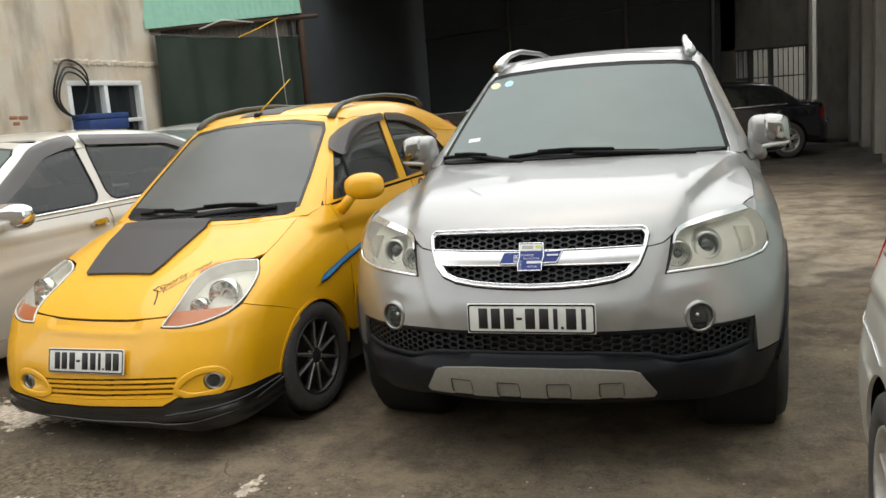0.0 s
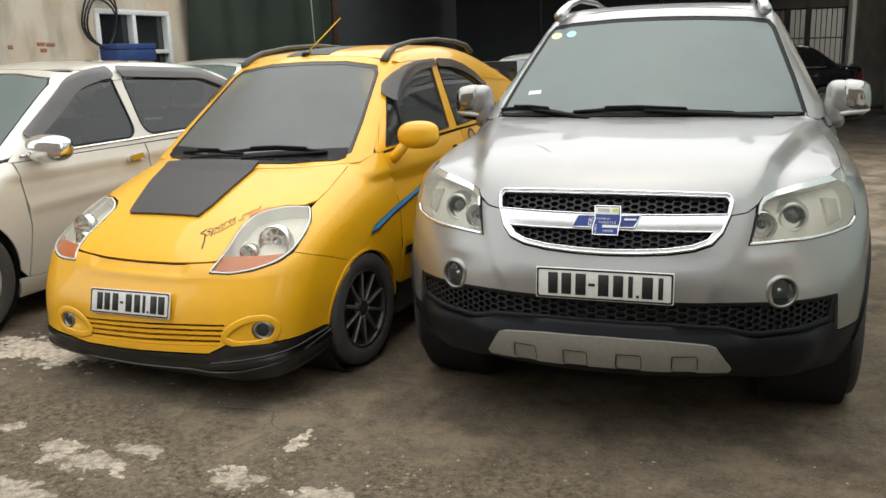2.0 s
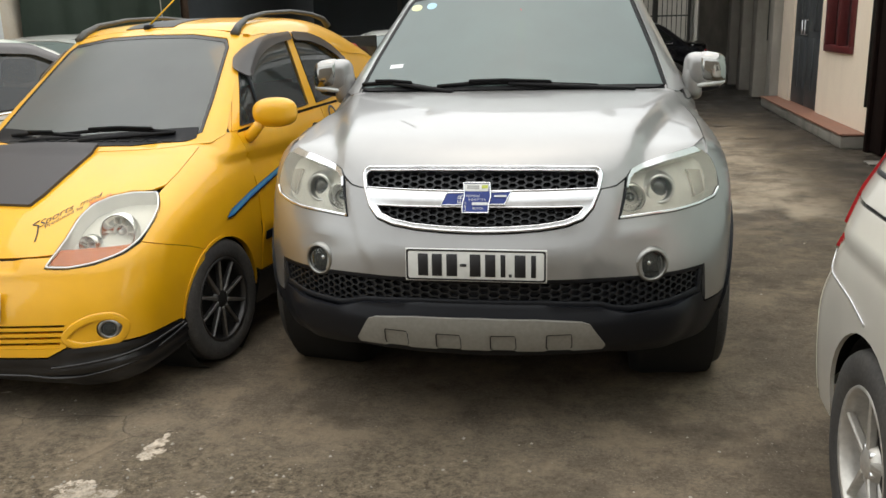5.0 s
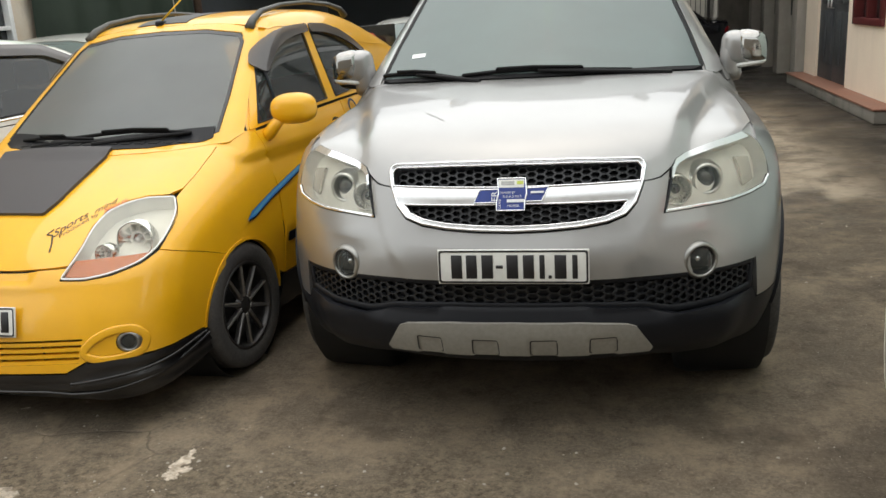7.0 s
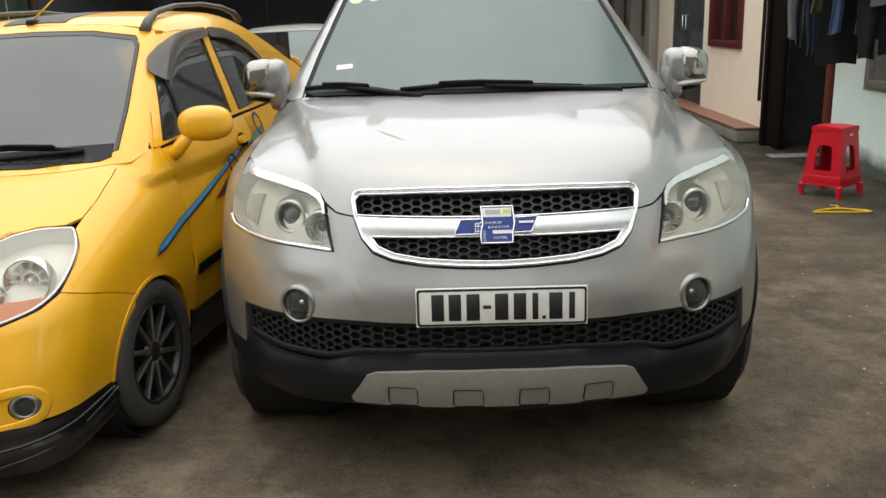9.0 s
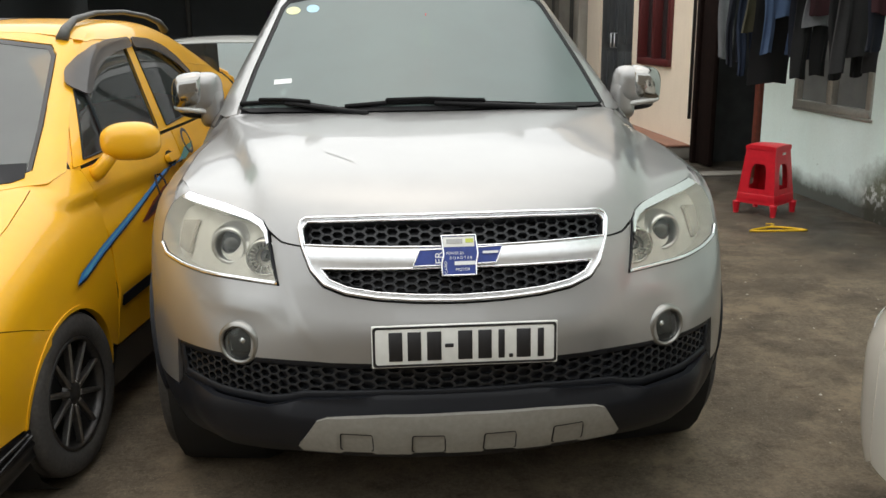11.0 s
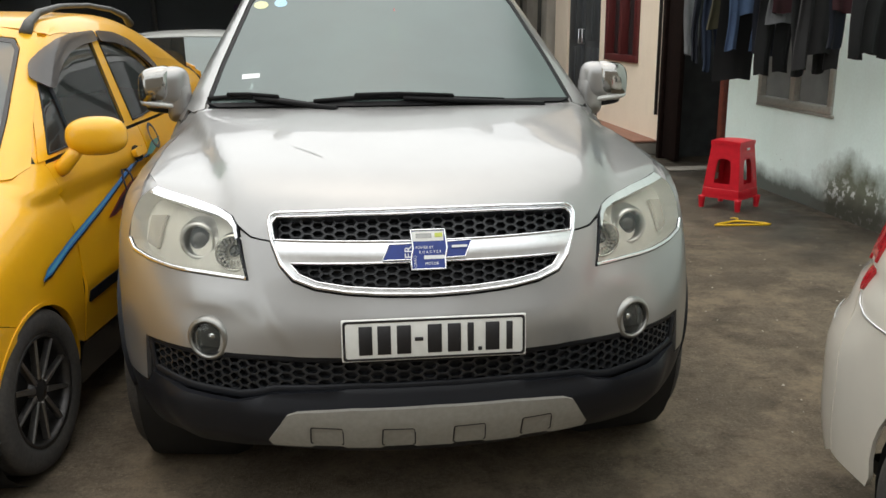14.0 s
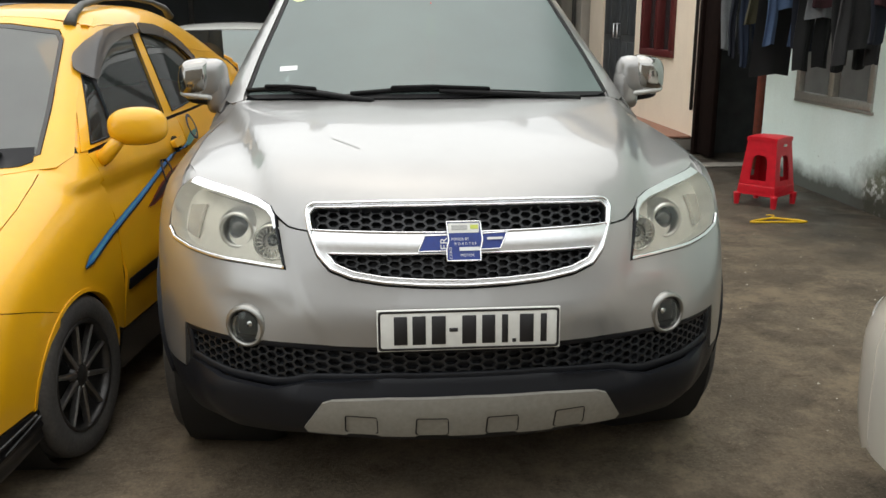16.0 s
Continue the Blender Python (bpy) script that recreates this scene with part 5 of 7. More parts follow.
    # head lamps
    for k in (1, -1):
        out = lamp_half if k > 0 else mirrored(lamp_half)
        lamp = part("headlight", skin(S, "wrap", out, (), -0.048, 0.0, 0.03, 0.02), LAMP_GREY, car, "clear headlight with two round reflectors and chrome brow")
        wall = skin(S, "wrap", out, (), 0.0, 0.048, 0.03, 0.014)
        bm = bmesh.new()
        bm.from_mesh(wall)
        bmesh.ops.delete(bm, geom=[f for f in bm.faces if len(f.verts) == 3], context="FACES")
        part("lamp_housing", bm, LAMP_GREY, lamp)
        for c, z, r in ((0.83, 0.874, 0.052), (0.615, 0.853, 0.046)):
            p = S.at("wrap", [(k * c, z)], 0)[0]
            n = S.normal(p[None])[0]
            d = Vector((n[0] * 0.55, n[1] - 0.35, 0)).normalized()
            m = Matrix.Translation(Vector(p) - Vector(n) * 0.072) @ d.to_track_quat("Z", "Y").to_matrix().to_4x4()
            if c > 0.7:
                part("reflector", moved(lathe([(r * 0.70, 0.020), (r * 0.78, 0.046), (r * 0.86, 0.052), (r * 0.98, 0.050), (r * 1.10, 0.036), (r * 1.16, 0.0)], 40, "z"), m), SATIN, lamp)
                part("projector", moved(lathe([(0.0, 0.046), (r * 0.3, 0.043), (r * 0.55, 0.034), (r * 0.70, 0.020), (r * 0.72, 0.0)], 36, "z"), m), PROJECTOR, lamp, "dark glass projector lens")
            else:
                part("reflector", moved(lathe([(r * 0.30, 0.0), (r * 0.5, 0.006), (r * 0.8, 0.024), (r * 0.97, 0.052), (r * 1.06, 0.054), (r * 1.12, 0.0)], 40, "z"), m), REFLECTOR, lamp)
                for i in range(20):
                    a = 2 * math.pi * i / 20
                    part("reflector_rib", moved(box(r * 0.52, r * 0.92, -0.0018, 0.0018, 0.012, 0.050, 0.001, 1), m @ Matrix.Rotation(a, 4, "Z")), REFLECTOR, lamp)
                part("bulb_cap", moved(lathe([(0.0, 0.046), (r * 0.26, 0.042), (r * 0.36, 0.028), (r * 0.36, 0.0)], 24, "z"), m), PROJECTOR, lamp)
        q = [(k * a, b) for a, b in ((1.05, 0.812), (1.13, 0.822), (1.15, 0.90), (1.06, 0.915))]
        part("side_reflector", skin(S, "wrap", q, (), -0.036, 0.01, 0.02, 0.02), mat("pale_reflector", (0.82, 0.79, 0.74), 0.2, 0.4, grain=0.1), lamp)
        part("lens", skin(S, "wrap", out, (), 0.001, 0.0, 0.03, 0.02), LENS, lamp)
        part("lamp_rim", strip(S, "wrap", [(k * a, b) for a, b in lamp_half[3:11]], 0.010, 0.004, -0.003), PLASTIC, lamp)
        part("brow", skin(S, "wrap", [(k * a, b) for a, b in ((1.165, 0.965), (0.90, 0.950), (0.67, 0.930), (0.60, 0.919), (0.563, 0.897), (0.548, 0.868), (0.557, 0.864), (0.581, 0.893), (0.615, 0.906), (0.68, 0.916), (0.90, 0.935), (1.165, 0.950))], (), 0.007, 0.012, 0.02, 0.014), CHROME if k < 0 else SATIN, lamp, "chrome brow strip over the lamp")
        part("lamp_under_rim", strip(S, "wrap", [(k * a, b) for a, b in lamp_half[5:11]], 0.010, 0.004, 0.002), CHROME, lamp)
        # fog lamps
        p = S.at("wrap", [(k * 0.647, 0.611)], 0)[0]
        n = S.normal(p[None])[0]
        m = Matrix.Translation(p) @ Vector((n[0] * 0.8, n[1], 0)).normalized().to_track_quat("Z", "Y").to_matrix().to_4x4()
        fog = part("fog_lamp", moved(lathe([(0.045, -0.03), (0.046, 0.002), (0.048, 0.010), (0.053, 0.010), (0.060, 0.002), (0.062, -0.02)], 40, "z"), m), FOG_RING, car, "round fog lamp with satin metal ring")
        part("reflector", moved(lathe([(0.0, -0.045), (0.02, -0.04), (0.035, -0.02), (0.043, 0.0)], 32, "z"), m), REFLECTOR, fog)
        part("bulb_cap", moved(lathe([(0.0, -0.012), (0.010, -0.014), (0.013, -0.022), (0.013, -0.045)], 20, "z"), m), CHROME, fog)
        part("lens", moved(lathe([(0.0, 0.008), (0.02, 0.007), (0.036, 0.003), (0.047, -0.003)], 32, "z"), m), FOG_GLASS, fog)
        # fender, doors, sill, arch
        side = "left" if k > 0 else "right"
        top = [(p[1], p[2]) for p in S.at("top", [(k * a, b) for a, b in dense(seam, 0.04, False)], 0)]
        arch = [(0.89 + 0.40 * math.cos(a), 0.36 + 0.40 * math.sin(a)) for a in np.linspace(math.pi, 0, 24)]
        fender = [(0.49, 0.44)] + [(y, z) for y, z in arch if z > 0.44 and y > 0.492] + [(1.30, 0.45), (1.325, 0.80), (1.345, 1.05)] + top[::-1] + [(0.50, 0.94), (0.492, 0.85)]
        part("fender", skin(S, side, fender, (), 0.0, 0.012, 0.03, 0.02), SILVER, car)
        ringp = arch + [(0.89 + 0.355 * math.cos(a), 0.36 + 0.355 * math.sin(a)) for a in np.linspace(0, math.pi, 24)]
        part("arch_trim", skin(S, side, ringp, (), 0.012, 0.03, 0.03, 0.02), PLASTIC, car)
        for y0, y1 in ((1.33, 2.40), (2.41, 3.25)):
            part("door", skin(S, side, [(y0, 0.36), (y1, 0.36), (y1, 1.06), (y0 + (0.02 if y0 < 2 else 0), 1.06)], (), 0.0, 0.012, 0.05, 0.04), SILVER, car)
        part("rear_quarter", skin(S, side, [(3.26, 0.36), (4.55, 0.36), (4.5, 1.06), (3.26, 1.06)], (), 0.0, 0.012, 0.06, 0.05), SILVER, car)
        part("sill", skin(S, side, [(1.2, 0.2), (3.2, 0.2), (3.2, 0.35), (1.25, 0.35)], (), 0.004, 0.02, 0.06, 0.05), PLASTIC, car)
        part("side_window", skin(S, side, [(1.53, 1.09), (2.36, 1.09), (2.36, 1.55), (2.11, 1.535)], (), -0.002, 0.006, 0.05, 0.04), TINTED, car)
        part("side_window", skin(S, side, [(2.44, 1.09), (3.7, 1.09), (3.55, 1.52), (2.44, 1.56)], (), -0.002, 0.006, 0.05, 0.04), TINTED, car)
        part("pillar_trim", skin(S, side, [(1.36, 1.065), (4.2, 1.065), (4.05, 1.57), (2.06, 1.60)], [[(1.52, 1.085), (3.72, 1.085), (3.56, 1.53), (2.10, 1.545)]], 0.0, 0.01, 0.05, 0.03), SILVER, car)
        part("side_lining", skin(S, side, [(1.36, 1.0), (4.2, 1.0), (4.05, 1.57), (2.06, 1.61), (1.46, 1.2)], [[(1.54, 1.09), (3.70, 1.09), (3.55, 1.52), (2.11, 1.54)]], -0.016, 0, 0.06, 0.04), SEAT_DARK, car)
        rail = [(k * 0.53, 1.97, 1.60), (k * 0.515, 2.04, 1.64), (k * 0.50, 2.12, 1.672), (k * 0.49, 2.4, 1.705), (k * 0.485, 3.0, 1.712), (k * 0.485, 3.6, 1.68), (k * 0.49, 3.8, 1.64), (k * 0.50, 3.84, 1.59)]
        part("roof_rail", tube(rail, [0.032, 0.026, 0.019, 0.015, 0.015, 0.016, 0.022, 0.028], 10), SATIN, car, "silver roof rail")
        # mirrors: silver arm housing, dark chrome cap, clear indicator under it
        out = 0.005 if k > 0 else 0.0
        mir = part("mirror", egg(k * (0.886 + out), 1.53, 1.178, 0.092, 0.072, 0.082, 0.62, 0.8, 0.62, k * -0.010), SILVER, car, "silver and chrome door mirror with clear indicator")
        part("mirror_arm", egg(k * (0.838 + out), 1.535, 1.130, 0.046, 0.066, 0.085, 0.5, 0.75, 0.5), SILVER, mir)
        part("mirror_cover", egg(k * (0.918 + out), 1.526, 1.187, 0.068, 0.082, 0.076, 0.62, 0.8, 0.62, k * -0.010), DARK_CHROME, mir, "chrome mirror cover")
        part("mirror_lower", egg(k * (0.905 + out), 1.535, 1.100, 0.060, 0.055, 0.018, 0.7, 0.8, 0.7, k * 0.008), PLASTIC, mir)
        part("indicator", egg(k * (0.912 + out), 1.523, 1.120, 0.072, 0.070, 0.016, 0.6, 0.7, 0.7, k * 0.010), CLEAR_PLASTIC, mir, "clear indicator strip")
        part("mirror_foot", tube([(k * 0.785, 1.50, 1.02), (k * 0.805 + k * out * 0.5, 1.51, 1.06), (k * 0.832 + k * out * 0.8, 1.52, 1.10)], [0.036, 0.036, 0.040], 12), SILVER, mir)
        wheel(car, pose(k * 0.79, 0.89, 0.355, 0, 0, 0 if k > 0 else 180), 0.355, 0.235, 0.22, 5, False, ALLOY)
        wheel(car, pose(k * 0.79, 3.60, 0.355, 0, 0, 0 if k > 0 else 180), 0.355, 0.235, 0.22, 5, False, ALLOY)
        part("arch_liner", lathe([(0.40, k * 0.86), (0.42, k * 0.60), (0.40, k * 0.55), (0.1, k * 0.54)], 28), DARK, car).location = (0, 0.89, 0.37)
    # glass and roof
    screen = both([(0, 1.136), (0.3, 1.134), (0.55, 1.126), (0.66, 1.120), (0.705, 1.130), (0.663, 1.27), (0.572, 1.515), (0.545, 1.545), (0.45, 1.560), (0.2, 1.572), (0, 1.575)])
    part("windscreen", skin(G, "wrap", inset(screen, 0.004), (), 0.0, 0.004, 0.04, 0.02), SCREEN, car, "windscreen with pale film for dust and sky sheen")
    part("screen_border", skin(G, "wrap", screen, [inset(screen, 0.013)], 0.0015, 0.006, 0.03, 0.02), BLACK_EDGE, car)
    outer = [(0.76, 1.098), (0.795, 1.105), (0.735, 1.28), (0.632, 1.52), (0.58, 1.59), (0.45, 1.63), (0, 1.652)]
    inner = [(0.712, 1.112), (0.712, 1.128), (0.669, 1.27), (0.578, 1.517), (0.549, 1.551), (0.45, 1.566), (0.2, 1.578), (0, 1.581)]
    arch_loop = outer + [(-x, z) for x, z in outer[-2::-1]] + [(-x, z) for x, z in inner] + inner[-2::-1]
    part("windscreen_frame", skin(G, "wrap", arch_loop, (), 0.0015, 0.02, 0.02, 0.014), SILVER, car)
    part("roof", skin(S, "top", both([(0, 1.98), (0.3, 2.0), (0.50, 2.02), (0.56, 2.06), (0.585, 2.3), (0.58, 3.0), (0.59, 4.1), (0, 4.2)]), (), 0.002, 0.012, 0.05, 0.04), SILVER, car)
    part("headlining", skin(S, "top", both([(0, 2.0), (0.56, 2.06), (0.60, 2.5), (0.57, 4.1), (0, 4.2)]), (), -0.016, 0, 0.08, 0.06), SEAT_DARK, car)
    part("tailgate", box(-0.80, 0.80, 4.38, 4.44, 0.3, 1.2, 0.02), SILVER, car)
    part("rear_window", box(-0.58, 0.58, 4.25, 4.27, 1.15, 1.55, 0.005), TINTED, car)
    part("cowl", skin(S, "top", both([(0, 0.98), (0.6, 1.17), (0.74, 1.31), (0.74, 1.44), (0.3, 1.20), (0, 1.14)]), (), -0.012, 0.0, 0.04, 0.03), PLASTIC, car)
    on_glass = lambda pts, up: [(x, 1.0 + (z - 1.10) * 1.72 + 0.6 * x * x - up, z) for x, z in pts]
    wiper(car, on_glass([(0.56, 1.118), (0.42, 1.134), (0.20, 1.150), (0.02, 1.160)], 0.030), on_glass([(0.40, 1.142), (0.20, 1.155), (0.0, 1.165), (-0.15, 1.162), (-0.30, 1.150)], 0.018))
    wiper(car, on_glass([(-0.22, 1.126), (-0.34, 1.142), (-0.45, 1.152), (-0.52, 1.156)], 0.030), on_glass([(-0.33, 1.142), (-0.43, 1.154), (-0.53, 1.159), (-0.62, 1.156), (-0.70, 1.148)], 0.018))
    for s in (-1, 1):
        part("fender_flange", skin(S, "top", [(s * a, b) for a, b in ((0.74, 0.50), (0.862, 0.50), (0.868, 0.9), (0.84, 1.25), (0.79, 1.38), (0.70, 1.36), (0.74, 1.10))], (), -0.007, 0, 0.03, 0.02), SILVER, car)
    seats_and_dash(car, 0.36, 1.55, 1.10, 0.68, SEAT_DARK, 0.36)
    # things stuck inside the windscreen
    for x, z, rx, rz, mt in ((-0.52, 1.500, 0.032, 0.013, PALE_LIME), (-0.435, 1.507, 0.028, 0.013, PALE_CYAN)):
        part("round_sticker", skin(G, "wrap", ring(x, z, rx, rz * 1.3, 20), (), 0.0012, 0, 0.03, 0.03), mt, car)
    part("white_sticker", skin(G, "wrap", [(-0.575, 1.215), (-0.505, 1.222), (-0.505, 1.238), (-0.575, 1.232)], (), 0.0012, 0, 0.03, 0.03), WHITE, car)
    for x in (-0.17, 0.05):
        part("visor_label", box(x - 0.05, x + 0.05, 1.86, 1.865, 1.40, 1.42), WHITE, car)
    scratch = part("scratch", decal(S, "top", *flat_mesh([(-0.352, 0.55), (-0.27, 0.44), (-0.266, 0.442), (-0.346, 0.552)], (), 0.05, 0.03), 0.0008), FOG_RING, car, "thin scratch in the hood paint")
    number_plate(pose(-0.197, 3.310, 0.644, -3), [(-0.175, 0.034, 0, 0.075), (-0.128, 0.034, 0, 0.075), (-0.078, 0.036, 0, 0.075), (-0.040, 0.022, 0, 0.010), (0.0, 0.036, 0, 0.075), (0.050, 0.034, 0, 0.075), (0.092, 0.016, 0, 0.075), (0.116, 0.010, -0.032, 0.010), (0.148, 0.036, 0, 0.075), (0.192, 0.016, 0, 0.075)], "long white number plate with black characters on the suv")
    charm = thing("hanging_charm", pose(-0.19, 4.95, 1.12), "red and gold lucky charm with tassel hanging behind windscreen", "charm")
    part("cord", tube([(0, 0, 0.0), (0, 0, 0.36)], 0.002, 5), RED, charm)
    part("knot", lathe([(0, 0.31), (0.02, 0.29), (0.012, 0.26), (0.024, 0.24), (0.008, 0.20), (0, 0.19)], 12, "z"), LIME, charm, "gold knot")
    part("tassel", lathe([(0, 0.19), (0.012, 0.18), (0.018, 0.05), (0, 0.04)], 12, "z"), RED, charm)
    part("bead", lathe([(0, 0.06), (0.02, 0.04), (0.026, 0.01), (0, -0.02)], 12, "z"), LIME, charm)


suv()


# ---- the yellow hatchback ----
hatch_front = curve([(0.10, 0.04), (0.16, 0.0), (0.30, -0.005), (0.42, 0.012), (0.52, 0.05), (0.60, 0.09), (0.66, 0.16), (0.74, 0.30), (0.9, 0.7)])
hatch_hood = curve([(0.0, 0.56), (0.15, 0.655), (0.35, 0.77), (0.6, 0.875), (0.9, 0.965), (1.1, 0.99), (3.4, 0.98)])
hatch_side = curve([(0.12, 0.69), (0.30, 0.725), (0.50, 0.745), (0.70, 0.735), (0.85, 0.705), (0.96, 0.67), (1.1, 0.64)])
hatch_roof = curve([(0.9, 1.25), (1.3, 1.39), (1.6, 1.455), (2.0, 1.48), (2.4, 1.455), (2.8, 1.37), (3.3, 1.20)])


def hatch_field(x, y, z):
    a = np.abs(x)
    front = hatch_front(z) + 0.12 * a * a + 1.6 * np.maximum(a - 0.48, 0) ** 2 - y
    top = z - (hatch_hood(y) - 0.10 * a * a - 0.5 * np.maximum(a - 0.45, 0) ** 2)
    arch = 0.012 * np.exp(-((y - 0.68) / 0.36) ** 2)
    side = a - (hatch_side(z) + arch)
    low = smax(smax(front, top, 0.06), smax(side, 0.10 - z, 0.05), 0.11)
    low = np.maximum(low, y - 3.48)
    screen = (0.86 + (z - 0.96) * 1.30 + 0.22 * a * a - y) * 0.6
    cab = smax(smax(screen, z - (hatch_roof(y) - 0.09 * a * a), 0.06), a - (0.70 - (z - 0.92) * 0.34 - 0.09 * step01(y, 1.9, 3.2)), 0.09)
    cab = np.maximum(np.maximum(cab, y - 3.40 + 0.35 * (z - 0.9)), 0.85 - z)
    return np.minimum(low, cab)


HATCH = Shape(hatch_field, 0.30, 0.70)
HATCH.length = 3.48
HATCH_STRAIGHT = Shape(hatch_field, 3.0, 1.0)
CAST = pose(-2.235, 3.36, 0, 0, -1, -8)


def hatch():
    car = thing("hatchback", CAST, "small yellow hatchback with black bonnet film and black lip", "car", "parked cars")
    S, G = HATCH, HATCH_STRAIGHT
    lamp_half = [(0.415, 0.566), (0.455, 0.62), (0.476, 0.66), (0.490, 0.712), (0.545, 0.750), (0.68, 0.772), (0.86, 0.783), (1.02, 0.778), (0.975, 0.735), (0.885, 0.677), (0.82, 0.637), (0.745, 0.605), (0.625, 0.578), (0.52, 0.566)]
    mouth = [(-0.25, 0.238), (0.10, 0.250), (0.475, 0.274), (0.508, 0.366), (0.10, 0.344), (-0.292, 0.326)]
    part("inner_shell", skin(S, "wrap", [(-1.2, 0.12), (1.2, 0.12), (1.2, 0.66), (-1.2, 0.66)], [mouth, lamp_half, mirrored(lamp_half)], -0.012, 0, 0.05, 0.04), DARK, car)
    part("upper_shell", skin(S, "top", [(-0.62, 0.62), (-0.40, 0.48), (-0.30, 0.22), (0.30, 0.22), (0.40, 0.48), (0.62, 0.62), (0.62, 3.4), (-0.62, 3.4)], [[(-0.55, 1.0), (0.55, 1.0), (0.5, 3.2), (-0.5, 3.2)]], -0.014, 0, 0.06, 0.05), DARK, car)
    # hood between the lamps
    edge = [(0, 0.590), (0.2, 0.592), (0.36, 0.600), (0.435, 0.606), (0.462, 0.658), (0.475, 0.713), (0.535, 0.756), (0.68, 0.778), (0.86, 0.789), (1.0, 0.787)]
    half = wrap_to_top(S, dense(edge, 0.02, False)) + [(0.632, 0.56), (0.630, 0.66), (0.612, 0.80), (0.59, 0.905), (0.5, 0.87), (0.3, 0.79), (0, 0.755)]
    seam = [(0.637, 0.52), (0.633, 0.66), (0.6155, 0.80), (0.5935, 0.905)]
    part("hood", skin(S, "top", both(half), (), 0.0, 0.010, 0.02, 0.014), YELLOW, car)
    film = [(-0.275, 0.325), (0.15, 0.325), (0.165, 0.40), (0.155, 0.77), (-0.455, 0.79), (-0.40, 0.60)]
    part("bonnet_film", skin(S, "top", rounded(film, 0.012), (), 0.013, 0.018, 0.03, 0.02), MATT_BLACK, car, "raised matt black film panel on bonnet")
    # bumper
    brow = [(1.10, 0.275), (1.19, 0.40), (1.255, 0.52), (1.08, 0.565), (0.92, 0.606), (0.83, 0.628), (0.75, 0.597), (0.63, 0.570), (0.52, 0.559), (0.408, 0.559), (0.43, 0.598), (0.36, 0.594), (0.2, 0.586), (0, 0.584)]
    lip_top = [(-1.10, 0.262), (-0.85, 0.252), (-0.60, 0.245), (-0.40, 0.226), (-0.28, 0.212), (0.0, 0.216), (0.42, 0.238), (0.505, 0.280), (0.62, 0.288), (0.85, 0.280), (1.10, 0.275)]
    ring_out = lip_top + brow[1:] + [(-a, b) for a, b in brow[::-1][1:-1]]
    lowerb = [(a, b - 0.006) for a, b in lip_top] + [(1.10, 0.185), (0.85, 0.150), (0.5, 0.124), (0, 0.106), (-0.5, 0.096), (-0.85, 0.110), (-1.10, 0.142)]
    FOGS = {1: (0.665, 0.337), -1: (-0.415, 0.298)}
    pods = lambda U: -0.008 * np.exp(-(((np.abs(U[:, 0] - 0.125) - 0.50) / 0.10) ** 2 + ((U[:, 1] - 0.318) / 0.045) ** 2) ** 2)
    dip = lambda U: -0.009 * step01(U[:, 1], 0.545, 0.553) * step01(np.abs(U[:, 0]), 0.30, 0.24) + 0.006 * np.exp(-((U[:, 1] - 0.535) / 0.016) ** 2) * np.exp(-(U[:, 0] / 0.30) ** 4) + pods(U)
    part("bumper", skin(S, "wrap", ring_out, [mouth] + [ring(*FOGS[k], 0.045, 0.040) for k in (1, -1)], 0.0, 0.011, 0.010, 0.009, dip), YELLOW, car)
    part("mouth_back", skin(S, "wrap", mouth, (), -0.05, 0, 0.05, 0.03), DARK, car)
    low_edge, top_edge = np.array(mouth[:3]), np.array([mouth[5], mouth[4], mouth[3]])
    for i in range(4):
        f0, f1 = (i + 0.04) / 4, (i + 0.62) / 4
        band = [tuple(p) for p in low_edge + f0 * (top_edge - low_edge)] + [tuple(p) for p in (low_edge + f1 * (top_edge - low_edge))[::-1]]
        part("grille_slat", skin(S, "wrap", band, (), -0.003, 0.025, 0.02, 0.014, lambda U: 0.0 * U[:, 0]), YELLOW, car)
    for x in (-0.08, 0.13, 0.32):
        part("grille_rib", skin(S, "wrap", [(x, 0.255), (x + 0.008, 0.255), (x + 0.008, 0.345), (x, 0.345)], (), -0.015, 0.02, 0.03, 0.02), DARK, car)
    lip_low = lambda q: np.interp(q, (-1.10, -0.85, -0.5, 0, 0.5, 0.85, 1.10), (0.142, 0.110, 0.096, 0.106, 0.124, 0.150, 0.185))
    lip_high = lambda q: np.interp(q, [p[0] for p in lip_top], [p[1] for p in lip_top])

    def flare(U):
        """Upper band, a groove, a rolled lower edge that sweeps up at both ends."""
        h = (U[:, 1] - lip_low(U[:, 0])) / (lip_high(U[:, 0]) - lip_low(U[:, 0]))
        wide = step01(np.abs(U[:, 0] - 0.1), 0.36, 0.46)
        return 0.004 + 0.009 * step01(h, 0.58, 0.52) - 0.006 * step01(h, 0.40, 0.34) * step01(h, 0.12, 0.18) + 0.005 * wide * step01(h, 0.95, 0.80) - 0.005 * np.exp(-((h - 0.72) / 0.06) ** 2) * wide

    part("front_lip", skin(S, "wrap", lowerb, (), 0.0, 0.03, 0.009, 0.009, flare), GLOSS_LIP, car, "gloss black add-on front lip")
    part("lip_ridge", strip(S, "wrap", [(-0.62, 0.178), (-0.36, 0.150), (0.0, 0.152), (0.32, 0.166), (0.42, 0.160), (0.55, 0.170), (0.78, 0.205), (1.02, 0.250)], 0.012, 0.007, 0.012), GLOSS_LIP, car)
    part("lip_ridge", strip(S, "wrap", [(0.44, 0.200), (0.60, 0.222), (0.82, 0.246), (1.0, 0.262)], 0.010, 0.006, 0.010), GLOSS_LIP, car)
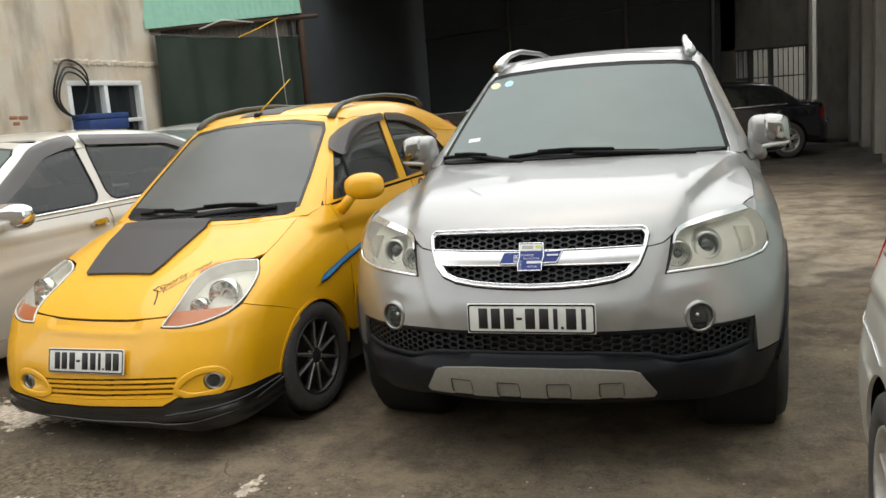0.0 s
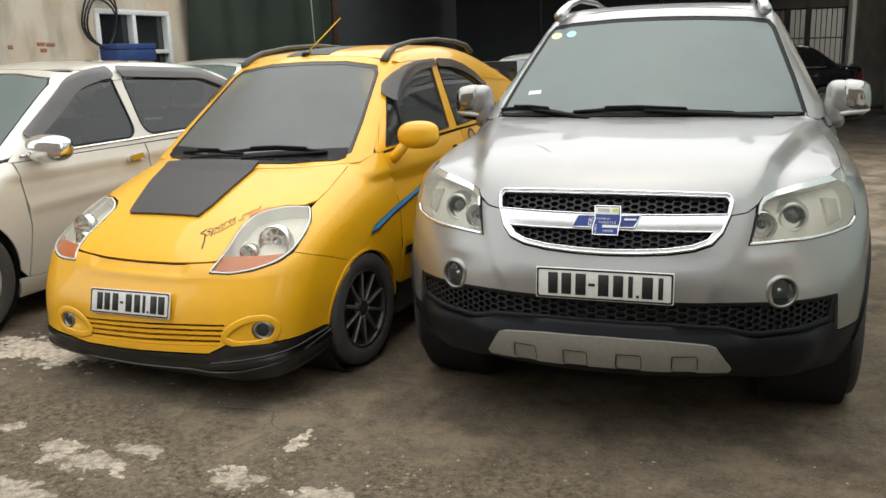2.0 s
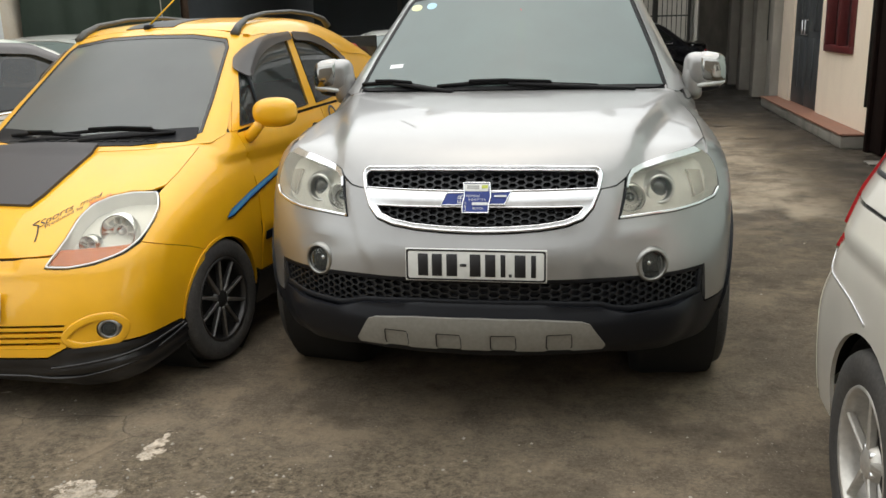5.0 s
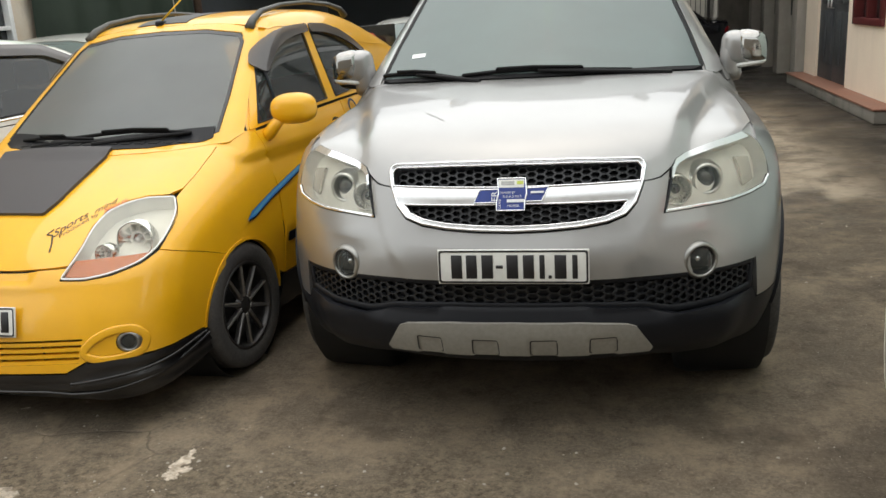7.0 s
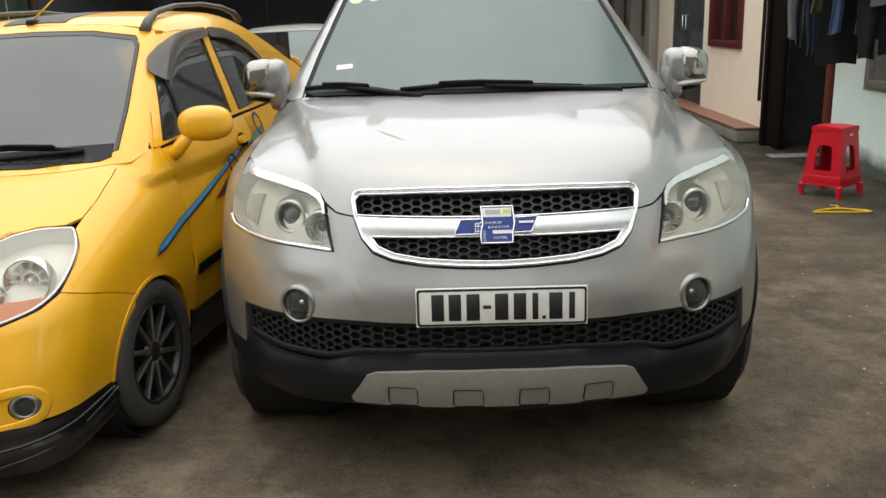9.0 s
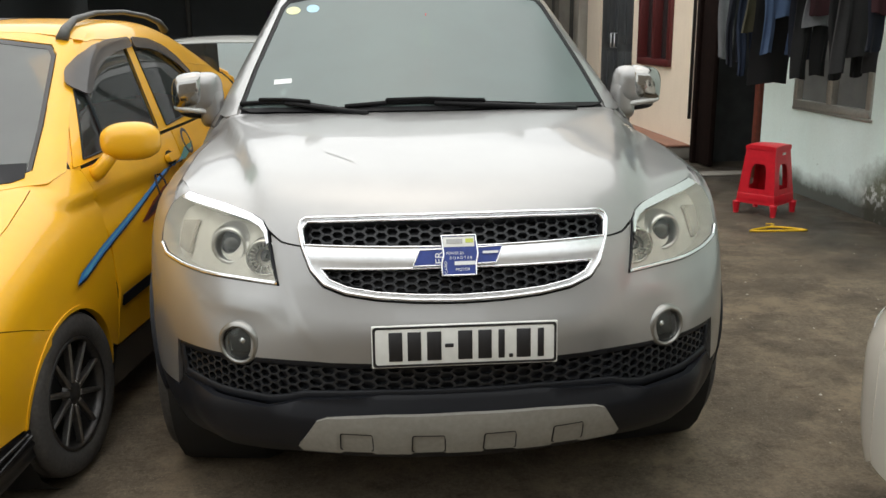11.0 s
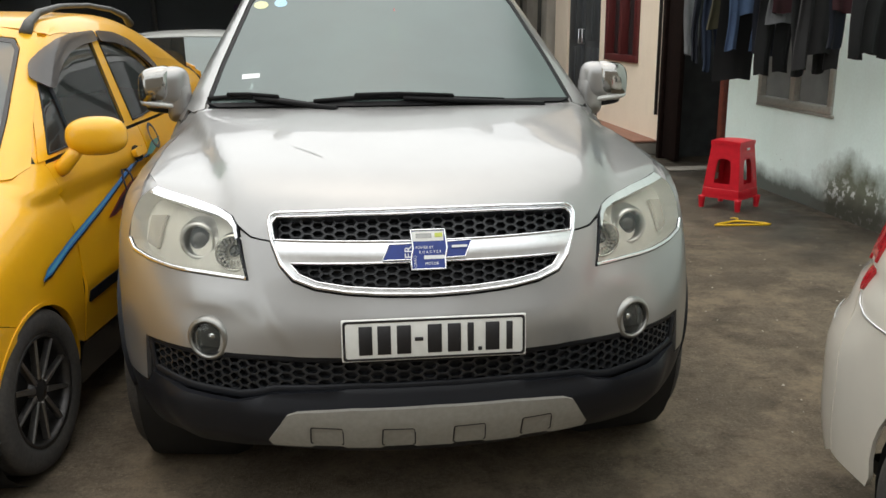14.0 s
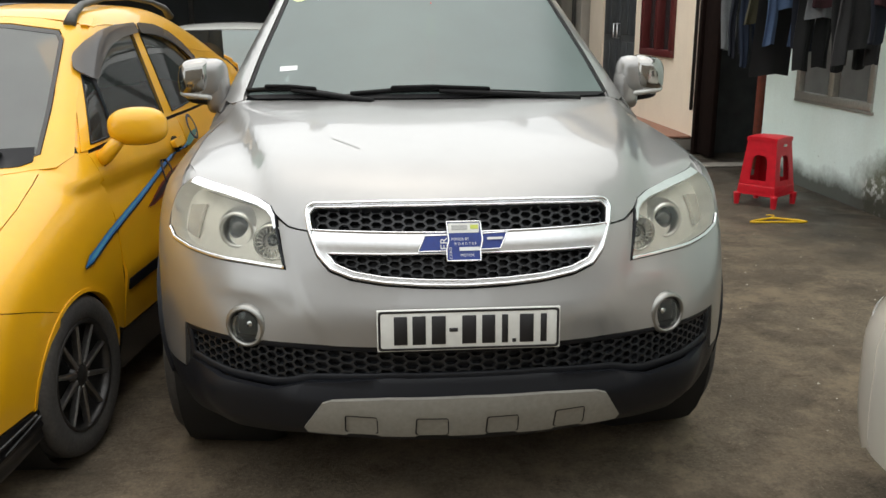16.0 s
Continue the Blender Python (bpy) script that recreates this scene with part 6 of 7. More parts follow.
    # lamps
    AMBER = [(0.425, 0.573), (0.460, 0.622), (0.60, 0.628), (0.80, 0.630), (0.74, 0.606), (0.625, 0.584), (0.52, 0.573)]
    for k in (1, -1):
        out = rounded([(k * a, b) for a, b in lamp_half], [0.012] + [0.05] * 6 + [0.01] + [0.05] * 5 + [0.02], 4)
        lamp = part("headlight", skin(S, "wrap", out, (), -0.06, 0.0, 0.03, 0.02), LAMP_GREY, car, "teardrop headlight with chrome rim and orange indicator")
        bm = bmesh.new()
        bm.from_mesh(skin(S, "wrap", out, (), 0.0, 0.06, 0.03, 0.014))
        bmesh.ops.delete(bm, geom=[f for f in bm.faces if len(f.verts) == 3], context="FACES")
        part("lamp_housing", bm, LAMP_GREY, lamp)
        for c, z, r in ((0.745, 0.702, 0.068), (0.585, 0.668, 0.036)):
            p = S.at("wrap", [(k * c, z)], 0)[0]
            n = S.normal(p[None])[0]
            m = Matrix.Translation(Vector(p) - Vector(n) * 0.058) @ Vector((n[0] * 0.5, n[1] - 0.3, 0.05)).normalized().to_track_quat("Z", "Y").to_matrix().to_4x4()
            part("reflector", moved(lathe([(0.0, 0.0), (r * 0.45, 0.004), (r * 0.8, 0.018), (r * 0.98, 0.042), (r * 1.08, 0.044), (r * 1.1, 0.0)], 32, "z"), m), REFLECTOR, lamp)
            part("bulb_ring", moved(lathe([(r * 0.36, 0.010), (r * 0.40, 0.020), (r * 0.46, 0.020), (r * 0.50, 0.006)], 28, "z"), m), LAMP_GREY, lamp)
            part("bulb", moved(lathe([(0.0, 0.030), (r * 0.14, 0.027), (r * 0.18, 0.018), (r * 0.18, 0.0)], 20, "z"), m), SATIN, lamp)
            for i in range(10):
                a = 2 * math.pi * i / 10
                part("reflector_rib", moved(box(r * 0.52, r * 0.95, -0.0015, 0.0015, 0.006, 0.030, 0.001, 1), m @ Matrix.Rotation(a, 4, "Z")), LAMP_GREY, lamp)
        part("indicator", skin(S, "wrap", [(k * a, b) for a, b in AMBER], (), -0.006, 0.012, 0.03, 0.02), ORANGE_LENS, lamp, "orange indicator lens")
        part("lens", skin(S, "wrap", out, (), 0.003, 0.0, 0.03, 0.02), LENS, lamp)
        part("lamp_rim", strip(S, "wrap", out, 0.007, 0.004, 0.0, True), LAMP_GREY, lamp)
        part("lamp_gap", strip(S, "wrap", list(inset(out, -0.009)), 0.006, 0.003, -0.003, True), DARK, lamp)
        p = S.at("wrap", [FOGS[k]], 0)[0]
        n = S.normal(p[None])[0]
        m = Matrix.Translation(p) @ Vector((n[0] * 0.7, n[1], 0)).normalized().to_track_quat("Z", "Y").to_matrix().to_4x4()
        pod = [(k * (FOGS[k][0] * k + a), FOGS[k][1] + b) for a, b in ((-0.175, -0.030), (-0.125, 0.022), (-0.05, 0.052), (0.025, 0.050), (0.068, 0.010), (0.045, -0.040), (-0.03, -0.054), (-0.11, -0.056))]
        part("fog_pod", strip(S, "wrap", rounded(pod, 0.04), 0.030, 0.0035, 0.0, True), YELLOW, car)
        fog = part("fog_lamp", moved(lathe([(0.026, -0.02), (0.027, -0.004), (0.031, 0.0), (0.036, -0.002), (0.046, -0.014)], 32, "z"), m), FOG_RING, car, "small round fog lamp with metal ring")
        part("reflector", moved(lathe([(0.0, -0.03), (0.013, -0.028), (0.026, -0.010)], 24, "z"), m), FOG_RING, fog)
        part("lens", moved(lathe([(0.0, -0.002), (0.015, -0.004), (0.026, -0.008)], 24, "z"), m), FOG_GLASS, fog)
        # sides
        side = "left" if k > 0 else "right"
        top = [(p[1], p[2]) for p in S.at("top", [(k * a, b) for a, b in dense(seam, 0.04, False)], 0)]
        arch = [(0.73 + 0.300 * math.cos(a), 0.25 + 0.300 * math.sin(a)) for a in np.linspace(math.pi, 0, 24)]
        wrap_end = [(p[1], p[2]) for p in S.at("wrap", [(k * a, b) for a, b in ((1.257, 0.5225), (1.082, 0.5675), (0.922, 0.6085), (0.832, 0.6305), (0.90, 0.677), (0.985, 0.735), (1.03, 0.775))], 0)]
        fender = wrap_end[::-1] + [(y, z) for y, z in arch if y > wrap_end[0][0] + 0.01 and z > 0.30] + [(1.075, 0.30), (1.085, 0.60), (1.09, 0.80), (1.05, 0.945), (0.98, 0.965)] + top[::-1]
        part("fender", skin(S, side, fender, (), 0.0, 0.010, 0.022, 0.014), YELLOW, car)
        rim_out = arch + [(0.73 + 0.288 * math.cos(a), 0.25 + 0.288 * math.sin(a)) for a in np.linspace(0, math.pi, 24)]
        part("arch_edge", skin(S, side, rim_out, (), 0.004, 0.03, 0.03, 0.02), YELLOW, car)
        crease = lambda U: 0.010 * np.exp(-((U[:, 1] - 0.50 - 0.05 * (U[:, 0] - 1)) / 0.05) ** 2) - 0.012 * np.exp(-((U[:, 1] - 0.80) / 0.06) ** 2)
        door = part("door", skin(S, side, [(1.085, 0.30), (1.90, 0.30), (1.93, 0.60), (1.93, 0.985), (1.40, 0.965), (1.05, 0.950), (1.10, 0.80), (1.095, 0.6)], (), 0.0, 0.010, 0.03, 0.02, crease), YELLOW, car)
        part("rear_door", skin(S, side, [(1.91, 0.30), (2.45, 0.30), (2.62, 0.60), (2.70, 1.0), (1.94, 0.986), (1.94, 0.60)], (), 0.0, 0.010, 0.03, 0.02, crease), YELLOW, car)
        part("rear_quarter", skin(S, side, [(2.46, 0.30), (3.40, 0.25), (3.42, 0.98), (2.72, 1.0), (2.63, 0.60)], (), 0.0, 0.010, 0.04, 0.03), YELLOW, car)
        part("sill", skin(S, side, [(1.03, 0.14), (2.45, 0.14), (2.45, 0.295), (1.06, 0.295)], (), 0.004, 0.02, 0.05, 0.04), LIP_BLACK, car)
        part("rub_strip", skin(S, side, [(1.11, 0.44), (1.89, 0.46), (1.89, 0.50), (1.11, 0.48)], (), 0.010, 0.008, 0.04, 0.03), PLASTIC, car)
        part("rub_strip", skin(S, side, [(1.95, 0.46), (2.42, 0.475), (2.42, 0.515), (1.95, 0.50)], (), 0.010, 0.008, 0.04, 0.03), PLASTIC, car)
        for y in (1.80, 2.55):
            h = part("door_handle", skin(S, side, rounded([(y - 0.055, 0.865), (y + 0.055, 0.872), (y + 0.055, 0.905), (y - 0.055, 0.898)], 0.012), (), 0.022, 0.02, 0.03, 0.012), YELLOW, car)
            part("handle_cup", skin(S, side, ring(y, 0.88, 0.05, 0.034, 18), (), 0.003, 0.002, 0.03, 0.02), DARK, h)
        # side glass and frames
        w1 = [(1.095, 0.978), (1.19, 1.09), (1.29, 1.205), (1.35, 1.255), (1.43, 1.300), (1.52, 1.330), (1.66, 1.352), (1.838, 1.362), (1.805, 1.012)]
        w2 = [(1.905, 1.012), (1.915, 1.362), (2.08, 1.352), (2.24, 1.322), (2.38, 1.275), (2.52, 1.205), (2.62, 1.125), (2.65, 1.06)]
        part("side_window", skin(S, side, w1, (), -0.004, 0.004, 0.04, 0.03), CLEAR_SIDE, car)
        part("side_window", skin(S, side, w2, (), -0.004, 0.004, 0.04, 0.03), CLEAR_SIDE, car)
        part("side_lining", skin(S, side, [(1.03, 0.90), (3.38, 0.90), (3.30, 1.30), (2.6, 1.385), (1.9, 1.41), (1.60, 1.375), (1.44, 1.29), (1.20, 1.08)], [inset(w1, 0.004), inset(w2, 0.004)], -0.016, 0, 0.04, 0.03), SEAT_DARK, car)
        part("window_seal", joined([strip(S, side, w1, 0.007, 0.003, 0.001, True), strip(S, side, w2, 0.007, 0.003, 0.001, True)]), PLASTIC, car)
        part("quarter_post", strip(S, side, [(1.30, 0.995), (1.335, 1.235)], 0.02, 0.004, 0.0), PLASTIC, car)
        part("body_side_frame", skin(S, side, [(1.025, 0.960), (1.40, 0.98), (1.93, 0.998), (2.72, 1.012), (3.38, 1.0), (3.30, 1.30), (2.6, 1.40), (1.9, 1.428), (1.60, 1.41), (1.43, 1.335), (1.17, 1.115)], [inset(w1, -0.001), inset(w2, -0.001)], 0.0, 0.012, 0.025, 0.016), YELLOW, car)
        v1 = [(1.272, 1.214), (1.335, 1.272), (1.42, 1.318), (1.53, 1.355), (1.66, 1.376), (1.88, 1.386), (1.88, 1.345), (1.70, 1.330), (1.58, 1.305), (1.48, 1.270), (1.405, 1.228), (1.36, 1.190), (1.315, 1.180)]
        v2 = [(1.90, 1.343), (1.905, 1.386), (2.09, 1.378), (2.26, 1.346), (2.41, 1.292), (2.55, 1.215), (2.52, 1.190), (2.38, 1.255), (2.23, 1.302), (2.08, 1.332)]
        part("rain_visor", skin(S, side, rounded(v1, 0.03), (), 0.016, 0.006, 0.015, 0.012), SMOKE, car, "smoked plastic window visor")
        part("rain_visor", skin(S, side, rounded(v2, 0.03), (), 0.016, 0.006, 0.015, 0.012), SMOKE, car, "smoked plastic window visor")
        # stripe
        s1 = [(0.775, 0.615), (0.82, 0.645), (1.00, 0.690), (1.30, 0.752), (1.62, 0.822), (1.90, 0.872), (1.90, 0.866), (1.60, 0.806), (1.30, 0.730), (1.00, 0.664), (0.84, 0.620)]
        core = [(0.80, 0.624), (0.84, 0.641), (1.00, 0.683), (1.30, 0.746), (1.55, 0.800), (1.30, 0.738), (1.00, 0.673), (0.86, 0.630)]
        tail = [(1.86, 0.862), (1.97, 0.905), (2.10, 0.915), (2.02, 0.880), (1.92, 0.856)]
        leaf = [(1.36, 0.692), (1.50, 0.745), (1.64, 0.782), (1.80, 0.800), (1.66, 0.745), (1.52, 0.705), (1.42, 0.690)]
        dk = part("side_stripe", decal(S, side, *flat_mesh(s1, (), 0.06, 0.03), 0.0125), SKYBLUE, car, "blue flowing side stripe edged in black")
        part("stripe_core", decal(S, side, *flat_mesh(core, (), 0.06, 0.03), 0.0132), CYAN, dk)
        part("stripe_edge", decal(S, side, *flat_mesh([(y, z - 0.008) for y, z in s1], (), 0.06, 0.03), 0.0118), INK, dk)
        part("stripe_tail", decal(S, side, *flat_mesh(tail, (), 0.06, 0.03), 0.0125), TEAL, dk)
        part("stripe_leaf", decal(S, side, *flat_mesh(leaf, (), 0.06, 0.03), 0.0120), MAROON_FILM, dk)
        part("stripe_leaf_core", decal(S, side, *flat_mesh(inset(leaf, 0.010), (), 0.06, 0.03), 0.0128), NAVY_FILM, dk)
        for y, z in ((1.63, 0.785), (2.03, 0.925)):
            part("stripe_ring", strip(S, side, ring(y, z, 0.045, 0.050, 24), 0.016, 0.0012, 0.013, True), NAVY_FILM, dk)
        rail = [(k * 0.47, 1.47, 1.385), (k * 0.465, 1.52, 1.425), (k * 0.455, 1.62, 1.462), (k * 0.44, 1.85, 1.492), (k * 0.43, 2.15, 1.502), (k * 0.43, 2.40, 1.488), (k * 0.435, 2.55, 1.46), (k * 0.44, 2.60, 1.42)]
        part("roof_rail", tube(rail, [0.024, 0.019, 0.014, 0.011, 0.011, 0.012, 0.016, 0.02], 10), STEEL, car, "dark grey roof rail")
        if k > 0:
            # mirror
            bm = bmesh.new()
            bmesh.ops.create_uvsphere(bm, u_segments=28, v_segments=18, radius=1)
            for v in bm.verts:
                x, y, z = v.co
                q = lambda a, e: math.copysign(abs(a) ** e, a)
                v.co = (k * (0.825 + 0.10 * q(x * k, 0.8)), 1.17 + 0.065 * q(y, 0.9) + 0.02 * x * k, 1.030 + 0.068 * q(z, 0.8))
                if v.co.y > 1.20:
                    v.co.y = 1.20
            for f in bm.faces:
                f.smooth = True
            mir = part("mirror", bm, YELLOW, car, "yellow door mirror on a short foot")
            part("mirror_foot", tube([(k * 0.685, 1.13, 0.915), (k * 0.715, 1.12, 0.93), (k * 0.745, 1.13, 0.965), (k * 0.77, 1.15, 1.0)], [0.030, 0.028, 0.026, 0.024], 12), YELLOW, mir)
            part("mirror_glass", box(min(k * 0.745, k * 0.905), max(k * 0.745, k * 0.905), 1.2, 1.204, 0.985, 1.075, 0.001), CHROME, mir)
        wheel(car, pose(k * 0.675, 0.715, 0.268, 0, 0, 0 if k > 0 else 180), 0.268, 0.165, 0.182, 10, False, ALLOY_DARK, MACHINED)
        wheel(car, pose(k * 0.675, 3.03, 0.268, 0, 0, 0 if k > 0 else 180), 0.268, 0.165, 0.182, 10, False, ALLOY_DARK, MACHINED)
        part("arch_liner", lathe([(0.305, k * 0.72), (0.315, k * 0.52), (0.30, k * 0.50), (0.05, k * 0.49)], 28), DARK, car).location = (0, 0.73, 0.265)
    screen = both([(0, 0.935), (0.3, 0.94), (0.52, 0.948), (0.575, 0.965), (0.545, 1.10), (0.478, 1.33), (0.445, 1.365), (0.25, 1.392), (0, 1.398)])
    part("windscreen", skin(G, "wrap", inset(screen, 0.004), (), 0.0, 0.004, 0.04, 0.02), CLEAN_SCREEN, car, "windscreen with thin film for dust and sky sheen")
    part("screen_border", skin(G, "wrap", screen, [inset(screen, 0.014)], 0.0015, 0.006, 0.03, 0.02), LIP_BLACK, car)
    loop = both([(0, 0.905), (0.45, 0.915), (0.64, 0.925), (0.668, 0.952), (0.606, 1.12), (0.534, 1.33), (0.50, 1.385), (0.3, 1.42), (0, 1.43)])
    part("screen_frame", skin(G, "wrap", loop, [inset(screen, -0.004)], 0.0015, 0.014, 0.018, 0.012), YELLOW, car)
    part("roof", skin(S, "top", both([(0, 1.49), (0.3, 1.50), (0.44, 1.495), (0.50, 1.50), (0.53, 1.54), (0.54, 1.7), (0.542, 2.5), (0.50, 3.1), (0, 3.2)]), (), 0.002, 0.012, 0.04, 0.03), YELLOW, car)
    part("headlining", skin(S, "top", both([(0, 1.50), (0.44, 1.56), (0.50, 1.75), (0.50, 2.5), (0.47, 3.1), (0, 3.2)]), (), -0.016, 0, 0.06, 0.05), SEAT_DARK, car)
    part("roof_film", skin(S, "top", [(-0.20, 1.52), (0.09, 1.52), (0.09, 3.0), (-0.20, 3.0)], (), 0.005, 0.004, 0.05, 0.04), MATT_BLACK, car, "matt black film stripe on roof")
    part("cowl", skin(S, "top", both([(0, 0.74), (0.32, 0.785), (0.50, 0.865), (0.565, 0.91), (0.55, 0.96), (0.3, 0.90), (0, 0.86)]), (), 0.004, 0.006, 0.03, 0.02), PLASTIC, car, "black plastic cowl grille")
    for i in range(14):
        x = -0.42 + i * 0.065
        y = 0.80 + 0.26 * x * x
        part("cowl_slot", skin(S, "top", [(x, y), (x + 0.045, y), (x + 0.045, y + 0.03), (x, y + 0.03)], (), 0.0065, 0.003, 0.03, 0.03), DARK, car)
    part("tailgate", box(-0.62, 0.62, 3.36, 3.42, 0.3, 1.0, 0.03), YELLOW, car)
    part("rear_window", box(-0.5, 0.5, 3.22, 3.24, 0.98, 1.35, 0.005), TINTED, car)
    base = part("aerial_base", box(-0.065 - 0.02, -0.065 + 0.02, 1.50, 1.56, 1.425, 1.455, 0.01), PLASTIC, car)
    part("aerial", tube([(-0.065, 1.53, 1.45), (0.0, 1.60, 1.535), (0.075, 1.68, 1.635)], [0.005, 0.004, 0.003], 6), HANGER_YELLOW, base, "yellow whip aerial")
    wiper(car, [(0.02, 0.80, 0.945), (0.12, 0.82, 0.955), (0.30, 0.85, 0.965), (0.46, 0.90, 0.972)], [(-0.12, 0.845, 0.972), (0.05, 0.855, 0.985), (0.2, 0.87, 0.99), (0.36, 0.89, 0.982), (0.46, 0.905, 0.972)])
    wiper(car, [(-0.34, 0.83, 0.935), (-0.25, 0.83, 0.948), (-0.1, 0.83, 0.955), (0.08, 0.825, 0.955)], [(-0.45, 0.90, 0.962), (-0.30, 0.86, 0.975), (-0.15, 0.84, 0.975), (0.0, 0.835, 0.966)])
    seats_and_dash(car, 0.30, 1.22, 0.96, 0.58, SEAT_RED, 0.30)
    part("round_sticker", skin(G, "wrap", ring(-0.40, 1.335, 0.03, 0.015, 18), (), -0.005, 0, 0.03, 0.03), LIME, car)
    # bonnet script: a swash, a readable line, a red flourish
    def script(loop, mt, name, w):
        U = dense(loop, 0.012, False)
        return part(name, strip(S, "top", U, w, 0.0012, 0.001), mt, car)
    d, e = np.array((0.137, 0.176)), np.array((-0.176, 0.137))
    d, e = d / np.linalg.norm(d), e / np.linalg.norm(e)
    for text, size, at, lean, mt, nm in (("Sports", 0.052, (0.272, 0.222), 0.55, INK, "script_line"), ("mind", 0.044, (0.372, 0.347), 0.55, INK, "script_line"), ("Produced by", 0.030, (0.302, 0.222), 0.15, SCRIPT_BROWN, "script_line"), ("Sports", 0.036, (0.408, 0.356), 0.45, RED, "script_word")):
        U, F = lettering(text, size)
        U = np.stack([U[:, 0] + lean * U[:, 1], U[:, 1]], 1)
        part(nm, decal(S, "top", np.array([at]) + U[:, :1] * d + U[:, 1:] * e, F, 0.0012), mt, car, "small lettering on bonnet")
    script([(0.30, 0.165), (0.285, 0.20), (0.262, 0.235), (0.235, 0.235), (0.25, 0.26)], INK, "script_swash", 0.006)
    for k in (1, -1):
        part("pillar_flange", skin(S, "left" if k > 0 else "right", [(1.0, 0.93), (1.06, 0.950), (1.16, 1.080), (1.27, 1.212), (1.42, 1.314), (1.60, 1.366), (1.75, 1.385), (1.75, 1.43), (1.50, 1.40), (1.36, 1.32), (1.06, 1.05)], (), -0.005, 0, 0.03, 0.02), YELLOW, car)
    number_plate(CAST @ pose(0.008, 0.004, 0.420, -14, -1.5, 0), [(-0.175, 0.034, 0, 0.075), (-0.130, 0.034, 0, 0.075), (-0.080, 0.036, 0, 0.075), (-0.042, 0.022, 0, 0.010), (0.0, 0.036, 0, 0.075), (0.050, 0.034, 0, 0.075), (0.090, 0.016, 0, 0.075), (0.113, 0.010, -0.032, 0.010), (0.145, 0.036, 0, 0.075), (0.190, 0.036, 0, 0.075)], "long white number plate, slightly bent, on the hatchback")


hatch()


# ---- the other cars ----
def plain_shape(length, width, height, belt, nose, hatchback, screen_base, roof_end):
    """A family car: nose height, bonnet to screen_base, roof to roof_end, boot or hatch behind."""
    w = width / 2
    front_c = curve([(0.12, 0.10), (0.22, 0.02), (0.45, 0.0), (nose * 0.85, 0.05), (nose, 0.14), (nose + 0.12, 0.4)])
    hood_c = curve([(0.0, nose - 0.10), (0.18, nose), (0.5, nose + 0.09), (screen_base, belt + 0.01), (screen_base + 0.4, belt + 0.03), (roof_end, belt + 0.06), (length, belt + (0.04 if hatchback else 0.06))])
    side_c = curve([(0.12, w - 0.06), (0.30, w - 0.02), (0.55, w), (0.75, w - 0.01), (belt, w - 0.05), (belt + 0.2, w - 0.12)])
    roof_c = curve([(screen_base + 0.3, height - 0.16), (screen_base + 0.75, height - 0.04), (screen_base + 1.3, height), (roof_end, height - 0.03), (roof_end + 0.6, height - 0.14)])
    tail_c = curve([(0.12, -0.12), (0.25, -0.03), (0.45, 0.0), (0.56, -0.005), (0.61, -0.03), (0.68, -0.09), (0.75, -0.12), (0.82, -0.20), (0.9, -0.29), (1.05, -0.38), (1.2, -0.46)] if hatchback else [(0.12, -0.12), (0.25, -0.03), (0.45, 0.0), (0.55, -0.01), (0.62, -0.06), (0.9, -0.10), (1.2, -0.22)])

    def field(x, y, z):
        a = np.abs(x)
        front = front_c(z) + 0.22 * a * a + 1.7 * np.maximum(a - 0.5, 0) ** 2 - y
        back = y - (length + tail_c(z) - 0.16 * a * a - (3.0 if hatchback else 1.6) * np.maximum(a - 0.52, 0) ** 2)
        top = z - (hood_c(y) - 0.09 * a * a)
        side = a - side_c(z)
        low = smax(smax(smax(front, top, 0.08), back, 0.07), smax(side, 0.14 - z, 0.05), 0.10)
        screen = (screen_base - 0.08 + (z - belt) * 1.55 + 0.2 * a * a - y) * 0.55
        rear = (y - (roof_end + 0.25 + (height - z) * (0.55 if hatchback else 1.35)) + 0.12 * a * a + (3.0 if hatchback else 0.0) * np.maximum(a - 0.52 + 0.4 * np.maximum(z - belt, 0), 0) ** 2) * 0.6
        cab = smax(smax(smax(screen, rear, 0.05), z - (roof_c(y) - 0.09 * a * a), 0.06), a - (w - 0.055 - (z - belt) * 0.40), 0.09)
        return np.minimum(low, np.maximum(cab, belt - 0.12 - z))

    s = Shape(field, 0.36, 0.6)
    s.length = length
    g = Shape(field, 3.0, 1.0)
    g.length = length
    return s, g


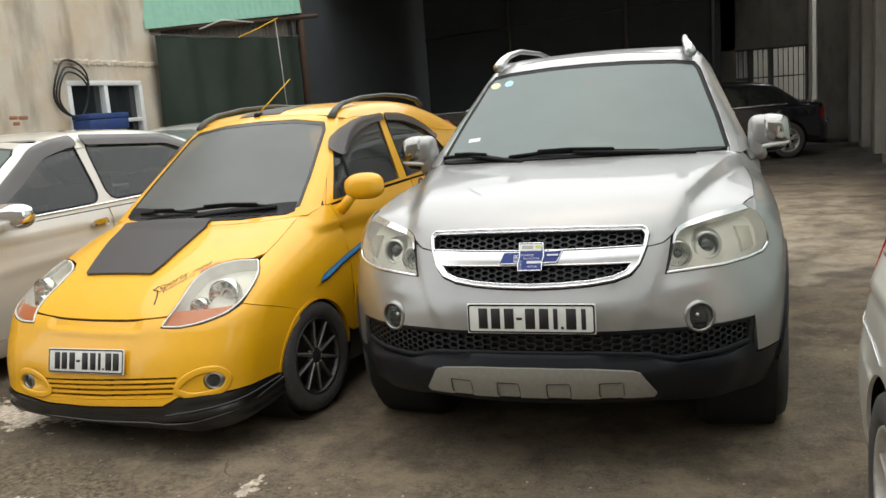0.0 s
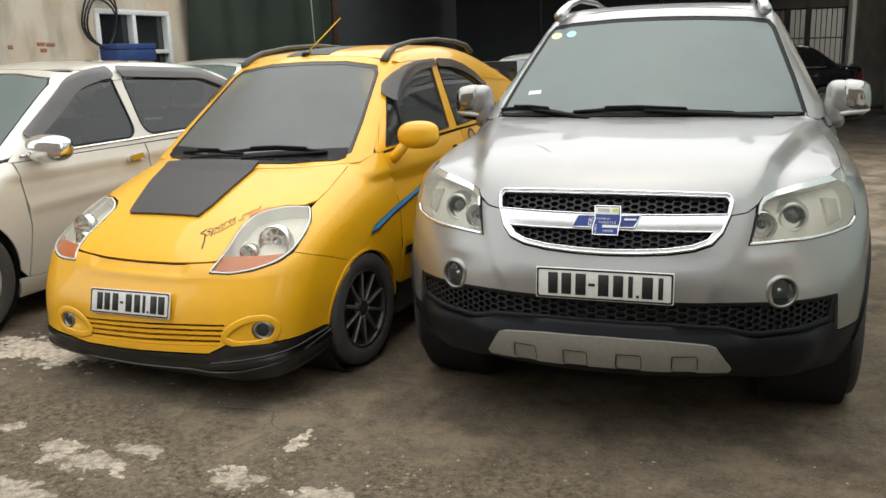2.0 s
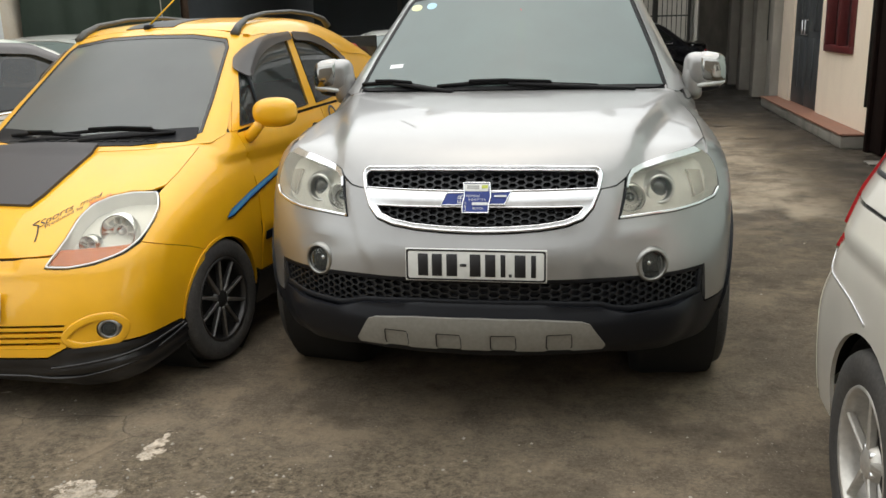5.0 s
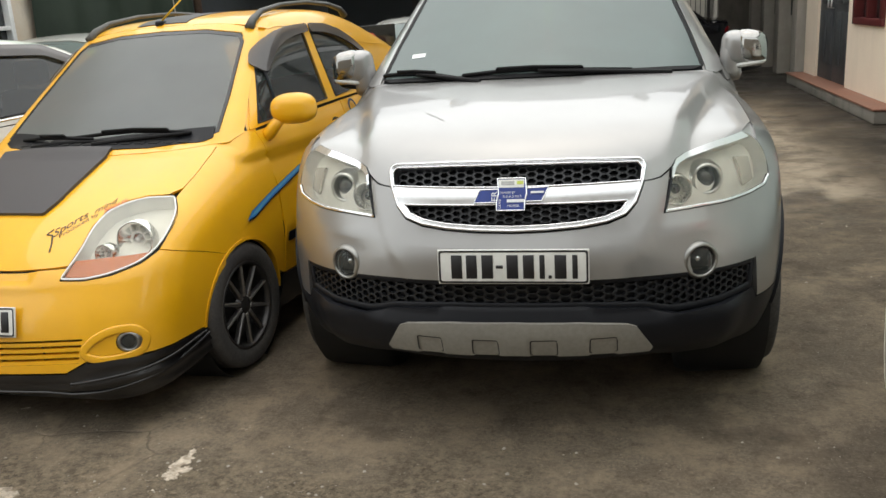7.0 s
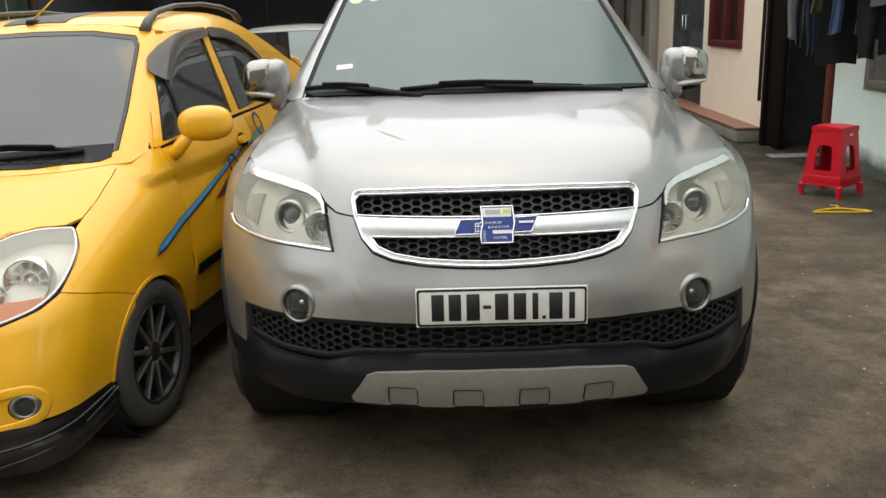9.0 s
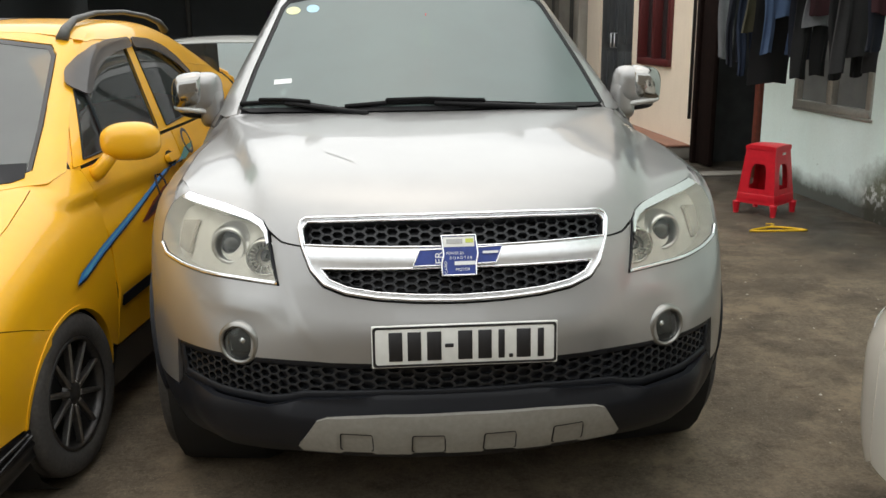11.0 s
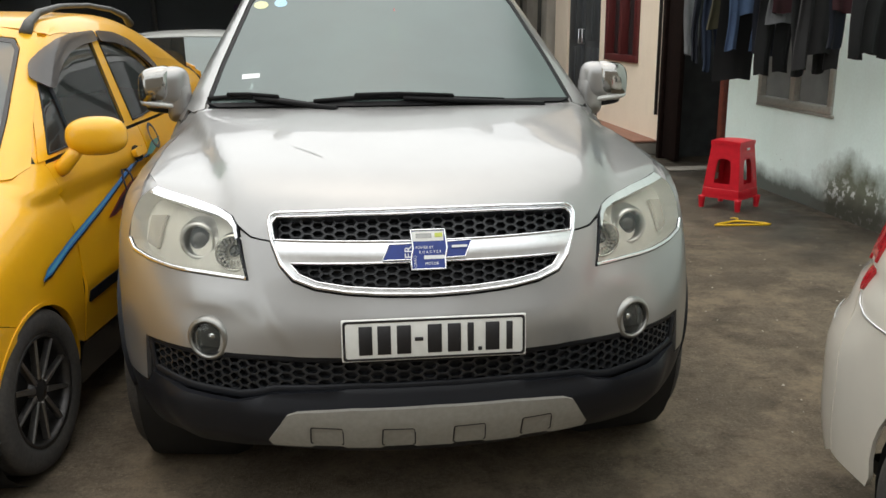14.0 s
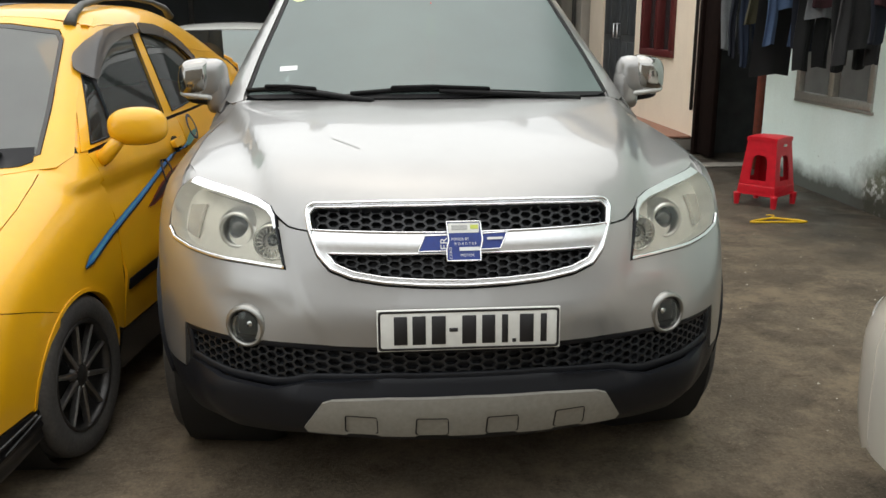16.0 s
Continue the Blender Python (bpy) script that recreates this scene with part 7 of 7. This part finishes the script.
def family_car(name, m, label, body, dims, axles, tyre_r, near, chrome_mirror=False, visors=False, wheel_mat=ALLOY, tail_lamps=True, quarter=0.0, spokes=5, twin=True):
    """A parked car of painted panels with seams, glass, lamps, mirrors and wheels. near: sides (1, -1) that get the finer parts."""
    length, width, height, belt, nose, hb, sb, re = dims
    S, G = plain_shape(*dims)
    w = width / 2
    car = thing(name, m, label, "car", "parked cars")
    a0, a1 = axles
    r = tyre_r * 1.13
    part("inner_shell", skin(S, "wrap", [(-1.2, 0.2), (1.2, 0.2), (1.2, nose), (-1.2, nose)], (), -0.014, 0, 0.07, 0.06), DARK, car)
    part("tail_shell", skin(S, "tail", [(-1.0, 0.25), (1.0, 0.25), (1.0, belt - 0.08), (-1.0, belt - 0.08)], (), -0.014, 0, 0.07, 0.06), DARK, car)
    part("hood", skin(S, "top", both([(0, 0.15), (0.35, 0.19), (0.52, 0.26), (w - 0.17, 0.45), (w - 0.12, 0.75), (w - 0.14, sb - 0.05), (0.4, sb - 0.12), (0, sb - 0.16)]), (), 0, 0.012, 0.05, 0.03), body, car)
    lamp = [(0.42, nose - 0.15), (0.60, nose - 0.16), (0.95, nose - 0.10), (1.02, nose - 0.02), (0.8, nose - 0.02), (0.5, nose - 0.05)]
    part("bumper", skin(S, "wrap", both([(0, 0.18), (0.6, 0.18), (1.15, 0.2), (1.2, nose - 0.12), (0.97, nose - 0.11), (0.60, nose - 0.17), (0.41, nose - 0.16), (0.40, nose - 0.06), (0, nose - 0.03)]), [both([(0, nose - 0.16), (0.3, nose - 0.16), (0.34, nose - 0.06), (0, nose - 0.05)])], 0, 0.012, 0.05, 0.03), body, car)
    part("grille", skin(S, "wrap", both([(0, nose - 0.16), (0.3, nose - 0.16), (0.34, nose - 0.06), (0, nose - 0.05)]), (), -0.01, 0.0, 0.05, 0.04), PLASTIC, car)
    for k in (1, -1):
        q = [(k * a, b) for a, b in lamp]
        h = part("headlight", skin(S, "wrap", q, (), -0.006, 0.0, 0.05, 0.03), REFLECTOR, car)
        part("lens", skin(S, "wrap", q, (), 0.002, 0.004, 0.05, 0.03), LENS, h)
        side = "left" if k > 0 else "right"
        mid = a0 + 0.42 + (a1 - a0 - 0.75) * 0.52
        arc0 = [(a0 + r * math.cos(a), tyre_r + r * math.sin(a)) for a in np.linspace(math.pi, 0, 20)]
        arc1 = [(a1 + r * math.cos(a), tyre_r + r * math.sin(a)) for a in np.linspace(math.pi, 0, 20)]
        fine = 0.025 if k in near else 0.06
        top_z = belt - 0.03
        seamh = [(p[1], p[2] - 0.004) for p in S.at("top", [(k * (w - 0.165), 0.47), (k * (w - 0.112), 0.75), (k * (w - 0.13), sb - 0.05)], 0)]
        part("fender", skin(S, side, [(0.38, 0.24), (max(a0 - r, 0.40), 0.24)] + arc0 + [(a0 + r + 0.05, 0.26), (a0 + r + 0.09, 0.55), (a0 + r + 0.06, top_z), (sb + 0.05, top_z + 0.01)] + seamh[::-1] + [(0.42, nose - 0.02)], (), 0, 0.012, fine, 0.02), body, car)
        fold = lambda U: 0.010 * np.exp(-((U[:, 1] - 0.66 - 0.03 * (U[:, 0] - 1.5)) / 0.03) ** 2)
        d1 = part("door", skin(S, side, [(a0 + r + 0.06, 0.26), (mid - 0.01, 0.26), (mid, 0.6), (mid, top_z), (a0 + r + 0.07, top_z), (a0 + r + 0.10, 0.55)], (), 0, 0.012, fine, 0.02, fold), body, car)
        d2 = part("rear_door", skin(S, side, [(mid, 0.26), (a1 - r - 0.02, 0.26), (a1 - r * 0.75, 0.62), (a1 - 0.08, top_z), (mid + 0.012, top_z), (mid + 0.012, 0.6)], (), 0, 0.012, fine, 0.02, fold), body, car)
        part("rear_quarter", skin(S, side, [(a1 - r - 0.01, 0.26)] + arc1 + [(a1 + r + 0.02, 0.26), (length - 0.40, 0.27), (length - 0.38, 0.60), (length - 0.36, top_z), (a1 - 0.07, top_z), (a1 - r * 0.74, 0.62)], (), 0, 0.012, fine, 0.02), body, car)
        part("sill", skin(S, side, [(a0 + r, 0.15), (a1 - r, 0.15), (a1 - r, 0.255), (a0 + r, 0.255)], (), 0.002, 0.02, 0.06, 0.05), body, car)
        for dd, y in ((d1, mid - 0.12), (d2, a1 - 0.22)):
            part("door_handle", skin(S, side, rounded([(y - 0.09, 0.80), (y + 0.05, 0.81), (y + 0.05, 0.84), (y - 0.09, 0.83)], 0.01), (), 0.025, 0.02, 0.03, 0.012), CHROME if chrome_mirror else body, dd)
        # glass
        ra = height - 0.075
        bx = sb + 0.16
        w1 = [(bx, belt + 0.015), (bx + 0.30, belt + 0.22), (bx + 0.55, ra - 0.055), (bx + 0.75, ra - 0.015), (mid - 0.06, ra), (mid - 0.03, belt + 0.02)]
        w2 = [(mid + 0.05, belt + 0.022), (mid + 0.04, ra), (re + 0.05 - quarter, ra - 0.04), (re + 0.30 - quarter, ra - 0.14), (re + 0.52 - quarter, belt + 0.12), (re + 0.45 - quarter, belt + 0.04)]
        w1, w2 = rounded(w1, 0.10, 6), rounded(w2, 0.10, 6)
        part("side_window", skin(S, side, w1, (), -0.003, 0.004, 0.05, 0.03), TINTED, car)
        part("side_window", skin(S, side, w2, (), -0.003, 0.004, 0.05, 0.03), TINTED, car)
        part("body_side_frame", skin(S, side, [(sb + 0.06, belt - 0.025), (length - 0.55, belt - 0.02), (re + 0.75, belt + 0.10), (re + 0.35, ra - 0.03), (re, ra + 0.045), (mid, ra + 0.06), (bx + 0.80, ra + 0.045), (bx + 0.57, ra - 0.02), (bx + 0.26, belt + 0.22)], [inset(w1, -0.005), inset(w2, -0.005)], 0, 0.012, 0.03, 0.02), body, car)
        part("side_lining", skin(S, side, [(sb + 0.1, belt - 0.1), (length - 0.6, belt - 0.1), (re + 0.35, ra - 0.04), (re, ra + 0.04), (bx + 0.82, ra + 0.04), (bx + 0.3, belt + 0.2)], [inset(w1, 0.004), inset(w2, 0.004)], -0.016, 0, 0.06, 0.05), SEAT_DARK, car)
        part("window_seal", joined([strip(S, side, w1, 0.014, 0.004, 0.0, True), strip(S, side, w2, 0.014, 0.004, 0.0, True)]), PLASTIC, car)
        if chrome_mirror:
            part("belt_trim", strip(S, side, [(bx - 0.02, belt - 0.002), (mid, belt + 0.004), (re + 0.5, belt + 0.02)], 0.016, 0.006, 0.002), CHROME, car, "chrome belt trim")
        if visors and k in near:
            part("rain_visor", skin(S, side, rounded([(bx + 0.06, belt + 0.10), (bx + 0.30, belt + 0.25), (bx + 0.55, ra - 0.035), (bx + 0.75, ra + 0.005), (mid - 0.04, ra + 0.02), (mid - 0.04, ra - 0.045), (bx + 0.78, ra - 0.065), (bx + 0.58, ra - 0.11), (bx + 0.36, belt + 0.19), (bx + 0.13, belt + 0.07)], 0.08, 6), (), 0.02, 0.006, 0.03, 0.02), SMOKE, car, "smoked plastic window visor")
            part("rain_visor", skin(S, side, rounded([(mid + 0.03, ra - 0.045), (mid + 0.02, ra + 0.02), (re + 0.05, ra - 0.02), (re + 0.32, ra - 0.12), (re + 0.28, ra - 0.17), (re + 0.02, ra - 0.085)], 0.04, 6), (), 0.02, 0.006, 0.03, 0.02), SMOKE, car, "smoked plastic window visor")
        bm = bmesh.new()
        bmesh.ops.create_uvsphere(bm, u_segments=24, v_segments=16, radius=1)
        for v in bm.verts:
            x, y, z = v.co
            q2 = lambda a, e: math.copysign(abs(a) ** e, a)
            v.co = (k * (w + 0.085 + 0.13 * q2(x * k, 0.75)), bx + 0.06 + 0.07 * q2(y, 0.9) + 0.03 * x * k, belt + 0.04 + 0.078 * q2(z, 0.75))
        for f in bm.faces:
            f.smooth = True
        mir = part("mirror", bm, CHROME if chrome_mirror else body, car)
        part("mirror_foot", tube([(k * (w - 0.09), bx + 0.12, belt - 0.01), (k * (w + 0.0), bx + 0.12, belt + 0.0)], 0.03, 10), PLASTIC, mir)
        part("indicator", box(min(k * (w + 0.13), k * (w + 0.19)), max(k * (w + 0.13), k * (w + 0.19)), bx + 0.03, bx + 0.07, belt - 0.0, belt + 0.03, 0.008), ORANGE_LENS, mir)
        for y in (a0, a1):
            wheel(car, pose(k * (w - 0.105), y, tyre_r, 0, 0, 0 if k > 0 else 180), tyre_r, 0.20, tyre_r * 0.66, spokes, twin, wheel_mat)
            part("arch_liner", lathe([(r * 1.0, k * (w - 0.04)), (r * 1.03, k * (w - 0.25)), (r, k * (w - 0.27)), (0.05, k * (w - 0.28))], 24), DARK, car).location = (0, y, tyre_r)
        if tail_lamps:
            q = [(k * a, b) for a, b in (((1.10, 0.738), (1.138, 0.823), (1.159, 0.90), (1.20, 0.98), (1.27, 1.07), (1.17, 1.11), (1.06, 1.05), (1.02, 0.95), (1.03, 0.85), (1.06, 0.77)) if hb else ((0.55, 0.68), (1.0, 0.66), (1.06, 0.80), (0.95, 0.86), (0.58, 0.84)))]
            t = part("tail_lamp", skin(S, "tail", rounded(q, 0.03), (), 0.008, 0.012, 0.02, 0.012), RED_LENS, car, "red tail lamp")
    part("tail", skin(S, "tail", both([(0, 0.18), (0.6, 0.19), (0.95, 0.235), (1.06, 0.28), (1.09, 0.5), (1.05, belt - 0.04), (0, belt - 0.02)]), (), 0.002, 0.012, 0.04, 0.02), body, car)
    part("bumper_seam", strip(S, "tail", both([(0, 0.62), (0.5, 0.62), (0.80, 0.615), (0.88, 0.61)]), 0.005, 0.002, 0.002), SATIN, car)
    if not hb:
        part("tail_panel", skin(S, "top", both([(0, length - 0.12), (0.5, length - 0.16), (w - 0.15, length - 0.3), (w - 0.12, re + 0.7), (0, re + 0.9)]), (), 0.0, 0.012, 0.06, 0.04), body, car)
    sc = both([(0, belt - 0.01), (0.45, belt - 0.005), (w - 0.21, belt + 0.0), (w - 0.155, belt + 0.03), (w - 0.26, height - 0.14), (w - 0.30, height - 0.105), (0.3, height - 0.075), (0, height - 0.07)])
    part("windscreen", skin(G, "wrap", inset(sc, 0.004), (), 0, 0.004, 0.06, 0.03), SCREEN, car)
    part("screen_border", skin(G, "wrap", sc, [inset(sc, 0.025)], -0.003, 0.006, 0.04, 0.03), LIP_BLACK, car)
    part("screen_frame", skin(G, "wrap", both([(0, belt - 0.05), (w - 0.16, belt - 0.04), (w - 0.075, belt), (w - 0.18, height - 0.15), (w - 0.26, height - 0.075), (0.3, height - 0.045), (0, height - 0.04)]), [inset(sc, -0.005)], 0, 0.014, 0.025, 0.02), body, car)
    part("roof", skin(S, "top", both([(0, sb + 0.72), (0.4, sb + 0.75), (w - 0.29, sb + 0.84), (w - 0.235, sb + 1.0), (w - 0.225, re), (w - 0.28, re + 0.2), (0, re + 0.25)]), (), 0.002, 0.012, 0.05, 0.03), body, car)
    part("rear_window", skin(G, "tail", both([(0, belt + 0.06), (w - 0.24, belt + 0.06), (w - 0.33, height - 0.12), (0, height - 0.08)]), (), 0, 0.006, 0.06, 0.04), TINTED, car)
    part("rear_frame", skin(G, "tail", both([(0, belt - 0.02), (w - 0.10, belt - 0.02), (w - 0.24, height - 0.08), (0, height - 0.05)]), [both([(0, belt + 0.055), (w - 0.235, belt + 0.055), (w - 0.325, height - 0.115), (0, height - 0.075)])], 0, 0.01, 0.04, 0.03), body, car)
    seats_and_dash(car, 0.34, sb + 0.40, belt - 0.02, w - 0.16, SEAT_DARK, 0.34)
    return car, S


family_car("sedan", pose(-4.45, 3.0, 0, 0, 0, -3), "pearl beige sedan with chrome mirrors and dusty doors", PEARL, (4.5, 1.74, 1.445, 0.93, 0.76, False, 1.10, 3.05), (0.77, 3.52), 0.31, (1,), True, True)
WARM_WHITE = paint("warm_white_paint", (0.66, 0.63, 0.56), 0.1, 0.35)
rear_car, RS = family_car("city_car", pose(1.69, 0.03, 0), "white city car with red tail lamps and dusty alloys", WARM_WHITE, (3.66, 1.66, 1.50, 0.94, 0.76, True, 0.98, 2.85), (0.72, 2.73), 0.295, (-1,), False, False, ALLOY, True, 0.42, 5, False)
part("quarter_seam", strip(RS, "right", [(3.215, 0.74), (3.20, 0.715), (3.15, 0.70), (3.05, 0.692), (2.90, 0.68), (2.76, 0.655)], 0.006, 0.002, 0.002), SATIN, rear_car)
for loop, mt in (([(2.90, 1.0), (3.08, 1.0), (3.06, 1.065), (2.92, 1.07)], INK), ([(2.68, 0.965), (2.86, 0.965), (2.85, 1.03), (2.70, 1.03)], RED), ([(2.36, 0.79), (2.60, 0.79), (2.67, 0.84), (2.66, 0.915), (2.40, 0.925)], INK)):
    part("square_decal", strip(RS, "right", rounded(loop, 0.025), 0.014, 0.0015, 0.003, True), mt, rear_car, "outlined rounded square decal")
family_car("saloon", pose(-1.85, 8.6, 0, 0, 0, 2), "white saloon parked behind the front row", WHITE_CAR, (4.4, 1.72, 1.39, 0.93, 0.76, False, 1.10, 3.0), (0.88, 3.45), 0.31, ())
family_car("estate_car", pose(-6.0, 7.6, 0, 0, 0, -3), "white car parked close to the house wall", WHITE_CAR, (4.3, 1.70, 1.42, 0.94, 0.78, True, 1.10, 3.1), (0.88, 3.45), 0.31, ())
family_car("limousine", pose(-2.15, 16.55, 0, 0, 0, -66), "black saloon standing before the far gate", BLACK_CAR, (4.6, 1.78, 1.45, 0.95, 0.78, False, 1.15, 3.1), (0.9, 3.6), 0.32, (), True)
for name, y, dx, wd, ln, col, lab, legs, slv, rot in (
    ("shirt", 9.35, 0.0, 0.17, 0.89, PALE, "pale striped shirt hanging on a line", False, False, 20),
    ("work_trousers", 9.12, 0.0, 0.15, 0.95, NAVY, "navy trousers hanging on a line", True, False, -15),
    ("vest", 8.75, -0.01, 0.18, 0.65, OLIVE, "olive padded vest hanging on a line", False, False, 25),
    ("jeans", 8.84, 0.0, 0.20, 1.02, DENIM, "dark blue jeans hanging on a line", True, False, 5),
    ("skirt", 8.37, 0.0, 0.36, 1.07, BLACKC, "long black skirt hanging on a line", False, False, 10),
    ("denim_jacket", 8.22, 0.0, 0.19, 0.54, DENIM_PALE, "blue denim jacket hanging on a line", False, 1.52, -12),
    ("coat", 7.89, 0.0, 0.20, 0.85, NAVY, "dark blue coat hanging on a line", False, False, 15),
    ("jumper", 7.57, 0.0, 0.27, 0.53, MAROONC, "maroon jumper over a pale undershirt", False, False, 10),
    ("undershirt", 7.63, 0.0, 0.22, 0.61, PALE, "pale undershirt hanging on a line", False, False, 14),
    ("black_trousers", 7.70, 0.0, 0.31, 0.99, BLACKC, "black trousers hanging on a line", True, False, 10),
    ("loose_trousers", 7.18, 0.0, 0.27, 0.97, BLACKC, "loose black trousers hanging on a line", True, False, -8),
    ("hoodie", 7.05, 0.0, 0.24, 0.82, GREYC, "dark grey hooded jacket hanging on a line", False, 1.12, 6),
    ("dark_shirt", 6.87, 0.0, 0.15, 0.77, NAVY, "dark shirt hanging on a line", False, False, 15),
    ("red_shirt", 6.80, 0.0, 0.14, 0.54, MAROONC, "dark red shirt hanging on a line", False, False, -10),
    ("black_jacket", 6.44, 0.0, 0.21, 0.80, BLACKC, "black jacket hanging on a line", False, 1.03, 10),
):
    garment(name, pose(2.85 + dx, y, LINE_Z, 0, 0, rot), wd, ln, col, lab, legs, slv)
